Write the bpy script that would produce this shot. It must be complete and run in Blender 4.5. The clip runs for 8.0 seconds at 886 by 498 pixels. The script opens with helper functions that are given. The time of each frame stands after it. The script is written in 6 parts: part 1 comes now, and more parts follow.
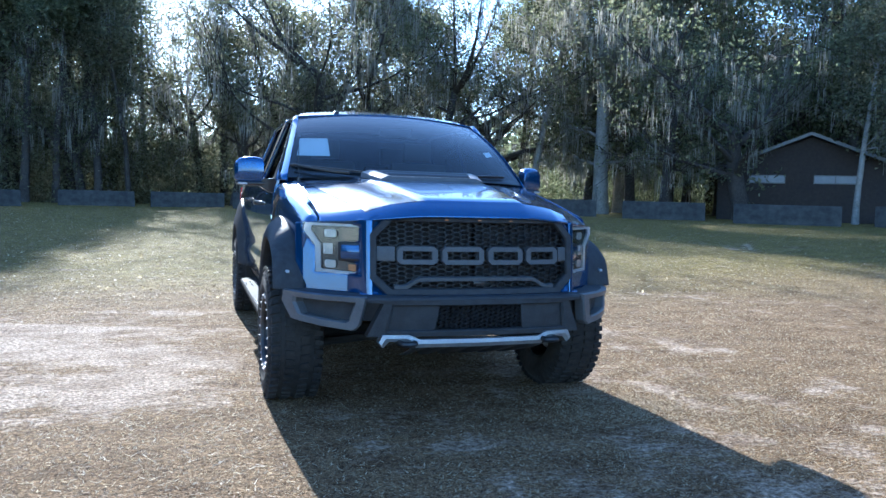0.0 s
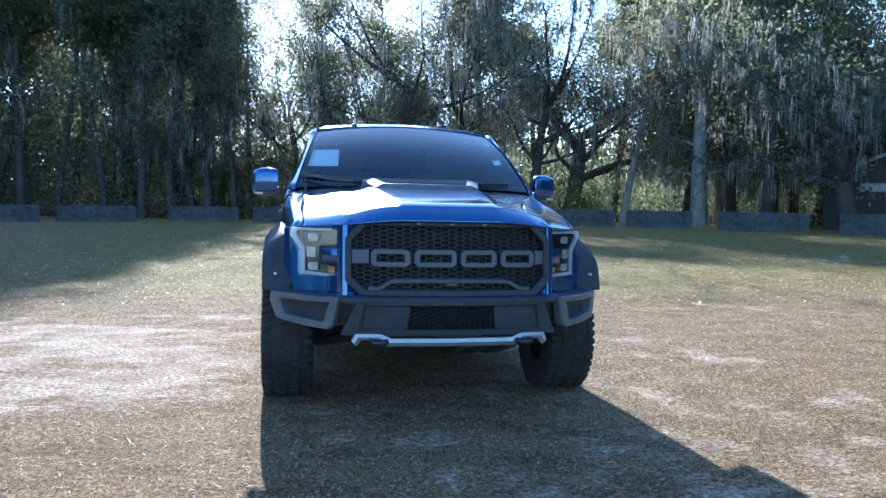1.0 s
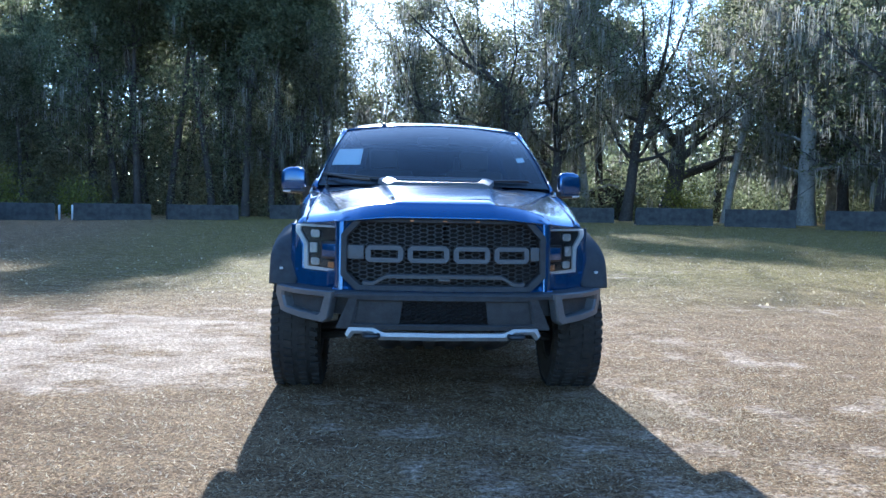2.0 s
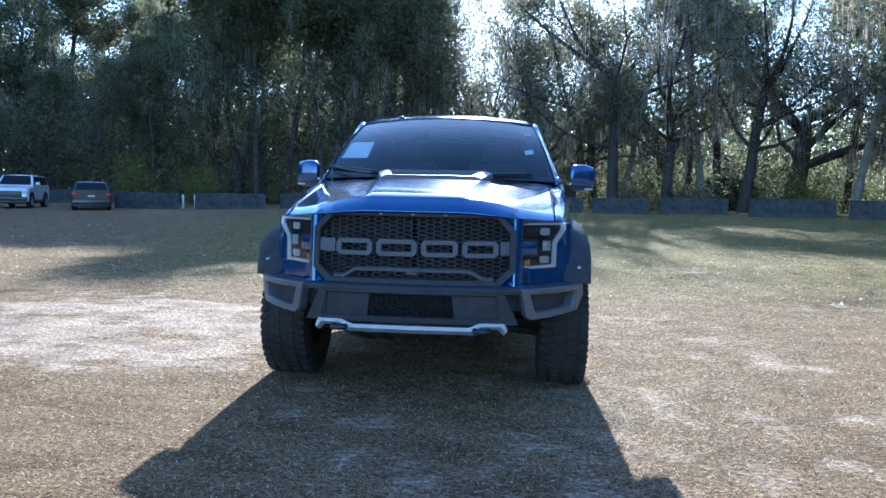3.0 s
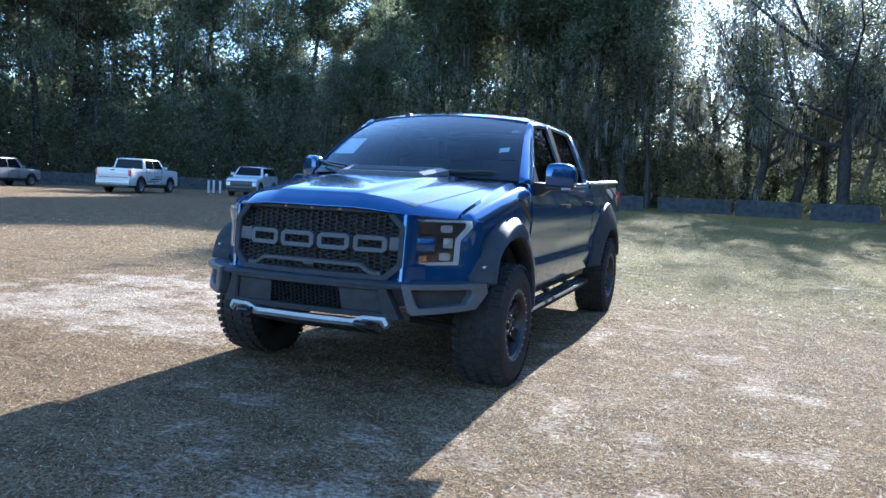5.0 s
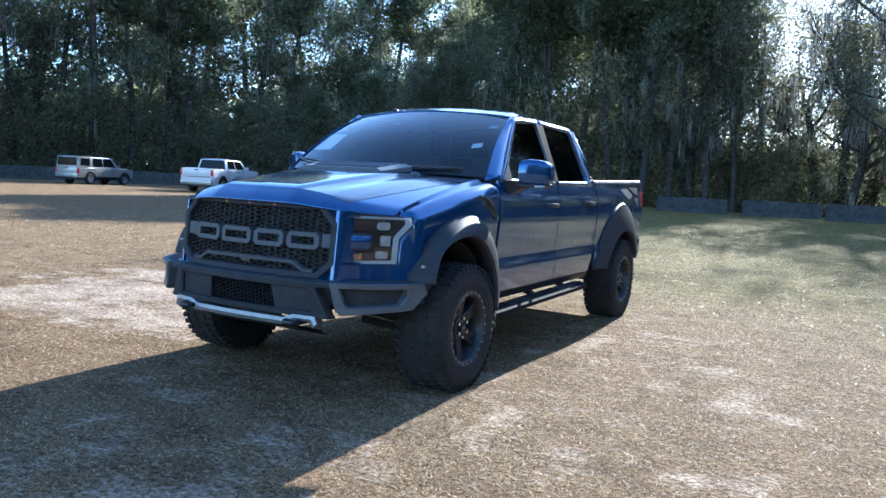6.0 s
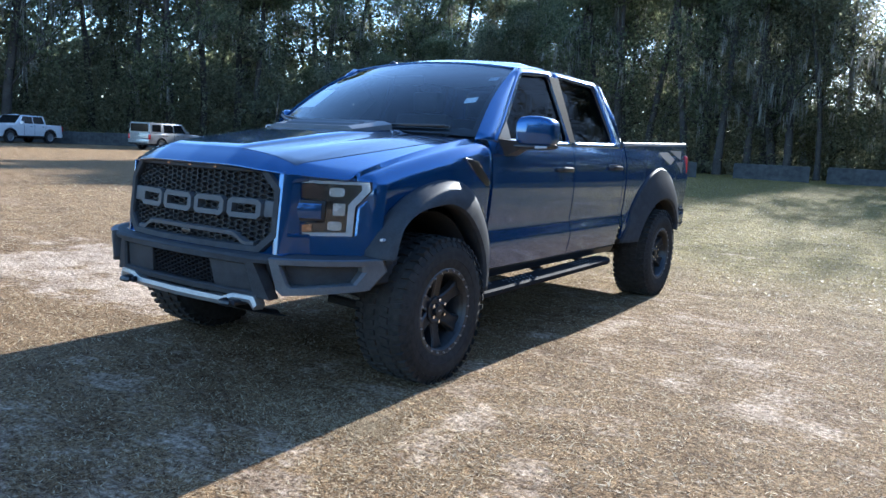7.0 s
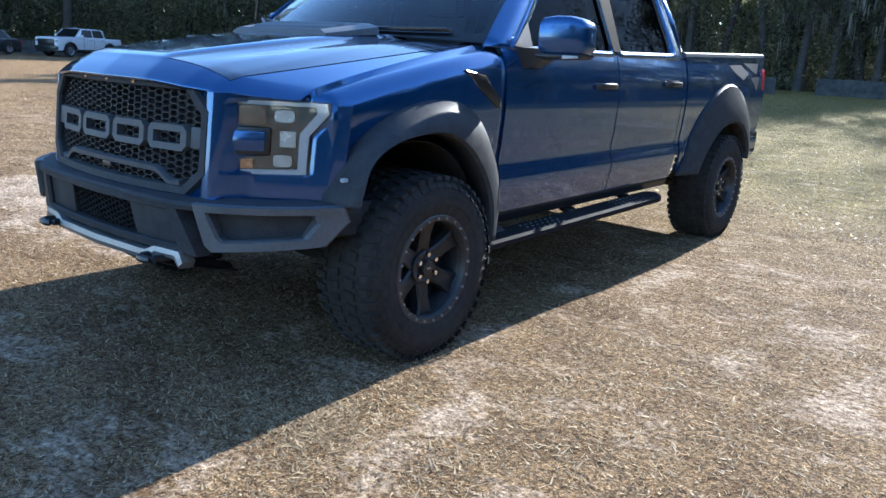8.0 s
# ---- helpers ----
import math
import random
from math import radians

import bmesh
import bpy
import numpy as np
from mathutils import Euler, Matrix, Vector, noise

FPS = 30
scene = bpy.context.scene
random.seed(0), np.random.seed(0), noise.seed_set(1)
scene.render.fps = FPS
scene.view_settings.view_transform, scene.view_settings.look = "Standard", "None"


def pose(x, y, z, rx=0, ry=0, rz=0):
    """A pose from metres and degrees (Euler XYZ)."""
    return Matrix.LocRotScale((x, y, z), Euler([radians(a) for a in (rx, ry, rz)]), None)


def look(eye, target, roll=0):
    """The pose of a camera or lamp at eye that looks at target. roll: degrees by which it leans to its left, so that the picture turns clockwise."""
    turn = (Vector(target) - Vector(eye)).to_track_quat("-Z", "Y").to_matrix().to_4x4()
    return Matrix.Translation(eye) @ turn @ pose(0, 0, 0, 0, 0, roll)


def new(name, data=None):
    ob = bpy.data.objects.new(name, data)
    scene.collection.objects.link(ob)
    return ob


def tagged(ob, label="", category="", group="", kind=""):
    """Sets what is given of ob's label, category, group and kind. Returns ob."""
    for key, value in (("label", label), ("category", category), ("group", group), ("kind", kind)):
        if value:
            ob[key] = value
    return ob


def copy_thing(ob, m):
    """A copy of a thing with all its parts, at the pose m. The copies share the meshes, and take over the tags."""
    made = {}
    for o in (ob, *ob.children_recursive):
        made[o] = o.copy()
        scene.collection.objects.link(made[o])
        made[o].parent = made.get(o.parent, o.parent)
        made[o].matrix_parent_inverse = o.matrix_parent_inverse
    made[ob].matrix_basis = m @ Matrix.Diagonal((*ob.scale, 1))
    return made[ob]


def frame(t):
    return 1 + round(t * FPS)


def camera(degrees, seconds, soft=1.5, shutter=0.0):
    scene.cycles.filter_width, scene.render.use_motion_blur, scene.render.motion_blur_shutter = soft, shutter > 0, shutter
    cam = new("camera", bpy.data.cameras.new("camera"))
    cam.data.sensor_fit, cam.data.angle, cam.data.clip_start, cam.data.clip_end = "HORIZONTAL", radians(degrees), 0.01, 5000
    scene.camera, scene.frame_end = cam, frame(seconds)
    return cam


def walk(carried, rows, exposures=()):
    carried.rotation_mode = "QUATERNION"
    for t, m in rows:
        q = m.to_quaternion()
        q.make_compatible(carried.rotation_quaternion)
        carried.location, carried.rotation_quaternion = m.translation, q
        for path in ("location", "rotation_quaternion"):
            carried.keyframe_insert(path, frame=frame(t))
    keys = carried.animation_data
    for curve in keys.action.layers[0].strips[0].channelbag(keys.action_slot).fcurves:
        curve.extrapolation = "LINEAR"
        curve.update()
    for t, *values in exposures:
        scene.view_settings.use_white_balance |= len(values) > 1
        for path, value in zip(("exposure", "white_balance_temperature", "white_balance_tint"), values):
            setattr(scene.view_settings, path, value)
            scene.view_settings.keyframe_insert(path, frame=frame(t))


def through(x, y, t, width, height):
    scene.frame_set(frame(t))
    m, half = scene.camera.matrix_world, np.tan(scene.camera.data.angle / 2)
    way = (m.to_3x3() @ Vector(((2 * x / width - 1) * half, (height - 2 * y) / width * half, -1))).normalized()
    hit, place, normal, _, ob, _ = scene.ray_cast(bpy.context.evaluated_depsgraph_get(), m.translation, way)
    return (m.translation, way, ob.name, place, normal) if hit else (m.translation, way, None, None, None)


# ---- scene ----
cam = camera(60.1, 8.0)
PATH = [
    (0, (-1.575, -4.882, 1.278), (-0.936, -2.991, 1.145), 1.6),
    (0.5, (-1.23, -5.056, 1.273), (-0.725, -3.124, 1.154), 1.5),
    (1, (-0.902, -5.224, 1.243), (-0.523, -3.263, 1.14), 1.1),
    (1.5, (-0.612, -5.307, 1.225), (-0.36, -3.326, 1.125), 0.8),
    (1.7, (-0.498, -5.337, 1.228), (-0.298, -3.35, 1.124), 1.0),
    (2.8, (0.426, -5.387, 1.284), (0.299, -3.395, 1.15), 1.0),
    (3, (0.601, -5.369, 1.282), (0.411, -3.383, 1.139), 1.2),
    (3.5, (1.078, -5.335, 1.319), (0.733, -3.372, 1.159), 1.5),
    (4, (1.557, -5.223, 1.333), (1.061, -3.293, 1.164), 1.8),
    (4.5, (2.083, -5.125, 1.349), (1.451, -3.235, 1.18), 2.3),
    (4.7, (2.274, -5.062, 1.336), (1.589, -3.19, 1.167), 2.5),
    (5.8, (3.184, -4.533, 1.344), (2.256, -2.769, 1.174), 2.9),
    (6, (3.282, -4.379, 1.344), (2.317, -2.635, 1.169), 3.0),
    (6.5, (3.457, -3.967, 1.338), (2.407, -2.277, 1.131), 3.0),
    (7, (3.423, -3.488, 1.331), (2.306, -1.851, 1.061), 3.0),
    (7.5, (3.293, -3.014, 1.336), (2.117, -1.439, 0.966), 2.9),
    (8, (3.136, -2.513, 1.321), (1.922, -1.001, 0.832), 3.0),
]
walk(cam, [(t, look(eye, target, roll)) for t, eye, target, roll in PATH], [(0, 1.86, 4680, 7), (4.5, 1.86, 4730, 7), (8, 1.86, 5050, 7)])

# ---- daylight: low sun behind the truck, clear sky ----
SUN_ELEVATION, SUN_AZIMUTH = 25.3, -2.5      # degrees; azimuth from +y towards +x
world = bpy.data.worlds.new("sky")
scene.world = world
world.use_nodes = True
sky = world.node_tree.nodes.new("ShaderNodeTexSky")
sky.sky_type = "NISHITA"
sky.sun_disc = False
sky.sun_elevation = radians(SUN_ELEVATION)
sky.sun_rotation = radians(SUN_AZIMUTH)
sky.air_density, sky.dust_density, sky.ozone_density = 1.0, 0.3, 1.5
back = world.node_tree.nodes["Background"]
back.inputs["Strength"].default_value = 0.118
world.node_tree.links.new(sky.outputs[0], back.inputs[0])

sun = new("sun", bpy.data.lights.new("sun", "SUN"))
sun.data.energy, sun.data.angle, sun.data.color = 5.0, radians(0.5), (1.0, 0.85, 0.66)
toward = Vector((math.sin(radians(SUN_AZIMUTH)) * math.cos(radians(SUN_ELEVATION)),
                 math.cos(radians(SUN_AZIMUTH)) * math.cos(radians(SUN_ELEVATION)),
                 math.sin(radians(SUN_ELEVATION))))
sun.matrix_world = look(toward * 60, (0, 0, 0))


# ---- materials ----
def shader(name):
    m = bpy.data.materials.new(name)
    m.use_nodes = True
    return m, m.node_tree, m.node_tree.nodes["Principled BSDF"]


def wire(tree, a, b):
    tree.links.new(a, b)


def noise_of(tree, scale, detail=4.0, rough=0.55, stretch=(1, 1, 1), coords="Object"):
    where = tree.nodes.new("ShaderNodeTexCoord")
    fit = tree.nodes.new("ShaderNodeMapping")
    fit.inputs["Scale"].default_value = stretch
    wire(tree, where.outputs[coords], fit.inputs["Vector"])
    n = tree.nodes.new("ShaderNodeTexNoise")
    n.inputs["Scale"].default_value = scale
    n.inputs["Detail"].default_value = detail
    n.inputs["Roughness"].default_value = rough
    wire(tree, fit.outputs[0], n.inputs["Vector"])
    return n.outputs["Fac"]


def ramp(tree, fac, stops):
    r = tree.nodes.new("ShaderNodeValToRGB")
    r.color_ramp.elements[0].position, r.color_ramp.elements[0].color = stops[0][0], (*stops[0][1], 1)
    r.color_ramp.elements[1].position, r.color_ramp.elements[1].color = stops[-1][0], (*stops[-1][1], 1)
    for place, colour in stops[1:-1]:
        r.color_ramp.elements.new(place).color = (*colour, 1)
    wire(tree, fac, r.inputs["Fac"])
    return r.outputs["Color"]


def bump(tree, bsdf, fac, strength=0.3, distance=0.01):
    b = tree.nodes.new("ShaderNodeBump")
    b.inputs["Strength"].default_value, b.inputs["Distance"].default_value = strength, distance
    wire(tree, fac, b.inputs["Height"])
    wire(tree, b.outputs[0], bsdf.inputs["Normal"])


def surface(name, dark, light, rough=0.5, metal=0.0, scale=20.0, relief=0.15, distance=0.004, coat=0.0, spread=0.1):
    """A material whose colour wanders between two tones at two scales, with fine relief."""
    m, tree, bsdf = shader(name)
    coarse, fine = noise_of(tree, scale * 0.12, 3), noise_of(tree, scale, 5)
    both = tree.nodes.new("ShaderNodeMix")
    both.inputs["Factor"].default_value = 0.5
    wire(tree, coarse, both.inputs["A"])
    wire(tree, fine, both.inputs["B"])
    wire(tree, ramp(tree, both.outputs[0], [(0.35, dark), (0.65, light)]), bsdf.inputs["Base Color"])
    span = tree.nodes.new("ShaderNodeMapRange")
    span.inputs["To Min"].default_value, span.inputs["To Max"].default_value = max(rough - spread, 0.02), min(rough + spread, 1)
    wire(tree, coarse, span.inputs["Value"])
    wire(tree, span.outputs[0], bsdf.inputs["Roughness"])
    bsdf.inputs["Metallic"].default_value = metal
    bsdf.inputs["Coat Weight"].default_value = coat
    bsdf.inputs["Coat Roughness"].default_value = 0.04
    if relief:
        bump(tree, bsdf, fine, relief, distance)
    return m


# ---- mesh tools ----
def mesh_of(name, verts, faces, smooth=False):
    """A mesh from arrays: verts (n, 3) and faces (m, 3 or 4)."""
    verts, faces = np.asarray(verts, dtype=np.float32).reshape(-1, 3), np.asarray(faces, dtype=np.int32)
    me = bpy.data.meshes.new(name)
    me.vertices.add(len(verts))
    me.vertices.foreach_set("co", verts.ravel())
    m, k = faces.shape
    me.loops.add(m * k)
    me.loops.foreach_set("vertex_index", faces.ravel())
    me.polygons.add(m)
    me.polygons.foreach_set("loop_start", np.arange(0, m * k, k, dtype=np.int32))
    if smooth:
        me.polygons.foreach_set("use_smooth", np.ones(m, dtype=bool))
    me.update(calc_edges=True)
    me.validate()
    return me


def mesh_part(name, me, material, parent=None, label=""):
    me.materials.append(material)
    ob = new(name, me)
    ob.parent = parent
    return tagged(ob, label)


def part(name, bm, material, parent=None, label="", angle=32):
    """Links a bmesh as one mesh object under a thing."""
    me = bpy.data.meshes.new(name)
    bmesh.ops.recalc_face_normals(bm, faces=bm.faces)
    bm.to_mesh(me)
    bm.free()
    me.shade_smooth()
    me.set_sharp_from_angle(angle=radians(angle))
    return mesh_part(name, me, material, parent, label)


def thing(name, label, category, group="", at=(0, 0, 0), turn=0.0):
    ob = new(name)
    ob.empty_display_size = 0.2
    ob.matrix_basis = pose(*at, 0, 0, turn)
    return tagged(ob, label, category, group)


def smoothstep(a, b, v):
    k = np.clip((np.asarray(v, dtype=float) - a) / (b - a), 0, 1)
    return k * k * (3 - 2 * k)


# ---- ground ----
def ground_height(x, y):
    """Level round the truck, rising a little towards the woods."""
    x, y = np.asarray(x, dtype=float), np.asarray(y, dtype=float)
    r = np.hypot(x - 1, y)
    azimuth = np.degrees(np.arctan2(x - 1, y))
    rise = np.interp(azimuth, [-90, -60, -40, -20, 0, 15, 30, 60, 150], [0.0, 0.0, 0.06, 0.16, 0.28, 0.42, 0.52, 0.55, 0.2])
    swell = 0.02 * np.sin(0.7 * x + 0.3 * y) * smoothstep(6, 14, r)
    return rise * smoothstep(9, 40, r) + swell


def ripple(x, y, scale, shift):
    """Smooth noise from 0 to 1 at each place."""
    return np.array([noise.noise(Vector((float(a) * scale + shift, float(b) * scale, shift))) for a, b in zip(x, y)]) * 0.5 + 0.5


def worn(x, y):
    """How far the turf is worn to sand: a vehicle track across the lot, broadest west of the truck, thin scuffs to the east."""
    x, y = np.asarray(x, dtype=float), np.asarray(y, dtype=float)
    near = (np.abs(x) < 16) & (np.abs(y) < 16)
    wob, fine, spot = np.zeros(x.shape), np.zeros(x.shape), np.zeros(x.shape)
    wob[near] = ripple(x[near], y[near], 0.35, 4.0) - 0.5
    fine[near] = ripple(x[near] * 0.6, y[near], 1.5, 9.0) - 0.5
    spot[near] = ripple(x[near], y[near], 3.6, 1.0) - 0.5
    along = y + 1.6 * wob - 0.06 * x
    west = smoothstep(-0.9, -0.1, along) * (1 - smoothstep(2.6, 4.6, along)) * (1 - smoothstep(-1.9, -0.6, x)) * smoothstep(-6.5, -3.8, x)
    east = smoothstep(-3.4, -1.2, along) * (1 - smoothstep(1.6, 5.2, along)) * smoothstep(-1.4, -0.2, x)
    scuff = np.exp(-((x - 0.3) / 1.3) ** 2 - ((y + 1.6) / 0.9) ** 2)
    return np.clip(0.06 + 0.52 * west + 0.15 * east + 0.26 * scuff + 0.70 * fine + 0.70 * spot + 0.5 * wob, 0, 1)


def ground_material():
    m, tree, bsdf = shader("dry_turf")
    geo = tree.nodes.new("ShaderNodeNewGeometry")
    split = tree.nodes.new("ShaderNodeSeparateXYZ")
    wire(tree, geo.outputs["Position"], split.inputs[0])
    straw = ramp(tree, noise_of(tree, 85, 6, 0.8), [(0.37, (0.04, 0.024, 0.012)), (0.46, (0.185, 0.112, 0.05)), (0.56, (0.415, 0.28, 0.145)), (0.68, (0.73, 0.585, 0.39))])
    green = ramp(tree, noise_of(tree, 80, 6, 0.8), [(0.38, (0.06, 0.046, 0.012)), (0.5, (0.22, 0.175, 0.045)), (0.62, (0.44, 0.35, 0.11))])
    sand = ramp(tree, noise_of(tree, 60, 6, 0.75), [(0.36, (0.22, 0.155, 0.105)), (0.48, (0.54, 0.415, 0.30)), (0.60, (0.80, 0.665, 0.52))])

    def mixed(fac, a, b):
        n = tree.nodes.new("ShaderNodeMix")
        n.data_type = "RGBA"
        wire(tree, fac, n.inputs["Factor"])
        wire(tree, a, n.inputs["A"])
        wire(tree, b, n.inputs["B"])
        return n.outputs["Result"]

    def band(value, low, high):
        n = tree.nodes.new("ShaderNodeMapRange")
        n.interpolation_type = "SMOOTHSTEP"
        n.inputs["From Min"].default_value, n.inputs["From Max"].default_value = low, high
        wire(tree, value, n.inputs["Value"])
        return n.outputs[0]

    def calc(kind, a, b):
        n = tree.nodes.new("ShaderNodeMath")
        n.operation = kind
        for i, v in enumerate((a, b)):
            if isinstance(v, (int, float)):
                n.inputs[i].default_value = v
            else:
                wire(tree, v, n.inputs[i])
        return n.outputs[0]

    wide = noise_of(tree, 0.22, 4, 0.55, (0.5, 1, 1))
    along = calc("ADD", split.outputs["Y"], calc("MULTIPLY", calc("SUBTRACT", wide, 0.5), 7.0))
    living = calc("MULTIPLY", band(along, 2.2, 8.5), band(calc("ADD", split.outputs["X"], calc("MULTIPLY", split.outputs["Y"], 0.2)), -9.0, -1.5))
    base = mixed(living, straw, green)
    # turf worn to sand, ragged at its edges
    wear = tree.nodes.new("ShaderNodeAttribute")
    wear.attribute_name = "worn"
    crumbs = calc("ADD", calc("MULTIPLY", noise_of(tree, 5.5, 7, 0.72, (0.6, 1, 1)), 0.9), calc("MULTIPLY", noise_of(tree, 22, 5, 0.7, (0.6, 1, 1)), 0.9))
    bare = band(calc("ADD", wear.outputs["Fac"], calc("SUBTRACT", crumbs, 0.9)), 0.28, 0.62)
    base = mixed(bare, base, sand)
    dark = ramp(tree, noise_of(tree, 3.1, 6, 0.7, (0.6, 1, 1)), [(0.36, (0.55, 0.5, 0.45)), (0.56, (1, 1, 1))])
    tone = tree.nodes.new("ShaderNodeMix")
    tone.data_type, tone.blend_type = "RGBA", "MULTIPLY"
    tone.inputs["Factor"].default_value = 1.0
    wire(tree, base, tone.inputs["A"])
    wire(tree, dark, tone.inputs["B"])
    base = tone.outputs["Result"]
    clod = tree.nodes.new("ShaderNodeMix")
    clod.data_type, clod.blend_type = "RGBA", "MULTIPLY"
    clod.inputs["Factor"].default_value = 1.0
    wire(tree, base, clod.inputs["A"])
    wire(tree, ramp(tree, noise_of(tree, 34, 3, 0.6), [(0.36, (0.42, 0.38, 0.34)), (0.50, (0.95, 0.93, 0.9)), (0.64, (1.3, 1.28, 1.22))]), clod.inputs["B"])
    base = clod.outputs["Result"]
    grit = noise_of(tree, 230, 3, 0.7)
    base = mixed(band(grit, 0.58, 0.70), base, ramp(tree, grit, [(0.55, (0.40, 0.30, 0.16)), (0.75, (0.84, 0.72, 0.50))]))
    wire(tree, base, bsdf.inputs["Base Color"])
    bsdf.inputs["Roughness"].default_value = 0.95
    bsdf.inputs["Specular IOR Level"].default_value = 0.15
    bump(tree, bsdf, calc("ADD", noise_of(tree, 34, 5, 0.8), calc("MULTIPLY", noise_of(tree, 7, 4), 1.4)), 1.0, 0.05)
    return m


def build_ground():
    rings = np.concatenate([np.linspace(0, 12, 130)[1:], np.linspace(12, 17, 20)[1:], np.geomspace(17, 1500, 46)[1:]])
    spokes = 360
    a = np.linspace(0, 2 * np.pi, spokes, endpoint=False)
    x = np.concatenate([[1], 1 + np.outer(rings, np.cos(a)).ravel()])
    y = np.concatenate([[0], np.outer(rings, np.sin(a)).ravel()])
    v = np.stack([x, y, ground_height(x, y)], 1)
    k, h = np.arange(spokes), np.arange(0, spokes, 2)
    first = np.stack([np.zeros(len(h), int), 1 + h, 2 + h, 1 + (h + 2) % spokes], 1)
    quads = [np.stack([1 + i * spokes + k, 1 + (i + 1) * spokes + k, 1 + (i + 1) * spokes + (k + 1) % spokes, 1 + i * spokes + (k + 1) % spokes], 1) for i in range(len(rings) - 1)]
    me = mesh_of("ground", v, np.concatenate([first] + quads), True)
    me.attributes.new("worn", "FLOAT", "POINT").data.foreach_set("value", worn(x, y).astype(np.float32))
    ob = mesh_part("ground", me, ground_material())
    tagged(ob, "dry tan turf worn to pale sand in patches, greener towards the woods", "ground", "", "structure")


build_ground()


# ---- trees ----
BARK = surface("bark", (0.025, 0.021, 0.017), (0.085, 0.072, 0.06), 0.9, 0, 9, 0.9, 0.03)
PALE_BARK = surface("pale_bark", (0.16, 0.15, 0.13), (0.36, 0.34, 0.30), 0.9, 0, 9, 0.8, 0.03)


def leaf_material(name, dark, light, through=0.4, rough=0.55):
    m, tree, bsdf = shader(name)
    geo = tree.nodes.new("ShaderNodeNewGeometry")
    tone = ramp(tree, geo.outputs["Random Per Island"], [(0.0, dark), (0.6, tuple((a + b) / 2 for a, b in zip(dark, light))), (1.0, light)])
    wire(tree, tone, bsdf.inputs["Base Color"])
    bsdf.inputs["Roughness"].default_value = rough
    bsdf.inputs["Specular IOR Level"].default_value = 0.22
    glow = tree.nodes.new("ShaderNodeBsdfTranslucent")
    wire(tree, tone, glow.inputs["Color"])
    mix = tree.nodes.new("ShaderNodeMixShader")
    mix.inputs[0].default_value = through
    wire(tree, bsdf.outputs[0], mix.inputs[1])
    wire(tree, glow.outputs[0], mix.inputs[2])
    wire(tree, mix.outputs[0], tree.nodes["Material Output"].inputs["Surface"])
    return m


LEAF = leaf_material("oak_leaf", (0.09, 0.105, 0.055), (0.28, 0.295, 0.16), 0.68)
LEAF_DULL = leaf_material("woodland_leaf", (0.11, 0.118, 0.07), (0.34, 0.33, 0.20), 0.68)
LEAF_YELLOW = leaf_material("yellowing_leaf", (0.10, 0.11, 0.02), (0.26, 0.26, 0.06), 0.5)
MOSS = leaf_material("hanging_moss", (0.24, 0.225, 0.185), (0.48, 0.455, 0.385), 0.6)


def tube(verts, faces, points, radii, sides=6):
    """Adds a tapered limb along points to the lists."""
    base, n = len(verts), len(points)
    for i, (p, r) in enumerate(zip(points, radii)):
        ahead = (points[min(i + 1, n - 1)] - points[max(i - 1, 0)])
        ahead = ahead / (np.linalg.norm(ahead) + 1e-9)
        side = np.cross(ahead, (0.31, 0.95, 0.05))
        side /= np.linalg.norm(side) + 1e-9
        other = np.cross(ahead, side)
        for k in range(sides):
            a = 2 * math.pi * k / sides
            verts.append(p + r * (math.cos(a) * side + math.sin(a) * other))
    for i in range(n - 1):
        for k in range(sides):
            a, b = base + i * sides + k, base + i * sides + (k + 1) % sides
            faces.append((a, b, b + sides, a + sides))


def limb(rng, start, way, length, bend=0.25, rise=0.1, steps=6):
    pts, p, d = [start], np.array(start, float), np.array(way, float)
    for _ in range(steps):
        d = d + rng.normal(0, bend, 3) * 0.5 + (0, 0, rise / steps)
        d /= np.linalg.norm(d)
        p = p + d * length / steps
        pts.append(p.copy())
    return pts


def leaves_at(rng, centres, each, spread, size):
    """Folded leaf sprays scattered round the twig ends."""
    n = len(centres) * each
    c = np.repeat(np.asarray(centres), each, 0) + rng.normal(0, 1, (n, 3)) * np.array(spread)
    d = rng.normal(0, 1, (n, 3)) + (0, 0, -0.2)
    d /= np.linalg.norm(d, axis=1, keepdims=True)
    s = np.cross(d, rng.normal(0, 1, (n, 3)))
    s /= np.linalg.norm(s, axis=1, keepdims=True)
    long = (size * rng.uniform(0.6, 1.4, n))[:, None]
    v = np.stack([c - d * long * 0.5, c + s * long * 0.27, c + d * long * 0.5, c - s * long * 0.27], 1).reshape(-1, 3)
    return v, np.arange(4 * n).reshape(-1, 4)


def moss_at(rng, places, each):
    """Ragged hanging beards: narrow tapering strips."""
    vs, fs = [], []
    for p in places:
        whole = rng.uniform(0.5, 2.4)
        for _ in range(each):
            q = np.array(p) + rng.normal(0, 0.16, 3) * (1, 1, 0.3)
            w, a, length = rng.uniform(0.010, 0.032), rng.uniform(0, math.pi), whole * rng.uniform(0.4, 1.0)
            s = np.array([math.cos(a), math.sin(a), 0]) * w
            drift = rng.normal(0, 0.05, 3) * (1, 1, 0)
            mid, end = q + (0, 0, -length * 0.5) + drift, q + (0, 0, -length) + drift * 1.6
            b = len(vs)
            vs += [q - s * 0.7, q + s * 0.7, mid - s, mid + s, end - s * 0.15, end + s * 0.15]
            fs += [(b, b + 1, b + 3, b + 2), (b + 2, b + 3, b + 5, b + 4)]
    return np.array(vs), np.array(fs)


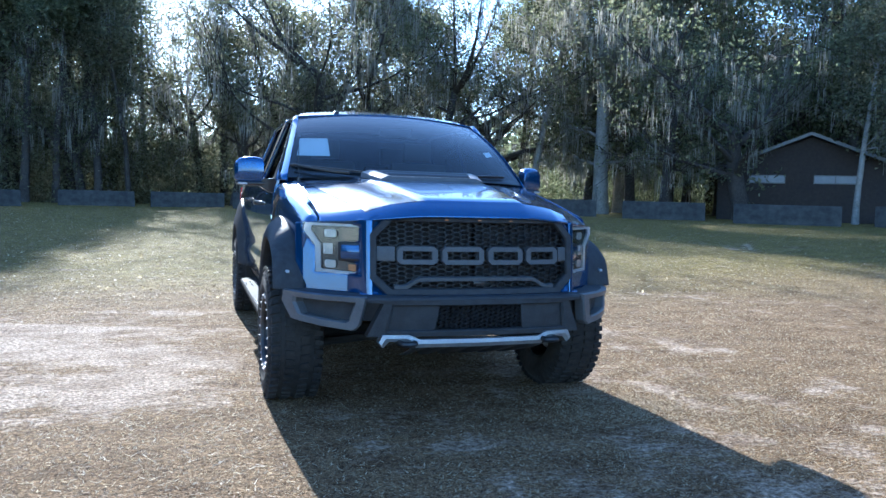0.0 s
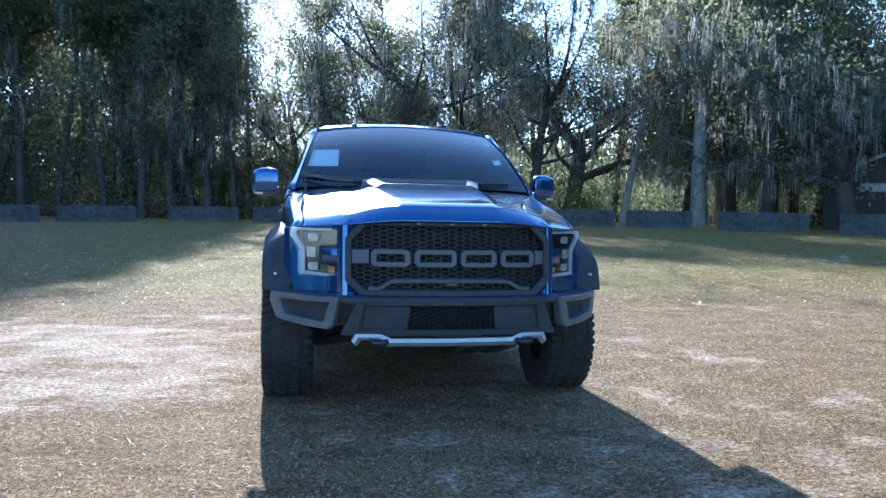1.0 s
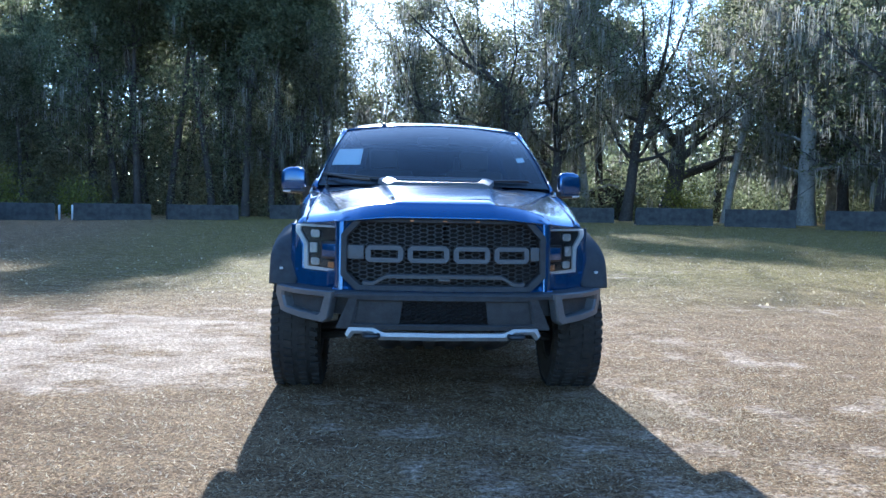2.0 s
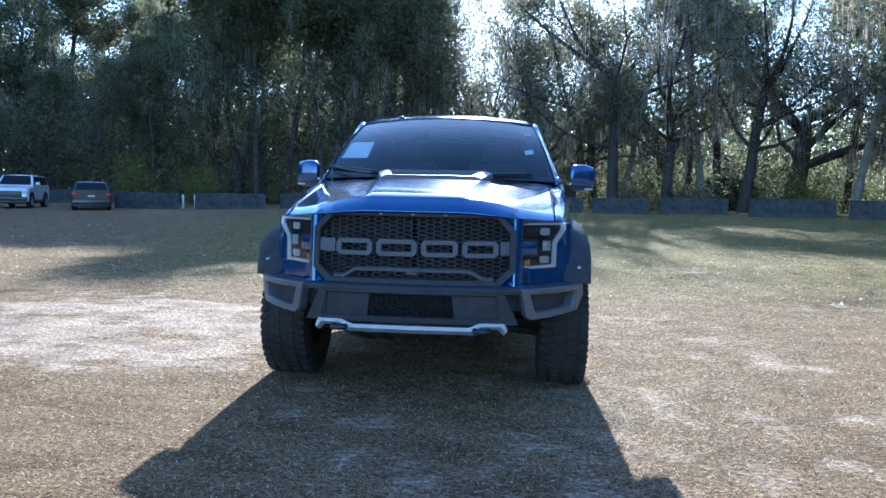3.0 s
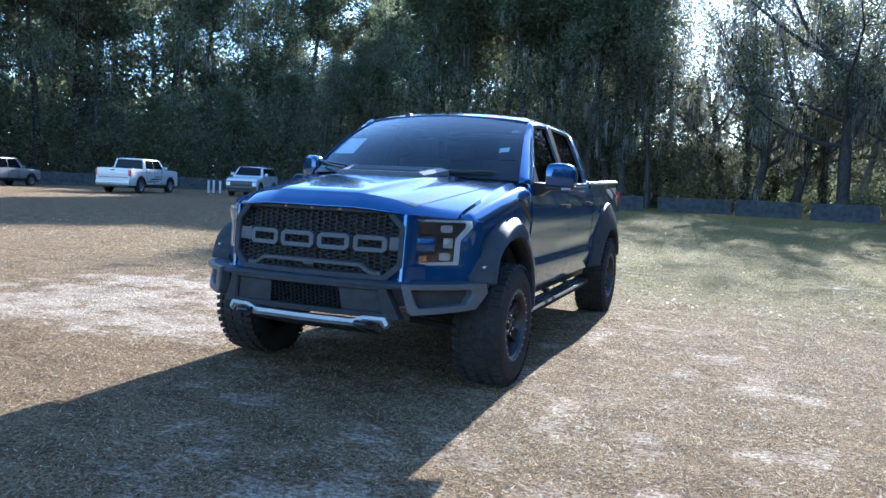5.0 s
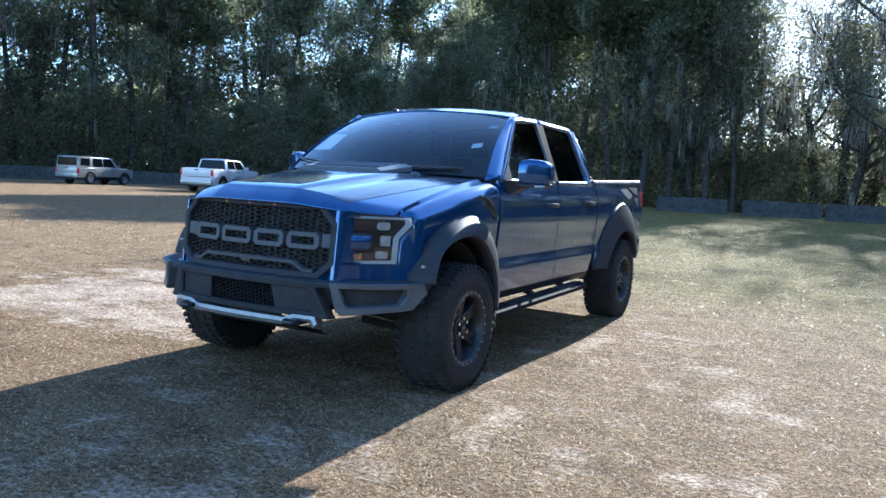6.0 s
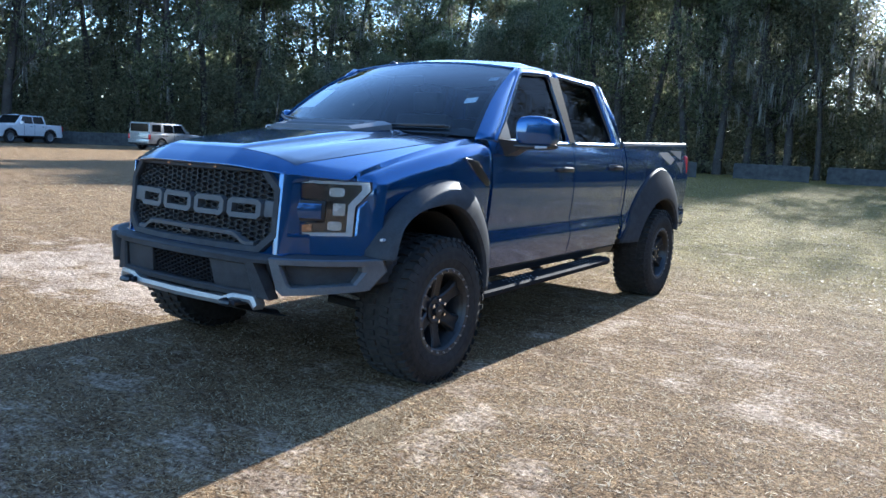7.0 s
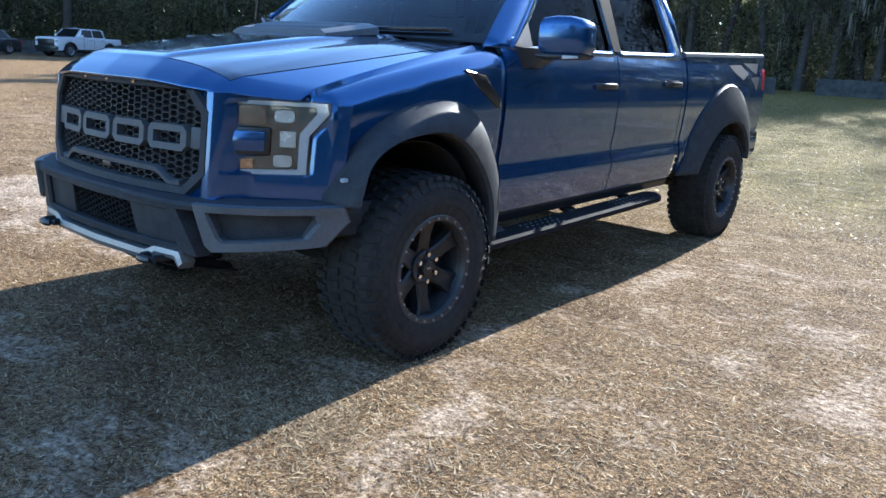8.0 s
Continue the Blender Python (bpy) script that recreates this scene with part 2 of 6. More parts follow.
def build_tree(kind, seed, label, bark, leaf, height, spread, trunk, moss=0, each=13, size=0.30, lean=(0, 0)):
    """One tree: a tapered trunk with limbs, a crown of leaf sprays, and hanging moss."""
    rng = np.random.default_rng(seed)
    verts, faces, tips, hang = [], [], [], []
    up = np.array([lean[0], lean[1], 1.0])
    up /= np.linalg.norm(up)
    if kind == "oak":
        stem = limb(rng, np.zeros(3), up, height * 0.33, 0.14, 0.1, 6)
        tube(verts, faces, stem, np.linspace(trunk * 1.25, trunk * 0.8, 7) * np.array([1.25, 1.0, 1, 1, 1, 1, 1]), 9)
        starts = [(stem[-1], a, rng.uniform(0.35, 1.1), 0.62) for a in rng.uniform(0, 6.283, 2) + np.arange(2) * 3.1]
        starts += [(stem[int(rng.integers(3, 7))], a, rng.uniform(0.15, 0.9), 0.45) for a in np.linspace(0, 6.283, 7) + rng.uniform(-0.4, 0.4, 7)]
        reach = spread
    else:
        stem = limb(rng, np.zeros(3), up, height * 0.93, 0.07, 0.25, 12)
        tube(verts, faces, stem, trunk * np.array([1.25, 1.0, 0.92, 0.86, 0.8, 0.74, 0.66, 0.58, 0.5, 0.4, 0.3, 0.2, 0.08]), 8)
        low = {"tall": 2, "slim": 4, "high": 8}[kind]
        starts = [(stem[int(rng.integers(low, 13))], a, rng.uniform(0.1, 1.3), 0.25) for a in rng.uniform(0, 6.283, {"tall": 22, "slim": 15, "high": 24}[kind])]
        reach = spread
    for start, a, pitch, thick in starts:
        way = np.array([math.cos(a), math.sin(a), pitch])
        way /= np.linalg.norm(way)
        high = start[2] / height
        far = reach * rng.uniform(0.65, 1.1) * (1.0 if kind == "oak" else 1.15 - 0.75 * high)
        if kind == "oak":
            far = min(far, (height - start[2]) / max(way[2], 0.3) * 0.9)
        pts = limb(rng, start, way, far, 0.30, 0.5 if kind == "oak" else 0.2, 7)
        tube(verts, faces, pts, trunk * (0.05 + (thick - 0.05) * np.linspace(1, 0, 8) ** 1.6), 6)
        for j in range(2, 8):
            for _ in range(3):
                w = rng.normal(0, 1, 3) + (pts[j] - pts[j - 1]) / np.linalg.norm(pts[j] - pts[j - 1]) * 0.9 + (0, 0, 0.25)
                w /= np.linalg.norm(w)
                twig = limb(rng, pts[j], w, far * rng.uniform(0.18, 0.42), 0.4, 0.2, 3)
                tube(verts, faces, twig, np.linspace(trunk * 0.085, 0.012, 4), 3)
                tips += [twig[-1], twig[-1] + rng.normal(0, 0.6, 3), twig[2] + rng.normal(0, 0.45, 3)]
                if kind == "oak":
                    tips.append(pts[j] + rng.normal(0, 0.9, 3))
                hang += [twig[-1], twig[2], pts[j]]
    tree = thing("tree", label, "tree", "trees round the lot")
    mesh_part("trunk", mesh_of("trunk", verts, faces, True), bark, tree)
    mesh_part("crown", mesh_of("crown", *leaves_at(rng, tips, each, (0.46, 0.46, 0.30), size)), leaf, tree)
    if moss:
        pick = rng.choice(len(hang), moss, replace=moss > len(hang))
        mesh_part("moss", mesh_of("moss", *moss_at(rng, [hang[i] for i in pick], 9)), MOSS, tree, "grey hanging moss")["kind"] = "stuff"
    return tree


TALL = [build_tree("tall", 11 + i, "tall backlit woodland tree with a dense green crown", BARK, (LEAF, LEAF_DULL, LEAF)[i], (21, 19.5, 22)[i], (6.2, 5.6, 6.6)[i], 0.34, (90, 50, 110)[i], 8, 0.29) for i in range(3)]
SLIM = [build_tree("slim", 31 + i, "slender bare-stemmed tree with a thin high crown", (BARK, PALE_BARK)[i], LEAF_DULL, (18, 16)[i], (3.8, 3.4)[i], 0.20, 20, 7, 0.26) for i in range(2)]
OAKS = [build_tree("oak", 51 + i, "spreading oak hung with grey moss", BARK, LEAF, (19, 16)[i], (12.5, 10)[i], (0.52, 0.42)[i], (300, 240)[i], 15, 0.21, ((0.20, 0), (-0.12, 0.1))[i]) for i in range(2)]
HIGH = [build_tree("high", 131 + i, "towering woodland tree with a dense high crown", BARK, LEAF, (27, 25.5)[i], (6.5, 6.0)[i], 0.36, 40, 14, 0.36) for i in range(2)]
LACY = [build_tree(("oak", "tall", "oak")[i], (91, 92, 95)[i], "thin-crowned tree with winding limbs and trailing moss", (BARK, PALE_BARK, BARK)[i], LEAF_DULL, (23, 22, 21)[i], (11, 6.0, 9.5)[i], (0.30, 0.26, 0.27)[i], (130, 100, 120)[i], (15, 8, 15)[i], 0.17, ((0.10, 0), (-0.05, 0), (0.20, 0))[i]) for i in range(3)]
PALE = build_tree("tall", 71, "pale-barked tree draped in grey moss", PALE_BARK, LEAF_DULL, 21, 5.4, 0.50, 460, 8, 0.24)


PLANTED = set()
HEIGHT = {ob.name: max(v.co.z for v in ob.children[1].data.vertices) for ob in TALL + SLIM + OAKS + HIGH + LACY + [PALE]}


def plant(kinds, x, y, rng, scale=(0.9, 1.1), turn=None):
    """Sets a tree of one of the kinds; its first use moves the one that was built."""
    ob = kinds[int(rng.integers(len(kinds)))]
    s = rng.uniform(*scale)
    if -46 < x < -25:
        s = min(s, max(y - 30, 14) / 2.1 / HEIGHT[ob.name])      # the wood is lower to the north-west, and lets the sun onto the lot's edge
    made = ob if ob.name not in PLANTED else copy_thing(ob, Matrix())
    PLANTED.add(ob.name)
    made.matrix_basis = (pose(x, y, float(ground_height(x, y)) - 0.1, 0, 0, rng.uniform(0, 360) if turn is None else turn))
    made.scale = (s, s, s * rng.uniform(0.93, 1.07))
    return made


def polar(azimuth, r):
    """A place round the lot; the wood's edge stands back to the north-west."""
    r = r + 6 * float(smoothstep(-14, -24, azimuth))
    return 1 + r * math.sin(radians(azimuth)), r * math.cos(radians(azimuth))


def build_woods():
    rng = np.random.default_rng(5)
    # single trees that stand out
    for k, x, y, scale, turn in ((PALE, 24.5, 40.0, 1.0, 40), (OAKS[0], 19.8, 51.5, 1.12, 0), (OAKS[1], 32.0, 50.0, 1.1, 90), (LACY[2], 4.6, 55.0, 1.05, 30), (LACY[0], -0.3, 58.0, 0.95, 120), (LACY[1], -4.4, 61.0, 0.9, 60), (TALL[1], 6.7, 58.5, 0.98, 44), (LACY[1], 8.9, 57.5, 1.0, 150), (LACY[0], -2.6, 66.0, 0.85, 10), (SLIM[0], -5.4, 54.0, 0.95, 70), (LACY[2], -8.4, 55.0, 1.0, 210), (LACY[1], 14.5, 54.0, 1.2, 20), (LACY[0], 16.0, 49.0, 1.1, 300), (LACY[0], 7.4, 50.0, 1.15, 200), (LACY[2], 11.0, 50.5, 1.2, 70), (OAKS[0], 26.2, 28.2, 0.8, 150),
                                 (LACY[2], 1.9, 54.5, 0.98, 0), (TALL[1], 1.3, 58.0, 0.92, 15), (TALL[2], -7.0, 60.0, 0.92, 95), (LACY[1], -6.9, 57.5, 0.95, 300), (SLIM[1], 12.0, 56.0, 0.9, 10), (TALL[1], -9.2, 55.5, 0.92, 80), (TALL[2], -14, 56, 1.0, 140), (OAKS[1], -5.6, 59.0, 0.62, 200), (SLIM[0], -2.2, 60.0, 0.62, 20),
                                 (OAKS[0], 13.5, 62.0, 1.0, 150), (OAKS[1], 27.5, 47.0, 1.1, 250), (OAKS[0], 36.5, 36.0, 1.05, 60), (TALL[0], 36.0, 30.5, 0.95, 10), (TALL[1], 25.0, 33.5, 1.0, 300), (TALL[2], 41.0, 24.0, 1.05, 77), (PALE, 30.5, 47.5, 1.0, 190),
                                 (TALL[0], 28.0, 42.0, 1.05, 20), (LACY[1], 22.0, 46.0, 1.02, 111), (SLIM[1], 29.8, 24.5, 0.8, 0), (TALL[1], 16.5, 58.0, 1.05, 33)):
        plant([k], x, y, rng, (scale, scale), turn)
    for a in list(np.arange(-58, -9, 4.4)) + [13.0, 24.0]:
        x, y = polar(a + rng.uniform(-0.8, 0.8), rng.uniform(57, 59))
        plant(HIGH, x, y, rng, (0.77, 0.82) if -24 < a < -9 else (0.78, 0.86))
    for a in np.arange(-23, -9, 2.3):
        x, y = polar(a + rng.uniform(-0.6, 0.6), rng.uniform(54, 57))
        plant(HIGH, x, y, rng, (0.75, 0.82))
    for a in np.arange(-52, -15, 1.7):
        x, y = polar(a + rng.uniform(-0.6, 0.6), rng.uniform(80, 96))
        plant(HIGH + TALL, x, y, rng, (1.05, 1.2))
    # dark trees round the house
    for x, y, k in ((33.5, 37.5, 1.0), (38.5, 30.0, 1.0), (30.0, 40.5, 1.0), (41.0, 36.0, 1.05), (44.0, 26.0, 1.0), (40.0, 18.0, 1.0), (44.0, 10.0, 1.0), (42.0, 2.0, 0.95)):
        plant(OAKS + TALL, x, y, rng, (k * 0.95, k * 1.05))
        plant(TALL, x + rng.uniform(2, 5), y + rng.uniform(2, 5), rng, (k * 0.95, k * 1.05))
    # rows of the wood, thick to the west, lower where the sun stands behind it
    for row, (r, step) in enumerate(((57, 5.2), (63, 4.9), (70, 5.2))):
        a = -96.0 + row * 1.7
        while a < 150:
            eastern = a > 0.5
            if not (-5.5 < a < -2.5 and row == 0) and not (eastern and row < 1 and a < 40) and not (eastern and a < 32 and rng.random() < 0.45) and not (-6 < a < 13 and rng.random() < 0.6):
                x, y = polar(a + rng.uniform(-1.2, 1.2), r + rng.uniform(-2.5, 2.5))
                kinds = SLIM + TALL if rng.random() < 0.3 else TALL
                if eastern and rng.random() < 0.6:
                    kinds = OAKS + LACY
                plant(kinds, x, y, rng, (0.86, 0.98) if -14 < a < 12 else (0.92, 1.08))
            a += step * (1.15 if eastern else 1.0) * rng.uniform(0.8, 1.2)


build_woods()


def build_thicket(name, label, count, r0, r1, a0, a1, low, high, size, seed, material):
    """Undergrowth and far woods: bushes of leaf sprays with gaps between, uneven in height, lower towards the sun."""
    rng = np.random.default_rng(seed)
    a = rng.uniform(a0, a1, count)
    r = rng.uniform(r0, r1, count)
    heap = 0.5 + 0.5 * np.sin(a * 1.7 + 1.3 * np.sin(a * 0.61)) * np.cos(a * 0.93 + r * 0.25)
    top = low + (high - low) * (0.35 + 0.65 * heap)
    top = np.where((a > -9.5) & (a < 0.5), np.minimum(top, 5.0), np.where(a > 0, top * 0.75, top))
    r = r + 6 * smoothstep(-14, -24, a)
    x, y = 1 + r * np.sin(np.radians(a)), r * np.cos(np.radians(a))
    z = ground_height(x, y) + top * rng.uniform(0, 1, count) ** 1.3
    v, f = leaves_at(rng, np.stack([x, y, z], 1), 18, (1.6 * size, 1.6 * size, 1.3 * size), size)
    ob = mesh_part(name, mesh_of(name, v, f), material)
    tagged(ob, label, "undergrowth", "", "stuff")


build_thicket("undergrowth", "dense dark undergrowth along the edge of the wood", 17000, 54.5, 67, -96, 1, 2.2, 8.5, 0.24, 3, LEAF_DULL)
build_thicket("sparse_undergrowth", "sparser sunlit undergrowth under the oaks", 7000, 55.5, 72, 1, 62, 1.5, 6.5, 0.20, 4, LEAF)
build_thicket("far_woods", "far dark woods closing the lot", 9000, 80, 96, -98, 152, 6.0, 14.0, 0.9, 6, LEAF)


# ---- turf ----
STRAW = leaf_material("dry_grass_blade", (0.12, 0.07, 0.03), (0.80, 0.66, 0.43), 0.55, 0.6)
GREEN = leaf_material("living_grass_blade", (0.12, 0.09, 0.02), (0.58, 0.46, 0.12), 0.6, 0.7)


def build_turf(name, label, count, material, density, tall, seed):
    """Short mown blades, leaning every way; density(x, y) thins them."""
    rng = np.random.default_rng(seed)
    r = 15.0 * rng.uniform(0, 1, count * 2) ** 0.85
    a = rng.uniform(0, 2 * np.pi, count * 2)
    x, y = 1.2 + r * np.sin(a), -0.8 + r * np.cos(a)
    keep = rng.uniform(0, 1, len(x)) < density(x, y)
    x, y = x[keep][:count], y[keep][:count]
    n = len(x)
    base = np.stack([x, y, ground_height(x, y) - 0.003], 1)
    turn, h = rng.uniform(0, 2 * np.pi, n), tall * rng.uniform(0.4, 1.3, n)
    w = rng.uniform(0.002, 0.0065, n) * (1 + np.hypot(x - 1, y + 3) / 9)
    side = np.stack([np.cos(turn), np.sin(turn), np.zeros(n)], 1) * w[:, None]
    lean = np.stack([rng.normal(0, 0.9, n), rng.normal(0, 0.9, n), np.ones(n) * 0.36], 1) * h[:, None]
    v = np.stack([base - side, base + side, base + lean], 1).reshape(-1, 3)
    ob = mesh_part(name, mesh_of(name, v, np.arange(3 * n).reshape(-1, 3)), material)
    tagged(ob, label, "grass", "", "stuff")


build_turf("dry_grass", "short dry straw-coloured grass", 600000, STRAW, lambda x, y: np.clip(1.05 - 1.7 * worn(x, y), 0.04, 1) * (1 - 0.75 * smoothstep(3, 9, y)), 0.028, 21)
build_turf("green_grass", "short yellow-green grass", 70000, GREEN, lambda x, y: smoothstep(1.5, 7, y) * smoothstep(-8, 1, x) * np.clip(1.6 * (ripple(x, y, 0.5, 7.0) - 0.2), 0.1, 1), 0.028, 22)


def build_litter(count, seed):
    """Fallen leaves strewn on the grass under and before the trees."""
    rng = np.random.default_rng(seed)
    x, y = rng.uniform(-16, 22, count), 4.5 + 34 * rng.uniform(0, 1, count) ** 1.3
    c = np.stack([x, y, ground_height(x, y) + 0.018], 1)
    turn, size, tip = rng.uniform(0, 2 * np.pi, count), rng.uniform(0.012, 0.027, count), rng.normal(0, 0.6, count)
    long = np.stack([np.cos(turn), np.sin(turn), 0.5 * tip], 1) * size[:, None]
    wide = np.stack([-np.sin(turn), np.cos(turn), rng.normal(0, 0.5, count)], 1) * size[:, None] * 0.55
    v = np.stack([c - long, c + wide, c + long, c - wide], 1).reshape(-1, 3)
    ob = mesh_part("fallen_leaves", mesh_of("fallen_leaves", v, np.arange(4 * count).reshape(-1, 4)), LITTER)
    tagged(ob, "pale fallen leaves strewn over the grass", "leaves", "", "stuff")


LITTER = leaf_material("fallen_leaf", (0.16, 0.10, 0.045), (0.80, 0.68, 0.42), 0.5, 0.5)
build_litter(22000, 23)


# ---- shaping tools ----
def catmull(points, each=4):
    """A smooth line through the points, with each steps between two of them."""
    p = [np.array(q, float) for q in points]
    p = [2 * p[0] - p[1]] + p + [2 * p[-1] - p[-2]]
    out = []
    for i in range(1, len(p) - 2):
        for k in range(each):
            t = k / each
            out.append(0.5 * (2 * p[i] + (p[i + 1] - p[i - 1]) * t + (2 * p[i - 1] - 5 * p[i] + 4 * p[i + 1] - p[i + 2]) * t * t
                              + (3 * p[i] - p[i - 1] - 3 * p[i + 1] + p[i + 2]) * t ** 3))
    return out + [p[-2]]


def loft(bm, rows, closed=False, caps=False):
    """Faces between rows of points of equal length."""
    made = [[bm.verts.new(tuple(map(float, q))) for q in row] for row in rows]
    for a, b in zip(made, made[1:]):
        n = len(a)
        for i in range(n if closed else n - 1):
            j = (i + 1) % n
            bm.faces.new((a[i], a[j], b[j], b[i]))
    if caps:
        bm.faces.new(made[0])
        bm.faces.new(made[-1])
    return made


def prism(bm, points, shift, bevel=0.0):
    """A closed slab: a polygon pushed along shift."""
    lower = [bm.verts.new(tuple(map(float, p))) for p in points]
    upper = [bm.verts.new(tuple(float(a + b) for a, b in zip(p, shift))) for p in points]
    n, faces = len(points), []
    faces.append(bm.faces.new(lower))
    faces.append(bm.faces.new(upper))
    for i in range(n):
        j = (i + 1) % n
        faces.append(bm.faces.new((lower[i], lower[j], upper[j], upper[i])))
    if bevel:
        bmesh.ops.recalc_face_normals(bm, faces=faces)
        edges = list({e for f in faces for e in f.edges})
        bmesh.ops.bevel(bm, geom=edges, offset=bevel, segments=2, affect="EDGES", profile=0.6, clamp_overlap=True)


def block(bm, lo, hi, bevel=0.0):
    (x0, y0, z0), (x1, y1, z1) = lo, hi
    prism(bm, [(x0, y0, z0), (x1, y0, z0), (x1, y1, z0), (x0, y1, z0)], (0, 0, z1 - z0), bevel)


def rod(bm, points, radius, sides=8):
    """A round rod along points; radius may be a list."""
    pts = [np.array(p, float) for p in points]
    radii = radius if isinstance(radius, (list, tuple, np.ndarray)) else [radius] * len(pts)
    vs, fs = [], []
    tube(vs, fs, pts, radii, sides)
    made = [bm.verts.new(tuple(map(float, v))) for v in vs]
    for f in fs:
        bm.faces.new([made[i] for i in f])
    bm.faces.new(made[:sides])
    bm.faces.new(made[-sides:])


def lathe(bm, profile, steps=48, axis=0):
    """Turns a profile of (along, radius) round the x axis."""
    rows = [[(a, r * math.cos(2 * math.pi * k / steps), r * math.sin(2 * math.pi * k / steps)) for k in range(steps)] for a, r in profile]
    loft(bm, rows, True)


def thick(ob, depth, offset=0.0):
    m = ob.modifiers.new("thickness", "SOLIDIFY")
    m.thickness, m.offset = depth, offset
    return ob


# ---- vehicle materials ----
def paint(name, dark, light, flake=0.06):
    """Metallic lacquer: fine flakes under a clear coat, with a thin film of dust."""
    m, tree, bsdf = shader(name)
    wire(tree, ramp(tree, noise_of(tree, 900, 2), [(0.35, dark), (0.7, light)]), bsdf.inputs["Base Color"])
    dust = noise_of(tree, 6, 6, 0.7)
    span = tree.nodes.new("ShaderNodeMapRange")
    span.inputs["To Min"].default_value, span.inputs["To Max"].default_value = 0.10, 0.16
    wire(tree, dust, span.inputs["Value"])
    wire(tree, span.outputs[0], bsdf.inputs["Roughness"])
    bsdf.inputs["Metallic"].default_value = 0.62
    bsdf.inputs["Specular IOR Level"].default_value = 0.4
    bsdf.inputs["Coat Weight"].default_value = 1.0
    coat = tree.nodes.new("ShaderNodeMapRange")
    coat.inputs["To Min"].default_value, coat.inputs["To Max"].default_value = 0.015, flake
    wire(tree, noise_of(tree, 2.5, 5), coat.inputs["Value"])
    wire(tree, coat.outputs[0], bsdf.inputs["Coat Roughness"])
    return m


def glass(name, tint, gloss=1.0, rough=0.0):
    """A thin pane: tinted, see-through, mirroring more at a slant."""
    m, tree, bsdf = shader(name)
    tree.nodes.remove(bsdf)
    clear = tree.nodes.new("ShaderNodeBsdfTransparent")
    clear.inputs["Color"].default_value = (*tint, 1)
    shine = tree.nodes.new("ShaderNodeBsdfGlossy")
    shine.inputs["Roughness"].default_value = rough
    shine.inputs["Color"].default_value = (gloss, gloss, gloss, 1)
    edge = tree.nodes.new("ShaderNodeFresnel")
    edge.inputs["IOR"].default_value = 1.5
    mix = tree.nodes.new("ShaderNodeMixShader")
    wire(tree, edge.outputs[0], mix.inputs[0])
    wire(tree, clear.outputs[0], mix.inputs[1])
    wire(tree, shine.outputs[0], mix.inputs[2])
    wire(tree, mix.outputs[0], tree.nodes["Material Output"].inputs["Surface"])
    return m


BLUE = paint("blue_metallic_paint", (0.012, 0.052, 0.155), (0.026, 0.10, 0.285), 0.03)
PLASTIC = surface("charcoal_plastic", (0.035, 0.037, 0.04), (0.06, 0.062, 0.066), 0.5, 0, 160, 0.25, 0.001)
GREY = surface("grey_painted_plastic", (0.08, 0.084, 0.09), (0.115, 0.12, 0.126), 0.42, 0, 80, 0.08, 0.001)
BLACK = surface("black_trim", (0.008, 0.008, 0.009), (0.018, 0.018, 0.02), 0.32, 0, 60, 0.05, 0.001)
VINYL = surface("satin_graphite_vinyl", (0.014, 0.022, 0.045), (0.024, 0.036, 0.065), 0.24, 0, 40, 0.02, 0.001, coat=0.9)
DARK = surface("dark_underside", (0.008, 0.008, 0.009), (0.025, 0.024, 0.022), 0.85, 0, 12, 0.4, 0.005)
RUBBER = surface("tyre_rubber", (0.016, 0.016, 0.016), (0.042, 0.04, 0.037), 0.8, 0, 30, 0.35, 0.003)
RIM = surface("dark_cast_alloy", (0.025, 0.026, 0.028), (0.05, 0.051, 0.054), 0.4, 0.5, 60, 0.1, 0.001)
ALLOY = surface("brushed_alloy", (0.24, 0.245, 0.25), (0.36, 0.365, 0.37), 0.45, 0.7, 90, 0.1, 0.001)
CHROME = surface("bright_chrome", (0.75, 0.75, 0.76), (0.85, 0.85, 0.86), 0.08, 1.0, 30, 0.0, spread=0.04)
PALE_PLASTIC = surface("milky_light_guide", (0.34, 0.36, 0.38), (0.46, 0.48, 0.50), 0.3, 0, 60, 0.0)
RED_LENS = surface("red_lens", (0.35, 0.012, 0.02), (0.55, 0.03, 0.04), 0.15, 0, 200, 0.2, 0.001)
DULL_AMBER = surface("dull_amber_reflector", (0.30, 0.14, 0.06), (0.42, 0.21, 0.10), 0.25, 0.3, 300, 0.2, 0.001)
ROSE_GREY = surface("rosy_lamp_reflector", (0.07, 0.055, 0.052), (0.14, 0.125, 0.125), 0.14, 0.8, 300, 0.2, 0.001)
LAMP_GREY = surface("smoked_lamp_bezel", (0.28, 0.285, 0.29), (0.46, 0.465, 0.47), 0.25, 0.35, 140, 0.3, 0.002)
RELIEF = surface("charcoal_relief", (0.062, 0.066, 0.072), (0.09, 0.095, 0.10), 0.5, 0, 120, 0.1, 0.001)
MESH_GREY = surface("charcoal_mesh", (0.017, 0.018, 0.02), (0.03, 0.031, 0.033), 0.5, 0, 120, 0.1, 0.001)
LAMP_DARK = surface("smoked_lamp_housing", (0.02, 0.021, 0.023), (0.08, 0.083, 0.09), 0.22, 0.75, 60, 0.3, 0.004)
RING = surface("charcoal_bead_ring", (0.032, 0.033, 0.035), (0.055, 0.056, 0.058), 0.45, 0.3, 90, 0.1, 0.001)
MATT_BLACK = surface("matt_black_metal", (0.012, 0.012, 0.013), (0.028, 0.028, 0.03), 0.62, 0, 120, 0.3, 0.001)
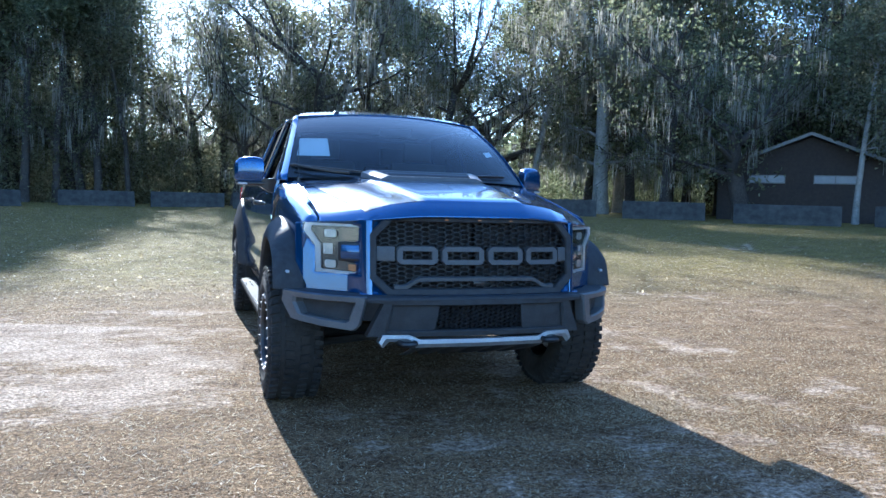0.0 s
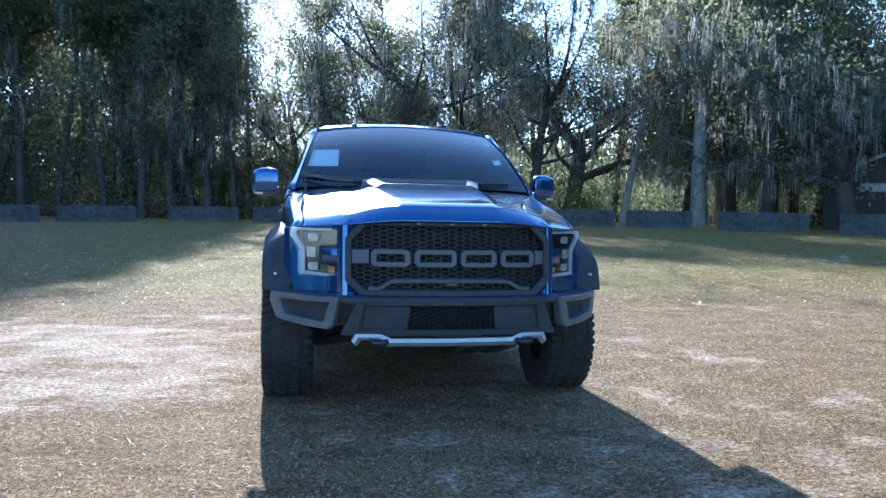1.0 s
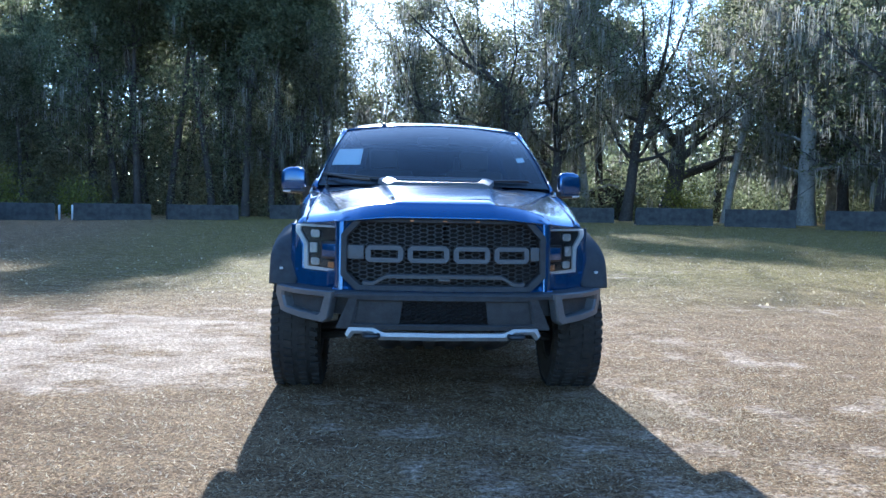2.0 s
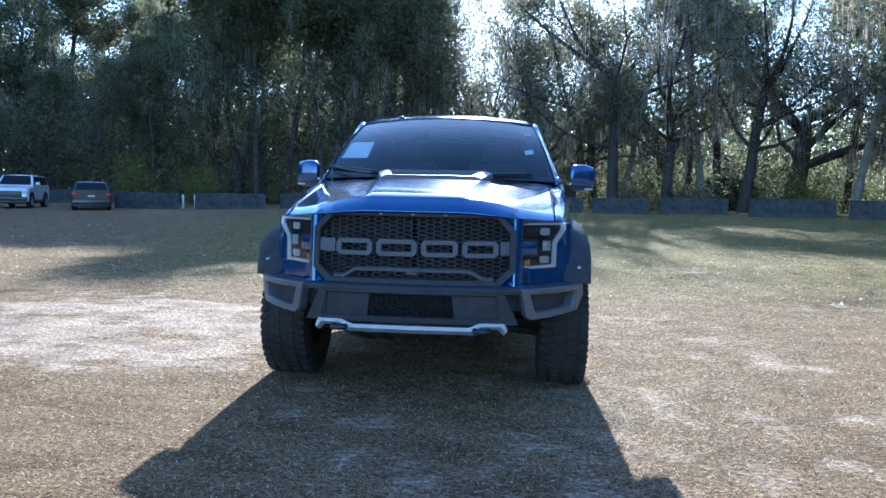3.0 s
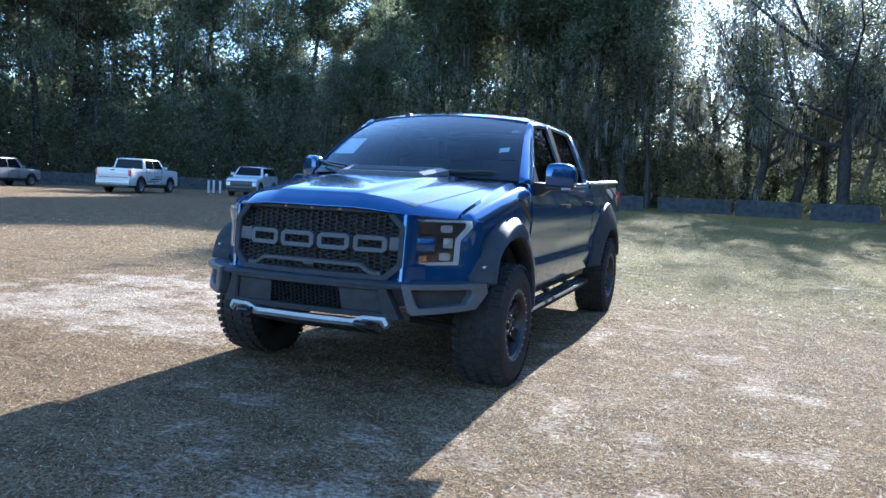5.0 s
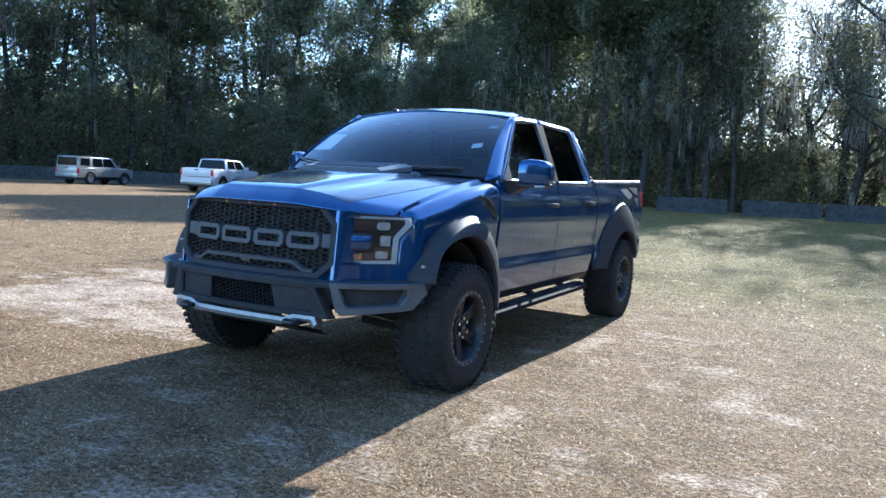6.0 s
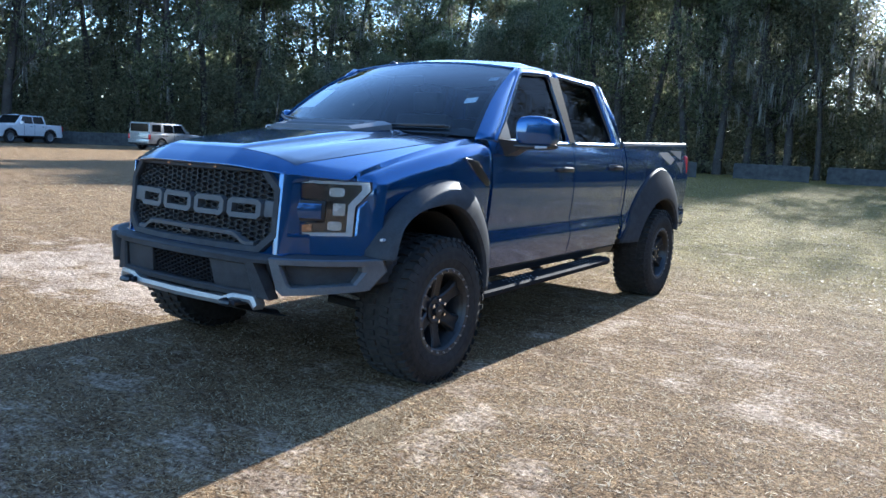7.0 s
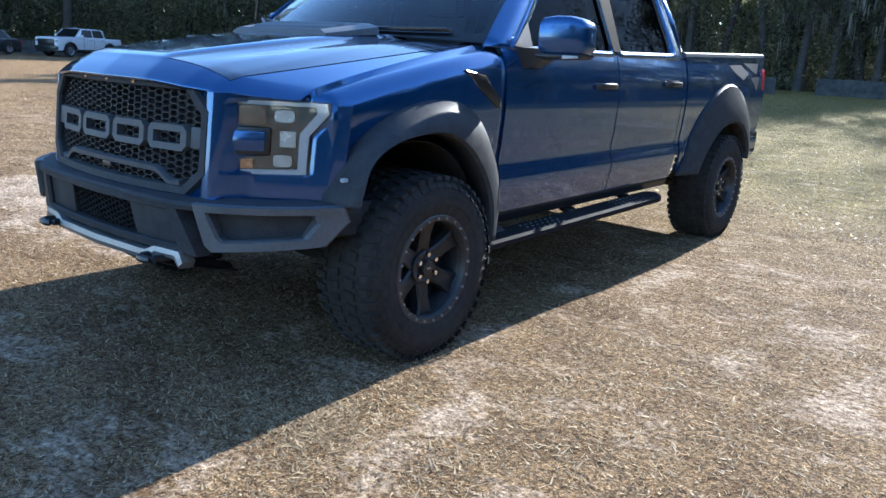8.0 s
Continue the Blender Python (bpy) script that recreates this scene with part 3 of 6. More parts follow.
SEAT = surface("charcoal_upholstery", (0.02, 0.02, 0.022), (0.05, 0.05, 0.053), 0.8, 0, 60, 0.3, 0.003)
PAPER = surface("white_paper", (0.72, 0.74, 0.76), (0.82, 0.83, 0.84), 0.7, 0, 40, 0.05, 0.001)
WHITE = surface("white_lacquer", (0.58, 0.585, 0.59), (0.68, 0.68, 0.68), 0.35, 0, 5, 0.0, coat=1.0)
SILVER = surface("silver_lacquer", (0.30, 0.30, 0.295), (0.40, 0.40, 0.39), 0.35, 0.5, 5, 0.0, coat=1.0)
DARK_PAINT = surface("dark_lacquer", (0.010, 0.012, 0.016), (0.018, 0.021, 0.026), 0.3, 0.0, 5, 0.0, coat=0.5)
CAR_GLASS = surface("dark_car_glass", (0.006, 0.007, 0.008), (0.012, 0.013, 0.014), 0.12, 0, 20, 0.0, spread=0.04)
for dulled, level in ((CAR_GLASS, 0.2), (VINYL, 0.4), (PLASTIC, 0.05), (MATT_BLACK, 0.02), (RELIEF, 0.3), (RUBBER, 0.2), (GREY, 0.35)):
    dulled.node_tree.nodes["Principled BSDF"].inputs["Specular IOR Level"].default_value = level
SCREEN_GLASS = glass("windscreen_glass", (0.58, 0.66, 0.70))
TINTED = glass("privacy_glass", (0.03, 0.033, 0.037), 0.16)
CLEAR = glass("clear_lens", (0.93, 0.95, 0.96))


# ---- the blue pickup, nose towards -y ----
def side_x(y, z):
    """Half-width of the body's flank."""
    x = np.interp(z, [0.5, 0.56, 0.69, 0.735, 0.80, 0.83, 0.92, 1.08, 1.22, 1.30, 1.37], [0.93, 0.952, 0.978, 0.982, 0.962, 0.962, 0.974, 0.985, 0.98, 0.967, 0.945])
    return x - 0.07 * float(smoothstep(0.35, -0.75, y)) - 0.05 * float(smoothstep(3.2, 4.7, y))


def nose_y(x):
    """Plan line of the hood's leading edge and the lamps."""
    return float(np.interp(abs(x), [0, 0.3, 0.5, 0.60, 0.66, 0.78, 0.92, 0.99], [-0.905, -0.893, -0.852, -0.80, -0.735, -0.625, -0.50, -0.40]))


def cowl_y(x):
    return 0.33 + 0.19 * (abs(x) / 0.86) ** 2


def glide(s, at, values):
    """A smooth curve through values at the given stations."""
    s = min(max(s, at[0]), at[-1])
    i = min(int(np.searchsorted(at, s, "right")) - 1, len(at) - 2)
    slope = lambda j: (values[min(j + 1, len(at) - 1)] - values[max(j - 1, 0)]) / (at[min(j + 1, len(at) - 1)] - at[max(j - 1, 0)])
    d = at[i + 1] - at[i]
    t = (s - at[i]) / d
    return values[i] * (1 + 2 * t) * (1 - t) ** 2 + d * slope(i) * t * (1 - t) ** 2 + values[i + 1] * t * t * (3 - 2 * t) + d * slope(i + 1) * t * t * (t - 1)


def hood_z(x, y):
    """Height of the hood: crowned, with a raised centre that widens rearwards."""
    a = abs(x)
    s = (y - nose_y(x)) / (cowl_y(x) - nose_y(x))
    if s < 0.085:
        centre = glide(s, (0, 0.02, 0.05, 0.085), (1.186, 1.213, 1.243, 1.270))
    else:
        centre = glide(s, (0.085, 0.35, 0.7, 1), (1.270, 1.323, 1.384, 1.415))
    edge = glide(s, (0, 0.05, 0.12, 0.35, 0.7, 1), (1.14, 1.167, 1.192, 1.252, 1.33, 1.386))
    k = float(smoothstep(0.25, 0.90, a))
    dome = 0.285 + 0.15 * s
    lift = 0.014 * (1 - float(smoothstep(dome - 0.03, dome + 0.035, a))) * float(smoothstep(0.06, 0.13, s))
    gutter = -0.007 * math.exp(-((a - dome - 0.09) / 0.06) ** 2) * float(smoothstep(0.05, 0.4, s))
    return centre * (1 - k) + edge * k - 0.012 + lift + gutter


HOOD_EDGE = 0.845


def glass_x(z):
    """Half-width of the cab above the belt line."""
    k = (z - 1.37) / 0.52
    return 0.945 - 0.175 * k - 0.03 * k * k


def screen_point(u, v):
    """A point of the windscreen: u across from -1 to 1, v from the cowl up."""
    low = np.array([0.893 * u, 0.335 + 0.20 * u * u, 1.408 - 0.018 * u * u])
    top = np.array([0.718 * u, 1.20 + 0.07 * u * u, 1.925 - 0.045 * u * u])
    p = low + (top - low) * v
    p[1] -= 0.035 * math.sin(math.pi * v)
    p[2] += 0.030 * math.sin(math.pi * v)
    return p


def flank(name, y0, y1, low, high, mat, root, s, label="", steps=18, rows=16, xf=side_x):
    """A thin body panel of one side between two stations, low(y) and high(y)."""
    bm = bmesh.new()
    grid = []
    for y in np.linspace(y0, y1, steps):
        a, b = low(y), high(y)
        grid.append([(s * xf(y, z), y, z) for z in np.linspace(a, b, rows)])
    loft(bm, grid)
    ob = thick(part(name, bm, mat, root, label), 0.016)
    ob.modifiers.new("crisp_rims", "EDGE_SPLIT").split_angle = radians(50)
    return ob


FRONT_OUT = catmull([(-0.505, 0.735), (-0.487, 0.78), (-0.42, 0.885), (-0.315, 0.99), (-0.15, 1.083), (0.06, 1.13), (0.27, 1.11), (0.43, 1.00), (0.525, 0.84), (0.55, 0.66), (0.53, 0.48)])
FRONT_IN = catmull([(-0.465, 0.735), (-0.452, 0.79), (-0.405, 0.90), (-0.29, 0.97), (-0.13, 1.0), (0.04, 1.0), (0.19, 0.94), (0.31, 0.83), (0.39, 0.70), (0.42, 0.58), (0.42, 0.47)])
REAR_OUT = catmull([(2.86, 0.56), (2.93, 0.70), (3.04, 0.88), (3.18, 1.03), (3.38, 1.15), (3.62, 1.215), (3.86, 1.20), (4.08, 1.11), (4.22, 0.96), (4.26, 0.78), (4.22, 0.62)])
REAR_IN = catmull([(3.06, 0.57), (3.13, 0.66), (3.22, 0.745), (3.33, 0.82), (3.47, 0.885), (3.63, 0.92), (3.80, 0.915), (3.95, 0.86), (4.06, 0.76), (4.12, 0.67), (4.12, 0.61)])


def arch_z(path, y, default):
    """Height of a wheel-arch line over a station."""
    ys, zs = np.array([p[0] for p in path]), np.array([p[1] for p in path])
    if y <= ys.min() or y >= ys.max():
        return default
    peak = int(np.argmax(zs))
    front = np.interp(y, ys[:peak + 1], zs[:peak + 1])
    return float(front if y < ys[peak] else np.interp(y, np.maximum.accumulate(ys[peak:]), zs[peak:]))


def build_flare(root, s, outer, inner, wide, name="wheel_arch_flare"):
    bm = bmesh.new()
    rows = []
    for o, i in zip(outer, inner):
        o, i = np.array(o), np.array(i)
        row = []
        for k, x in ((0.0, min(side_x(o[0], o[1]) - 0.004, wide)), (0.06, min(side_x(o[0], o[1]) + 0.022, wide)), (0.35, wide - 0.035), (0.72, wide - 0.006), (0.95, wide), (1.0, wide - 0.012), (0.99, wide - 0.12)):
            q = o + (i - o) * k
            row.append((s * x, q[0], q[1]))
        rows.append(row)
    loft(bm, rows)
    return thick(part(name, bm, PLASTIC, root, "matte charcoal flare over the wheel"), 0.012)


def build_wheel(root, x, y, s, radius=0.425, hub=0.405):
    """Tyre with lugs, alloy rim with spokes, bead ring with bolts, centre cap and nuts; outer face towards s."""
    wheel = new("wheel")
    wheel.parent = root
    wheel.matrix_basis = pose(x, y, hub, 0, 0, 0 if s > 0 else 180)
    w = 0.155
    bm = bmesh.new()
    lathe(bm, [(-w + 0.02, 0.225), (-w, 0.25), (-w - 0.008, 0.32), (-w + 0.002, 0.378), (-w + 0.03, 0.405), (-0.06, 0.411), (0, 0.412), (0.06, 0.411), (w - 0.03, 0.405),
               (w - 0.002, 0.378), (w + 0.008, 0.32), (w, 0.25), (w - 0.02, 0.225)], 64)
    tyre = part("tyre", bm, RUBBER, wheel, "knobbly black off-road tyre", 40)
    bm = bmesh.new()
    count = 46
    for k in range(count):
        for row, (a, half, shift) in enumerate(((-0.125, 0.028, 0.0), (-0.045, 0.030, 0.5), (0.045, 0.030, 0.0), (0.125, 0.028, 0.5))):
            t = 2 * math.pi * (k + shift) / count
            d = 2 * math.pi / count * 0.31
            skew = 0.25 * d * (1 if row % 2 else -1)
            top = radius - 0.004 if abs(a) < 0.1 else radius - 0.008
            base = []
            for da, dt in ((-half, -d + skew), (half, -d - skew), (half, d - skew), (-half, d + skew)):
                base.append((a + da, t + dt))
            low = [bm.verts.new((p, 0.400 * math.cos(q), 0.400 * math.sin(q))) for p, q in base]
            up = [bm.verts.new((a + (p - a) * 0.86, top * math.cos(t + (q - t) * 0.86), top * math.sin(t + (q - t) * 0.86))) for p, q in base]
            bm.faces.new(up)
            for i in range(4):
                bm.faces.new((low[i], low[(i + 1) % 4], up[(i + 1) % 4], up[i]))
        # shoulder lugs
        t, d = 2 * math.pi * (k + 0.5) / count, 2 * math.pi / count * 0.28
        for e in (-1, 1):
            low = [bm.verts.new((e * a, r * math.cos(t + q), r * math.sin(t + q))) for a, r, q in ((w - 0.03, 0.40, -d), (w - 0.03, 0.40, d), (w + 0.002, 0.365, d), (w + 0.002, 0.365, -d))]
            up = [bm.verts.new((e * a, r * math.cos(t + q * 0.85), r * math.sin(t + q * 0.85))) for a, r, q in ((w - 0.024, 0.413, -d), (w - 0.024, 0.413, d), (w + 0.008, 0.368, d), (w + 0.008, 0.368, -d))]
            bm.faces.new(up)
            for i in range(4):
                bm.faces.new((low[i], low[(i + 1) % 4], up[(i + 1) % 4], up[i]))
    part("tread", bm, RUBBER, tyre, "", 40)["kind"] = "stuff"
    bm = bmesh.new()
    for r, a, h in ((0.335, 0.004, 0.0025), (0.30, 0.006, 0.002)):
        lathe(bm, [(w + a - 0.004, r - 0.006), (w + a + h, r - 0.004), (w + a + h, r + 0.004), (w + a - 0.004, r + 0.006)], 64)
    part("sidewall_ridge", bm, RUBBER, tyre)
    bm = bmesh.new()
    lathe(bm, [(-w + 0.02, 0.225), (-w + 0.03, 0.205), (0.02, 0.195), (0.10, 0.20), (w - 0.045, 0.205), (w - 0.02, 0.212), (w - 0.012, 0.232), (w - 0.022, 0.236)], 64)
    lathe(bm, [(0.02, 0.20), (0.015, 0.08), (0.03, 0.0)], 64)
    rim = part("rim", bm, RIM, wheel, "dark cast alloy rim")
    rim.scale = (1, 1.08, 1.08)
    bm = bmesh.new()
    lathe(bm, [(w - 0.028, 0.236), (w - 0.004, 0.232), (w + 0.002, 0.224), (w - 0.002, 0.205), (w - 0.02, 0.197)], 64)
    ring = part("bead_ring", bm, RING, rim, "charcoal bolted ring round the rim")
    bm = bmesh.new()
    bmesh.ops.create_cone(bm, cap_ends=True, segments=6, radius1=0.0065, radius2=0.0055, depth=0.012)
    bmesh.ops.rotate(bm, verts=bm.verts, cent=(0, 0, 0), matrix=Matrix.Rotation(radians(90), 3, "Y"))
    first = part("ring_bolt", bm, ALLOY, ring)
    for k in range(24):
        t = 2 * math.pi * k / 24
        ob = first if k == 0 else first.copy()
        if k:
            scene.collection.objects.link(ob)
        ob.location = (w + 0.002, 0.215 * math.cos(t), 0.215 * math.sin(t))
    spoke = None
    for k in range(6):
        if spoke is None:
            bm = bmesh.new()
            rows = []
            for r, half, a, deep in ((0.05, 0.040, 0.082, 0.05), (0.085, 0.036, 0.088, 0.05), (0.14, 0.034, 0.098, 0.045), (0.185, 0.042, 0.108, 0.04), (0.205, 0.056, 0.112, 0.04)):
                rows.append([(a - deep, -half * 1.1, r), (a - 0.006, -half, r), (a, -half * 0.75, r), (a - 0.008, 0, r), (a, half * 0.75, r), (a - 0.006, half, r), (a - deep, half * 1.1, r)])
            loft(bm, rows, True, True)
            spoke = part("spoke", bm, RIM, rim)
            ob = spoke
        else:
            ob = spoke.copy()
            scene.collection.objects.link(ob)
        ob.rotation_euler = (2 * math.pi * k / 6, 0, 0)
    bm = bmesh.new()
    lathe(bm, [(0.05, 0.075), (0.092, 0.07), (0.096, 0.05), (0.092, 0.034), (0.115, 0.031), (0.118, 0.022), (0.118, 0.0001)], 32)
    cap = part("hub_cap", bm, RIM, rim)
    bm = bmesh.new()
    block(bm, (0.117, -0.012, -0.004), (0.120, 0.012, 0.004))
    part("cap_mark", bm, ALLOY, cap, "small pale mark on the cap")
    nut = None
    for k in range(6):
        t = 2 * math.pi * (k + 0.5) / 6
        if nut is None:
            bm = bmesh.new()
            bmesh.ops.create_cone(bm, cap_ends=True, segments=6, radius1=0.0115, radius2=0.010, depth=0.034)
            bmesh.ops.rotate(bm, verts=bm.verts, cent=(0, 0, 0), matrix=Matrix.Rotation(radians(90), 3, "Y"))
            nut = ob = part("lug_nut", bm, CHROME, rim)
        else:
            ob = nut.copy()
            scene.collection.objects.link(ob)
        ob.location = (0.10, 0.057 * math.cos(t), 0.057 * math.sin(t))
    bm = bmesh.new()
    lathe(bm, [(-0.03, 0.17), (-0.03, 0.05), (-0.05, 0.05), (-0.05, 0.17)], 40)
    part("brake_disc", bm, ALLOY, wheel)
    return wheel


def window_loop(points, each=6):
    """A closed loop of (y, z) with rounded corners."""
    n, out = len(points), []
    for i in range(n):
        a, b, c = (np.array(points[(i + k) % n], float) for k in (-1, 0, 1))
        r = 0.22
        p, q = b + (a - b) * min(r, 0.06 / (np.linalg.norm(a - b) + 1e-6)), b + (c - b) * min(r, 0.06 / (np.linalg.norm(c - b) + 1e-6))
        for t in np.linspace(0, 1, each):
            out.append((1 - t) ** 2 * p + 2 * t * (1 - t) * b + t * t * q)
    return out


def build_door(root, s, name, y0, y1, low, window, outer, label):
    door = flank(name, y0, y1, low, lambda y: 1.37, BLUE, root, s, label, 20, 26)
    # painted frame round the window
    hole, rim = window_loop(window), window_loop(outer)
    bm = bmesh.new()
    loft(bm, [[(s * glass_x(z), y, z) for y, z in rim], [(s * glass_x(z), y, z) for y, z in hole]], True)
    thick(part("window_frame", bm, BLUE, door), 0.022)
    bm = bmesh.new()
    c = np.mean(hole, 0)
    inset = [c + (np.array(p) - c) * 0.985 for p in hole]
    loft(bm, [[(s * (glass_x(z) - 0.002), y, z) for y, z in hole], [(s * (glass_x(z) - 0.014), y, z) for y, z in inset]], True)
    part("window_seal", bm, BLACK, door)
    bm = bmesh.new()
    loft(bm, [[(s * (glass_x(q[1]) - 0.012), q[0], q[1]) for q in (c + (np.array(p) - c) * k for p in hole)] for k in (1.01, 0.75, 0.5, 0.25, 0.02)], True)
    part("side_window", bm, TINTED, door, "dark tinted side window")
    # ledge trim under the window; chrome stands in for sun on black trim
    ys = np.linspace(window[0][0] - 0.02, window[-1][0] + 0.01, 12)
    zs = np.interp(ys, [window[0][0], window[-1][0]], [window[0][1], window[-1][1]])
    bm = bmesh.new()
    loft(bm, [[(s * (glass_x(z) + dx), y, z + dz) for dx, dz in ((-0.01, 0.004), (0.006, 0.004), (0.012, -0.004), (0.012, -0.02), (0.0, -0.024), (-0.01, -0.02))] for y, z in zip(ys, zs)], True, True)
    part("belt_trim", bm, CHROME, door, "trim strip under the window, chromed to stand in for a sun highlight")
    return door


def build_handle(door, s, y, z):
    bm = bmesh.new()
    block(bm, (s * 0.975, y - 0.115, z - 0.035), (s * 0.987, y + 0.115, z + 0.035), 0.012)
    cup = part("handle_cup", bm, BLACK, door)
    bm = bmesh.new()
    pts = catmull([(s * 0.985, y - 0.11, z + 0.005), (s * 1.018, y - 0.085, z + 0.008), (s * 1.026, y, z + 0.008), (s * 1.018, y + 0.085, z + 0.006), (s * 0.985, y + 0.11, z + 0.003)], 4)
    rows = [[(p[0] + s * 0.010 * math.cos(a), p[1], p[2] + 0.017 * math.sin(a)) for a in np.linspace(0, 2 * math.pi, 10, endpoint=False)] for p in pts]
    loft(bm, rows, True, True)
    part("door_handle", bm, BLACK, door, "glossy black pull handle")


def build_mirror(root, s):
    mirror = new("side_mirror")
    mirror.parent = root
    tagged(mirror, "blue and black side mirror")
    # housing: squarish sections from the inner to the outer end, swept back
    def section(x, lo, hi, deep=1.0):
        yc, out = 0.845 + 0.55 * (x - 1.03), []
        for a in np.linspace(0, 2 * math.pi, 24, endpoint=False):
            c, d = math.cos(a), math.sin(a)
            px = math.copysign(abs(c) ** 0.5, c) * 0.08 * deep * (0.85 if c < 0 else 1)
            out.append((s * x, yc + px, (lo + hi) / 2 + math.copysign(abs(d) ** 0.45, d) * (hi - lo) / 2))
        return out
    bm = bmesh.new()
    loft(bm, [section(1.022, 1.38, 1.49, 0.6), section(1.028, 1.358, 1.515, 0.85), section(1.045, 1.35, 1.533), section(1.09, 1.348, 1.541), section(1.15, 1.348, 1.54), section(1.195, 1.352, 1.528, 0.97), section(1.218, 1.365, 1.508, 0.85), section(1.226, 1.385, 1.485, 0.6)], True, True)
    part("cap", bm, BLUE, mirror, "blue painted mirror cap", 50)
    bm = bmesh.new()
    loft(bm, [section(1.02, 1.335, 1.36, 0.9), section(1.05, 1.328, 1.362, 1.04), section(1.15, 1.33, 1.362, 1.04), section(1.20, 1.335, 1.362, 1.0), section(1.215, 1.345, 1.36, 0.8)], True, True)
    part("base", bm, BLACK, mirror, "black lower shell", 50)
    bm = bmesh.new()
    loft(bm, [[(s * 0.935, 0.68, 1.27), (s * 0.935, 0.88, 1.27), (s * 0.935, 0.88, 1.385), (s * 0.935, 0.68, 1.385)], [(s * 0.99, 0.76, 1.285), (s * 0.99, 0.90, 1.285), (s * 0.99, 0.90, 1.38), (s * 0.99, 0.76, 1.38)],
              [(s * 1.05, 0.80, 1.325), (s * 1.05, 0.91, 1.325), (s * 1.05, 0.91, 1.375), (s * 1.05, 0.80, 1.375)]], True, True)
    part("arm", bm, BLACK, mirror)
    bm = bmesh.new()
    prism(bm, [(s * x, 0.845 + 0.55 * (x - 1.03) + 0.081, z) for x, z in ((1.045, 1.368), (1.195, 1.368), (1.195, 1.515), (1.045, 1.52))], (0, 0.004, 0))
    part("mirror_glass", bm, CHROME, mirror, "mirror glass")
    bm = bmesh.new()
    prism(bm, [(s * x, 0.845 + 0.55 * (x - 1.03) - 0.074, z) for x, z in ((1.14, 1.335), (1.205, 1.34), (1.205, 1.352), (1.14, 1.352))], (0, 0.06, 0), 0.003)
    part("repeater", bm, PALE_PLASTIC, mirror, "small clear side repeater")


def lamp_point(u, z, s, out=0.0):
    """A point on the face of a headlamp: u from its inner to its outer end."""
    x = 0.628 + 0.30 * u
    y = -0.735 + 0.245 * u + 0.02 * u * (1 - u) - 0.10 * (0.98 - z) * 0.5
    return (s * (x + 0.55 * out), y - 0.83 * out, z)


LAMP = (((0, 1.117, 1.12), (0.05, 1.07, 1.12), (0.1, 1.022, 1.12), (0.25, 1.02, 1.121), (0.41, 1.016, 1.121)), ((0.41, 0.836, 1.121), (0.6, 0.836, 1.121), (0.8, 0.838, 1.122)),
        ((0.8, 0.99, 1.122), (0.9, 1.033, 1.122), (1.0, 1.075, 1.121)), ((0.1, 0.832, 0.90), (0.25, 0.834, 0.905), (0.41, 0.836, 0.91)))


def lamp_strips(bm, s, front, rear):
    """The C-shaped outline of a lamp as solid strips between two depths."""
    for strip in LAMP:
        loft(bm, [[lamp_point(u, lo, s, rear), lamp_point(u, lo, s, front), lamp_point(u, hi, s, front), lamp_point(u, hi, s, rear)] for u, lo, hi in strip], True, True)


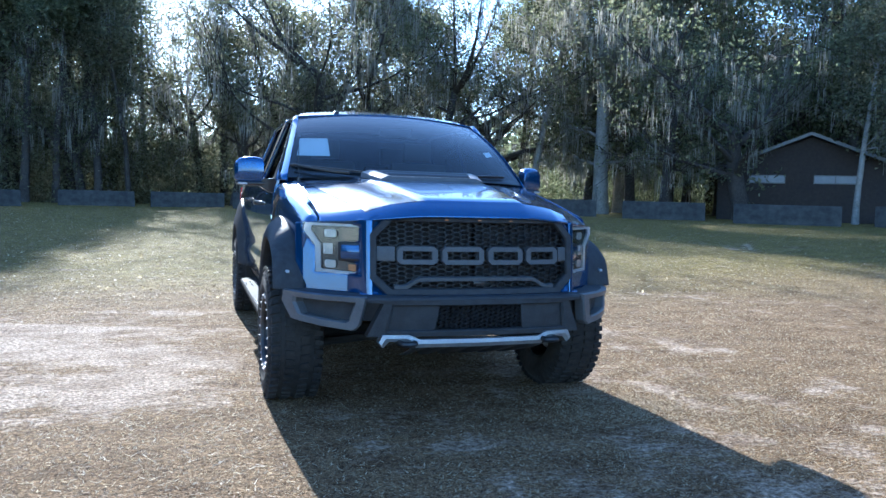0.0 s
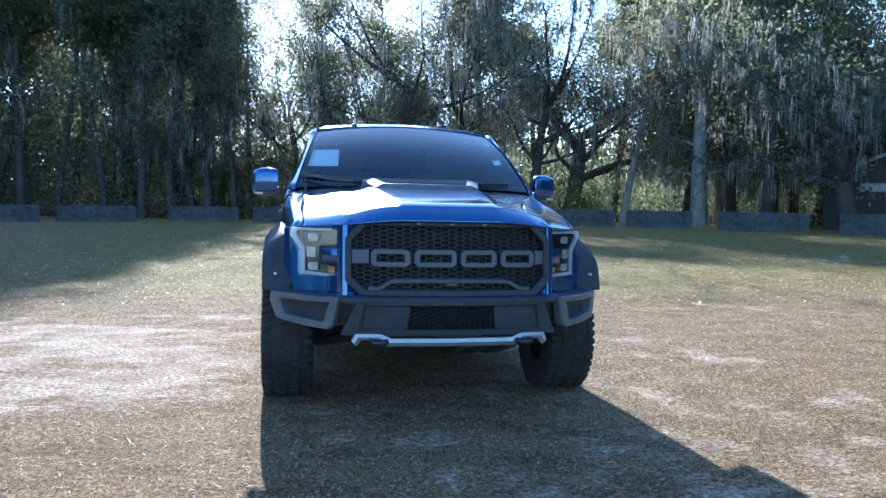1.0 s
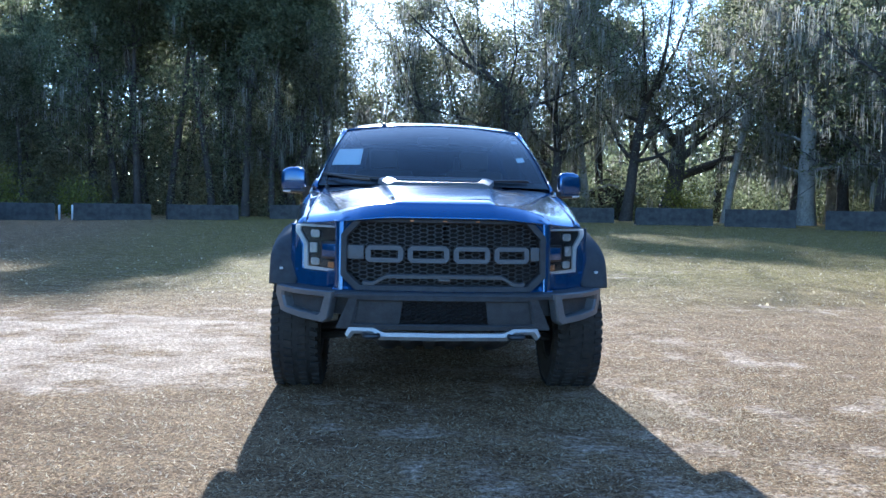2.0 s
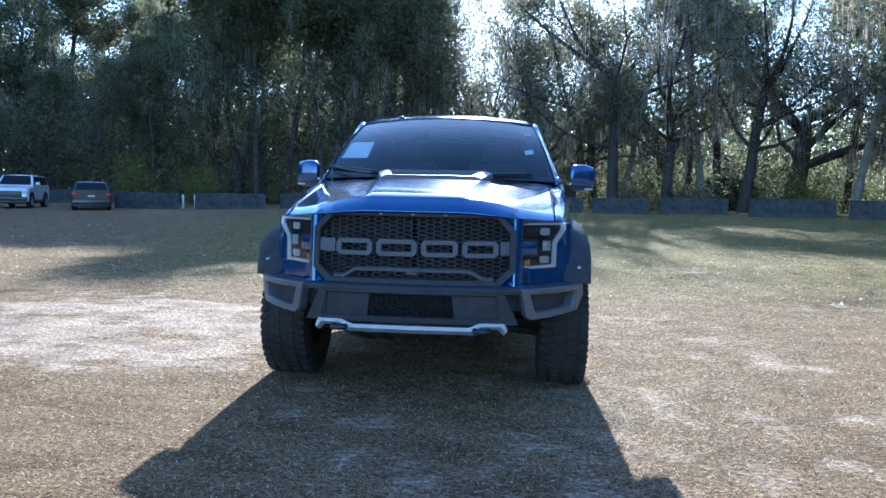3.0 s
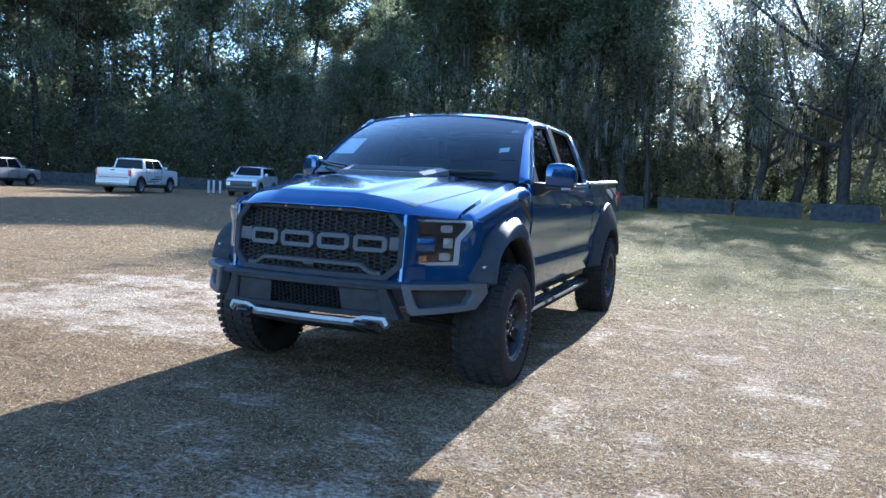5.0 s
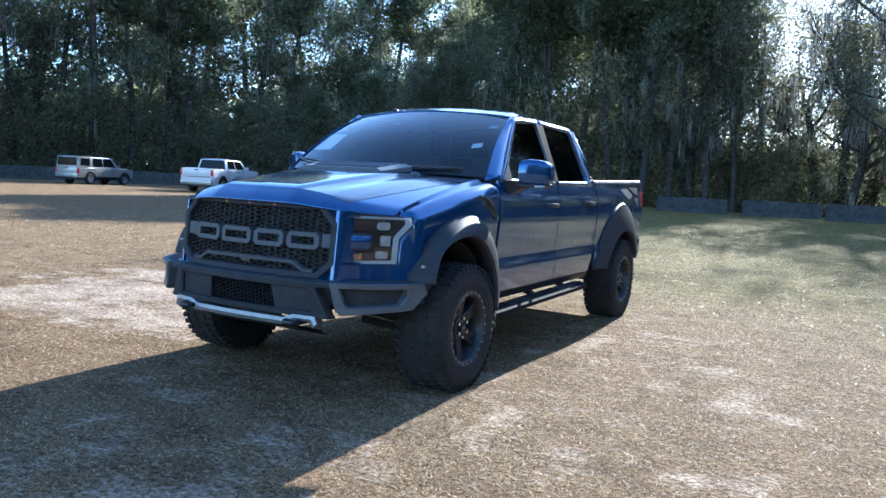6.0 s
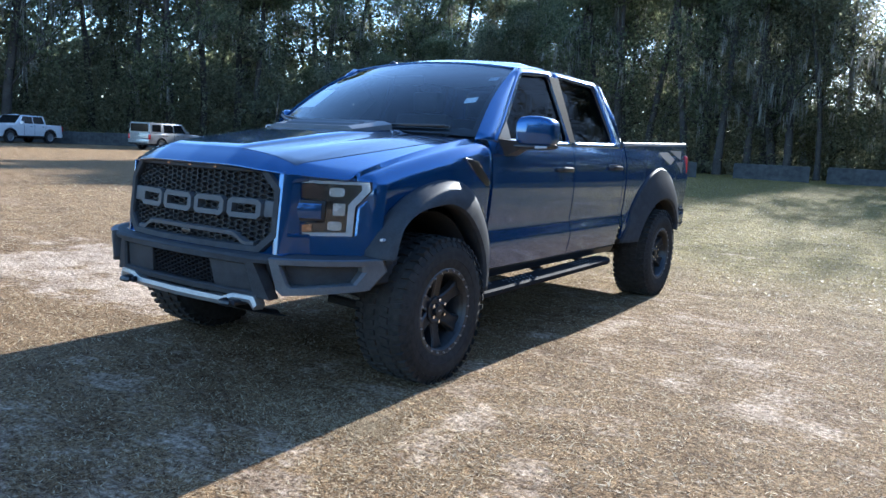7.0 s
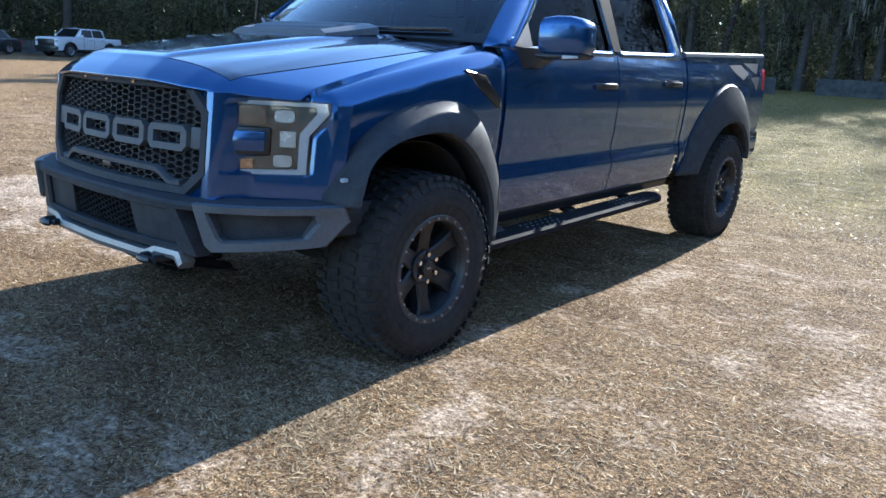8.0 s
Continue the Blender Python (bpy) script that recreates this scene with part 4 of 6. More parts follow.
def build_headlamp(root, s):
    lamp = new("headlamp")
    lamp.parent = root
    tagged(lamp, "C-shaped headlamp with a milky outer band and amber reflector")
    deep = np.array(lamp_point(0.5, 1, s, -0.05)) - np.array(lamp_point(0.5, 1, s, 0))
    bm = bmesh.new()
    lamp_strips(bm, s, -0.013, -0.07)
    part("housing", bm, LAMP_DARK, lamp)
    bm = bmesh.new()
    for strip in LAMP:
        loft(bm, [[lamp_point(u, lo, s, 0.004), lamp_point(u, hi, s, 0.004)] for u, lo, hi in strip])
    lens = part("lens", bm, CLEAR, lamp, "clear lens cover")
    lens.visible_shadow = False
    if sum(f.normal.dot(Vector((s * 0.55, -0.83, 0))) for f in lens.data.polygons) < 0:
        lens.data.flip_normals()
    # milky band round the outer edge
    band = [((0.05, 1.118), (0.04, 1.104)), ((0.96, 1.118), (0.86, 1.104)), ((0.985, 1.077), (0.87, 1.078)), ((0.79, 0.992), (0.70, 1.00)), ((0.775, 0.842), (0.69, 0.860)), ((0.12, 0.836), (0.12, 0.852))]
    bm = bmesh.new()
    loft(bm, [[lamp_point(*o, s, -0.001), lamp_point(*i, s, -0.001), lamp_point(*i, s, -0.02), lamp_point(*o, s, -0.02)] for o, i in band], True, True)
    part("light_guide", bm, PALE_PLASTIC, lamp, "milky light band")
    for u0, u1, z0, z1 in ((0.44, 0.64, 1.040, 1.086), (0.44, 0.63, 0.868, 0.914)):
        bm = bmesh.new()
        n = 10
        rows = []
        for k, out in ((1.0, -0.003), (0.96, -0.010), (0.80, -0.026), (0.45, -0.036), (0.12, -0.030), (0.02, -0.024)):
            row = []
            for a in np.linspace(0, 2 * math.pi, 4 * n, endpoint=False):
                c, d = math.cos(a), math.sin(a)
                row.append(lamp_point((u0 + u1) / 2 + (u1 - u0) / 2 * k * math.copysign(abs(c) ** 0.5, c), (z0 + z1) / 2 + (z1 - z0) / 2 * k * math.copysign(abs(d) ** 0.5, d), s, out))
            rows.append(row)
        loft(bm, rows, True, True)
        bowl = part("reflector", bm, LAMP_GREY, lamp, "bright reflector bowl")
        bm = bmesh.new()
        for k in (0.3, 0.5, 0.7):
            u = u0 + (u1 - u0) * k
            p, q = lamp_point(u - 0.03, z0 + 0.014, s, -0.012), lamp_point(u + 0.03, z1 - 0.014, s, -0.012)
            prism(bm, [p, (q[0], q[1], p[2]), q, (p[0], p[1], q[2])], deep * 0.3)
        part("projector", bm, PALE_PLASTIC, bowl)
    bm = bmesh.new()
    prism(bm, [lamp_point(u, z, s, -0.004) for u, z in ((0.50, 0.945), (0.66, 0.945), (0.66, 1.006), (0.50, 1.006))], deep * 0.35)
    part("inner_bezel", bm, LAMP_GREY, lamp)
    bm = bmesh.new()
    prism(bm, [lamp_point(u, z, s, -0.002) for u, z in ((0.12, 0.856), (0.24, 0.860), (0.24, 0.895), (0.12, 0.892))], deep * 0.3)
    part("amber_reflector", bm, DULL_AMBER, lamp, "amber reflector")
    bm = bmesh.new()
    prism(bm, [lamp_point(u, z, s, -0.004) for u, z in ((0.07, 1.03), (0.36, 1.03), (0.36, 1.098), (0.05, 1.098))], deep * 0.3)
    part("upper_reflector", bm, ROSE_GREY, lamp, "pinkish upper reflector")
    bm = bmesh.new()
    prism(bm, [lamp_point(u, z, s, 0.001) for u, z in ((-0.12, 0.912), (0.405, 0.912), (0.405, 1.016), (-0.12, 1.018))], deep * 0.9, 0.004)
    part("blade_frame", bm, BLACK, lamp)
    bm = bmesh.new()
    prism(bm, [lamp_point(u, z, s, 0.009) for u, z in ((-0.13, 0.926), (0.36, 0.924), (0.36, 1.002), (-0.13, 1.005))], deep * 0.5, 0.007)
    blade = part("inset_blade", bm, BLUE, lamp, "blue painted blade between the lamp arms")
    bm = bmesh.new()
    prism(bm, [lamp_point(u, z, s, 0.014) for u, z in ((-0.09, 0.943), (0.29, 0.942), (0.29, 0.985), (-0.09, 0.987))], deep * 0.2, 0.003)
    part("blade_panel", bm, BLUE, blade)


def octagon(half, low, high, cut_x, cut_z, cut_low_x, cut_low_z):
    return [(-half, low + cut_low_z), (-half, high - cut_z), (-half + cut_x, high), (half - cut_x, high), (half, high - cut_z), (half, low + cut_low_z), (half - cut_low_x, low), (-half + cut_low_x, low)]


def nose_plane(x, z, out=0.0):
    """A point on the grille's face, which bows in plan and leans back a little."""
    return (x, -0.872 + 0.078 * (x / 0.6) ** 2 + 0.10 * (z - 0.97) - out, z)


def build_grille(root):
    grille = new("grille")
    grille.parent = root
    grille.scale = (1.02, 1, 1)
    tagged(grille, "black honeycomb grille with four grey relief blocks")
    big, small = octagon(0.603, 0.742, 1.172, 0.095, 0.10, 0.09, 0.085), octagon(0.562, 0.778, 1.142, 0.083, 0.088, 0.077, 0.072)

    def dense(pts, each=8):
        n = len(pts)
        return [np.array(pts[i]) + (np.array(pts[(i + 1) % n]) - np.array(pts[i])) * k / each for i in range(n) for k in range(each)]
    o, i = dense(big), dense(small)
    bm = bmesh.new()
    loft(bm, [[nose_plane(*p, -0.05) for p in o], [nose_plane(*p, 0.018) for p in o], [nose_plane(*((1 - 0.12) * np.array(p) + 0.12 * np.array(q)), 0.030) for p, q in zip(o, i)],
              [nose_plane(*((1 - 0.85) * np.array(p) + 0.85 * np.array(q)), 0.026) for p, q in zip(o, i)], [nose_plane(*q, 0.014) for q in i], [nose_plane(*q, -0.05) for q in i]], True)
    part("surround", bm, PLASTIC, grille, "charcoal surround", 25)
    # painted backing that fills the corners outside the surround
    bm = bmesh.new()
    plate = [(min(max(p[0] * 1.5, -0.606), 0.606), min(max(0.95 + (p[1] - 0.95) * 1.6, 0.72), 1.172 - 0.03 * float(smoothstep(0.42, 0.56, abs(p[0]))))) for p in o]
    loft(bm, [[nose_plane(*(np.array(p) * (0.985, 1)), 0.006) for p in o], [nose_plane(*p, 0.006) for p in plate]], True)
    thick(part("backing", bm, BLUE, grille, "blue panel round the grille"), 0.008)
    bm = bmesh.new()
    loft(bm, [[nose_plane(*(np.array(p) * (k, 1) if k else (0, p[1])), -0.075) for p in dense(octagon(0.575, 0.765, 1.16, 0.09, 0.095, 0.085, 0.08))] for k in (1, 0.5, 0.02)], True)
    part("radiator", bm, DARK, grille)
    # honeycomb cells
    def inside(x, z, m=0.0):
        h, lo, hi = 0.565 - m, 0.775 + m, 1.15 - m
        if abs(x) > h or z < lo or z > hi:
            return False
        a = abs(x)
        if z > hi - 0.09 and a - (h - 0.085) > 0 and (a - (h - 0.085)) / 0.085 + (z - (hi - 0.09)) / 0.09 > 1:
            return False
        return not (z < lo + 0.072 and a - (h - 0.077) > 0 and (a - (h - 0.077)) / 0.077 + (lo + 0.072 - z) / 0.072 > 1)
    bm = bmesh.new()
    wx, hz = 0.0290, 0.0128
    row, z = 0, 0.78
    while z < 1.15:
        x = -0.60 + (wx * 1.5 if row % 2 else 0)
        while x < 0.6:
            if inside(x, z, 0.004):
                hexa = [(math.cos(math.pi / 3 * k), math.sin(math.pi / 3 * k) * 1.1547) for k in range(6)]
                loft(bm, [[nose_plane(x + wx * c * f, z + hz * d * f, out) for c, d in hexa] for f, out in ((1.0, -0.022), (0.99, -0.004), (0.97, 0.0), (0.88, 0.0), (0.86, -0.004), (0.84, -0.022))], True)
            x += wx * 3
        z += hz * 1.0
        row += 1
    part("honeycomb", bm, MESH_GREY, grille, "black honeycomb mesh")
    # relief blocks across the middle, plain shapes
    z0, z1 = 0.908, 1.010
    for a, b in ((-0.458, -0.236), (-0.215, 0.028), (0.050, 0.266), (0.288, 0.500)):
        bm = bmesh.new()
        cut = 0.022
        ring = [(a + cut, z0), (b - cut, z0), (b, z0 + cut), (b, z1 - cut), (b - cut, z1), (a + cut, z1), (a, z1 - cut), (a, z0 + cut)]
        hole = [(min(max(p, a + 0.032), b - 0.032), min(max(q, z0 + 0.028), z1 - 0.028)) for p, q in ring]
        loft(bm, [[nose_plane(*p, out) for p in loop] for loop, out in ((ring, -0.02), (ring, 0.020), ([(0.93 * p + 0.07 * h, 0.93 * q + 0.07 * g) for (p, q), (h, g) in zip(ring, hole)], 0.025), (hole, 0.024), (hole, -0.02))], True)
        part("relief_block", bm, RELIEF, grille, "plain grey hollow relief block")
    for a, b in ((-0.568, -0.466), (0.508, 0.568)):
        bm = bmesh.new()
        prism(bm, [nose_plane(x, z, -0.02) for x, z in ((a, 0.925), (b, 0.925), (b, 1.006), (a, 1.006))], (0, -0.034, 0), 0.005)
        part("end_bar", bm, RELIEF, grille)
    bm = bmesh.new()
    line = catmull([(-0.47, 0.785), (-0.41, 0.785), (-0.345, 0.822), (-0.28, 0.828), (0, 0.83), (0.28, 0.828), (0.345, 0.822), (0.41, 0.785), (0.47, 0.785)], 4)
    loft(bm, [[nose_plane(x, z + dz, out) for dz, out in ((-0.013, -0.02), (-0.011, 0.018), (0.008, 0.022), (0.013, 0.012), (0.013, -0.02))] for x, z in line], True, True)
    part("lower_bar", bm, RELIEF, grille)
    bm = bmesh.new()
    block(bm, (-0.035, -0.905, 0.795), (0.035, -0.86, 0.818), 0.006)
    part("camera_pod", bm, BLACK, grille)
    for x in (-0.19, 0.0, 0.19):
        bm = bmesh.new()
        block(bm, (x - 0.011, nose_plane(x, 1.158)[1] - 0.032, 1.152), (x + 0.011, nose_plane(x, 1.158)[1] - 0.02, 1.161), 0.003)
        part("marker_lamp", bm, DULL_AMBER, grille, "small amber marker")


def bumper_line(k):
    """Plan line of the front bumper from the middle (0) to the flank (1)."""
    pts = [(0, -0.955), (0.3, -0.95), (0.55, -0.93), (0.70, -0.868), (0.84, -0.765), (0.95, -0.625), (1.035, -0.44)]
    at = np.linspace(0, 1, len(pts))
    return float(np.interp(k, at, [p[0] for p in pts])), float(np.interp(k, at, [p[1] for p in pts]))


def build_bumper(root):
    bumper = new("front_bumper")
    bumper.parent = root
    bumper.location = (0, -0.012, -0.024)
    tagged(bumper, "dark grey steel front bumper with angular corner pods")
    # upper shelf across the whole width
    bm = bmesh.new()
    ks = np.concatenate([-np.linspace(1, 0, 22)[:-1], np.linspace(0, 1, 22)])
    rows = []
    for k in ks:
        x, y = bumper_line(abs(k))
        x = math.copysign(x, k)
        rows.append([(x * 0.93, y + 0.12, 0.768), (x * 0.985, y + 0.030, 0.766), (x * 0.996, y + 0.006, 0.760), (x, y - 0.004, 0.748), (x, y, 0.730), (x * 0.985, y + 0.05, 0.724), (x * 0.93, y + 0.12, 0.735)])
    loft(bm, rows, True, True)
    part("shelf", bm, PLASTIC, bumper, "charcoal shelf")
    # raked centre frame
    def face(x, z, out=0.0):
        return (x, -0.955 + 0.05 * (x / 0.6) ** 2 + 0.13 * (0.74 - z) - out, z)
    outer = [(-0.545, 0.745), (0.545, 0.745), (0.635, 0.545), (-0.635, 0.545)]
    inner = [(-0.50, 0.715), (0.50, 0.715), (0.525, 0.578), (-0.525, 0.578)]

    def dense(pts, each=10):
        return [np.array(pts[i]) + (np.array(pts[(i + 1) % 4]) - np.array(pts[i])) * k / each for i in range(4) for k in range(each)]
    bm = bmesh.new()
    o, i = dense(outer), dense(inner)
    loft(bm, [[face(*p, -0.06) for p in o], [face(*p, 0.006) for p in o], [face(*(0.8 * np.array(q) + 0.2 * np.array(p)), 0.010) for p, q in zip(o, i)], [face(*q, 0.0) for q in i], [face(*q, -0.05) for q in i]], True)
    part("centre_frame", bm, PLASTIC, bumper, "charcoal centre frame", 25)
    for e in (-1, 1):
        bm = bmesh.new()
        prism(bm, [face(e * x, z, -0.03) for x, z in ((0.24, 0.72), (0.51, 0.72), (0.54, 0.575), (0.26, 0.575))], (0, -0.018, 0), 0.006)
        part("blank_panel", bm, PLASTIC, bumper)
    bm = bmesh.new()
    row, z = 0, 0.585
    while z < 0.715:
        x = -0.24 + (0.03 if row % 2 else 0)
        while x < 0.25:
            hexa = [(math.cos(math.pi / 3 * k), math.sin(math.pi / 3 * k) * 1.1547) for k in range(6)]
            loft(bm, [[face(x + 0.02 * c * f, z + 0.0115 * d * f, out) for c, d in hexa] for f, out in ((1.0, -0.05), (0.99, -0.028), (0.78, -0.028), (0.74, -0.05))], True)
            x += 0.06
        z += 0.0115
        row += 1
    part("lower_mesh", bm, MATT_BLACK, bumper, "black mesh intake")
    bm = bmesh.new()
    block(bm, (-0.56, -0.86, 0.56), (0.56, -0.84, 0.745))
    part("intake_back", bm, DARK, bumper)
    bm = bmesh.new()
    rows = []
    for k in ks:
        x, y = bumper_line(abs(k))
        rows.append([(math.copysign(x, k) * 0.93, y + d, z) for d, z in ((0.06, 0.75), (0.09, 0.62), (0.20, 0.60), (0.20, 0.75))])
    loft(bm, rows, True, True)
    part("bumper_core", bm, PLASTIC, bumper)
    # corner pods with a sunken dark pocket
    for e in (-1, 1):
        def pod(k, z, out=0.0):
            x, y = bumper_line(k)
            a, b = bumper_line(max(k - 0.03, 0)), bumper_line(min(k + 0.03, 1))
            n = np.array((b[1] - a[1], -(b[0] - a[0])))
            n /= np.linalg.norm(n) + 1e-9
            return (e * (x + n[0] * out), y + n[1] * out + 0.10 * max(0.74 - z, 0), z)
        ring_o = [(0.435, 0.762), (0.97, 0.762), (0.985, 0.70), (0.90, 0.605), (0.50, 0.575), (0.47, 0.60)]
        ring_i = [(0.50, 0.728), (0.87, 0.728), (0.875, 0.70), (0.83, 0.642), (0.545, 0.622), (0.53, 0.635)]

        def dense6(pts, each=6):
            n = len(pts)
            return [np.array(pts[q]) + (np.array(pts[(q + 1) % n]) - np.array(pts[q])) * k / each for q in range(n) for k in range(each)]
        o, i = dense6(ring_o), dense6(ring_i)
        bm = bmesh.new()
        loft(bm, [[pod(*p, -0.05) for p in o], [pod(*p, 0.012) for p in o], [pod(*(0.9 * np.array(p) + 0.1 * np.array(q)), 0.022) for p, q in zip(o, i)], [pod(*(0.15 * np.array(p) + 0.85 * np.array(q)), 0.018) for p, q in zip(o, i)], [pod(*q, 0.004) for q in i], [pod(*q, -0.05) for q in i]], True)
        corner = part("corner_pod", bm, GREY, bumper, "grey angular corner pod", 25)
        c = np.mean(ring_i, 0)
        bm = bmesh.new()
        loft(bm, [[pod(*(c + (np.array(p) - c) * k), -0.045) for p in i] for k in (1.05, 0.5, 0.03)], True)
        part("pocket", bm, PLASTIC, corner, "sunken dark pocket")
        # tow hook
        bm = bmesh.new()
        rod(bm, catmull([(e * 0.39, -0.80, 0.515), (e * 0.385, -0.96, 0.515), (e * 0.42, -0.985, 0.515), (e * 0.46, -0.96, 0.515), (e * 0.465, -0.80, 0.515)], 4), 0.016, 8)
        part("tow_hook", bm, BLACK, bumper, "black tow hook")
    # silver strip of the skid plate, arched over the tow hooks
    top = [(-0.575, 0.515), (-0.555, 0.556), (-0.41, 0.556), (-0.35, 0.530), (0, 0.530), (0.35, 0.530), (0.41, 0.556), (0.555, 0.556), (0.575, 0.515)]
    low = [(-0.550, 0.485), (-0.520, 0.520), (-0.435, 0.520), (-0.375, 0.486), (0, 0.486), (0.375, 0.486), (0.435, 0.520), (0.520, 0.520), (0.550, 0.485)]

    def lip(x, z, out):
        return (x, -0.945 + 0.05 * (x / 0.6) ** 2 - out, z)
    bm = bmesh.new()
    rows = []
    for (x0, z0), (x1, z1) in zip(top, low):
        rows.append([lip(x0, z0, -0.05), lip(x0, z0, 0.008), lip((x0 + x1) / 2, (z0 + z1) / 2, 0.014), lip(x1, z1, 0.004), lip(x1, z1 - 0.004, -0.06)])
    loft(bm, rows, True, True)
    part("silver_strip", bm, ALLOY, bumper, "brushed silver strip")
    bm = bmesh.new()
    rows = []
    for t in np.linspace(0, 1, 7):
        y, z, half = -0.93 + 0.45 * t, 0.505 - 0.14 * t ** 0.8, 0.40 - 0.06 * t
        row = []
        for u in np.linspace(-1, 1, 33):
            row.append((half * u, y, z + 0.010 * (1 if int((u + 1) * 5.49) % 2 else -1)))
        rows.append(row)
    loft(bm, rows)
    thick(part("skid_plate", bm, PLASTIC, bumper, "ribbed skid plate"), 0.008)
    # body-coloured panel between the grille, the lamps and the shelf
    for e in (-1, 1):
        bm = bmesh.new()
        rows = []
        for h in np.linspace(0, 1, 60):
            row = []
            for u in np.concatenate([np.linspace(0, 0.2, 16), np.linspace(0.215, 1, 56)]):
                x = 0.596 + u * (0.955 - 0.596)
                z = 0.735 + h * (0.415 - 0.034 * float(smoothstep(0.80, 0.88, x)))
                y = nose_y(x) + 0.044 + 0.11 * (z - 0.98)
                k = float(smoothstep(0.60, 0.70, x))
                y = y * k + (nose_plane(0.6, z)[1] - 0.022) * (1 - k)
                along = (x - 0.628) / 0.30
                if 0.06 < along < 0.78 + 0.20 * min(max((z - 0.99) / 0.085, 0), 1) and 0.842 < z < 1.112:
                    y += 0.06      # recess behind the lamp
                row.append((e * x, y, z))
            rows.append(row)
        loft(bm, rows)
        thick(part("front_panel", bm, BLUE, root), 0.012)
    bm = bmesh.new()
    rows = []
    for x in np.linspace(-0.66, 0.66, 31):
        y = nose_plane(x, 0.74)[1]
        rows.append([(x, y + 0.06, 0.752), (x, y - 0.02, 0.748), (x, y - 0.036, 0.736), (x, y - 0.034, 0.712), (x, y + 0.06, 0.705)])
    loft(bm, rows, True, True)
    part("lower_valance", bm, BLUE, root, "blue strip under the grille")


def build_pickup():
    root = thing("pickup_truck", "blue crew-cab off-road pickup parked on dry turf", "pickup truck", "", (-0.01, 0, 0))
    # hood
    bm = bmesh.new()
    rows = []
    for t in np.concatenate([[0, 0.008, 0.02, 0.04, 0.06, 0.075, 0.084, 0.086, 0.095], np.linspace(0.11, 1, 40)]):
        row = []
        for x in np.linspace(-HOOD_EDGE, HOOD_EDGE, 131):
            y0, y1 = nose_y(x), cowl_y(x)
            y = y0 + (y1 - y0) * t
            row.append((x, y, hood_z(x, y)))
        rows.append(row)
    loft(bm, rows)
    hood = thick(part("hood", bm, BLUE, root, "blue hood with a raised centre", 50), 0.014, -1)
    # graphite decals beside the raised centre
    for s in (-1, 1):
        bm = bmesh.new()
        rows = []
        for t in np.linspace(0.0, 1.0, 34):
            row = []
            for k in np.linspace(0, 1, 30):
                x = s * (0.30 + 0.135 * t + k * (0.32 + 0.06 * t))
                y0, y1 = -0.788 + 0.07 * k, cowl_y(x) - 0.035
                y = y0 + (y1 - y0) * t
                row.append((x, y, hood_z(x, y) + 0.0025))
            rows.append(row)
        loft(bm, rows)
        part("hood_decal", bm, VINYL, hood, "graphite vinyl decal")
    # louvred vent on the hood
    bm = bmesh.new()
    def vent(x, y, up):
        return (x, y, hood_z(x * 0.2, y) + (up if up < 0.001 else up + 0.022 * float(smoothstep(0.0, 0.20, y))))
    outline = [(-0.36, 0.0), (0.36, 0.0), (0.43, 0.285), (-0.43, 0.285)]
    inner = [(-0.285, 0.045), (0.285, 0.045), (0.335, 0.245), (-0.335, 0.245)]
    loft(bm, [[vent(x, y, -0.01) for x, y in outline], [vent(x * 0.985, y, 0.004) for x, y in outline], [vent(x * 0.86, 0.145 + (y - 0.145) * 0.93, 0.022) for x, y in outline], [vent(x, y, 0.018) for x, y in inner], [vent(x, y, 0.0) for x, y in inner]], True)
    scoop = part("hood_vent", bm, GREY, hood, "black louvred hood vent", 25)
    for k in range(5):
        bm = bmesh.new()
        y = 0.055 + k * 0.040
        half = 0.282 + 0.045 * (k + 0.5) / 5
        prism(bm, [vent(-half, y, 0.004), vent(half, y, 0.004), vent(half, y + 0.034, 0.019), vent(-half, y + 0.034, 0.019)], (0, 0.006, 0.006))
        part("louvre", bm, GREY if k % 2 else BLACK, scoop)
    # front wings
    for s in (-1, 1):
        bm = bmesh.new()
        rows = []
        for y in np.concatenate([np.linspace(-0.515, -0.47, 5), np.linspace(-0.46, 0.585, 34)]):
            top_z = hood_z(HOOD_EDGE, min(max(y, nose_y(HOOD_EDGE) + 0.002), cowl_y(HOOD_EDGE)))
            sh = top_z - 0.055
            low = max(arch_z(FRONT_OUT, y, 0.80 if y < -0.46 else 0.56) - 0.03, 0.56)
            limit = float(np.interp(y, [-0.585, -0.46, -0.36], [0.78, 0.92, 0.99])) - (0.010 if y < -0.46 else -0.012 * float(smoothstep(-0.46, -0.40, y)))
            limit = max(limit, HOOD_EDGE + 0.009)
            row = [(min(side_x(y, z), limit), z) for z in np.linspace(low, sh - 0.07, 9)]
            xs = min(side_x(y, sh - 0.07), limit)
            turn = min(0.085, xs - HOOD_EDGE - 0.007)
            for a in np.linspace(0.15, 1, 8):
                ang = a * math.pi / 2
                row.append((xs - turn * (1 - math.cos(ang)), sh - 0.07 + 0.105 * math.sin(ang)))
            row.append((HOOD_EDGE + 0.006, top_z - 0.001))
            row.append((HOOD_EDGE + 0.004, top_z - 0.03))
            rows.append([(s * x, y, z) for x, z in row])
        loft(bm, rows)
        wing = thick(part("front_wing", bm, BLUE, root, "", 45), 0.012)
        bm = bmesh.new()
        prism(bm, [(s * (side_x(y, z) + 0.004), y, z) for y, z in ((0.275, 1.264), (0.42, 1.240), (0.548, 1.135), (0.556, 1.095), (0.525, 1.092), (0.40, 1.170))], (s * 0.008, 0, 0), 0.002)
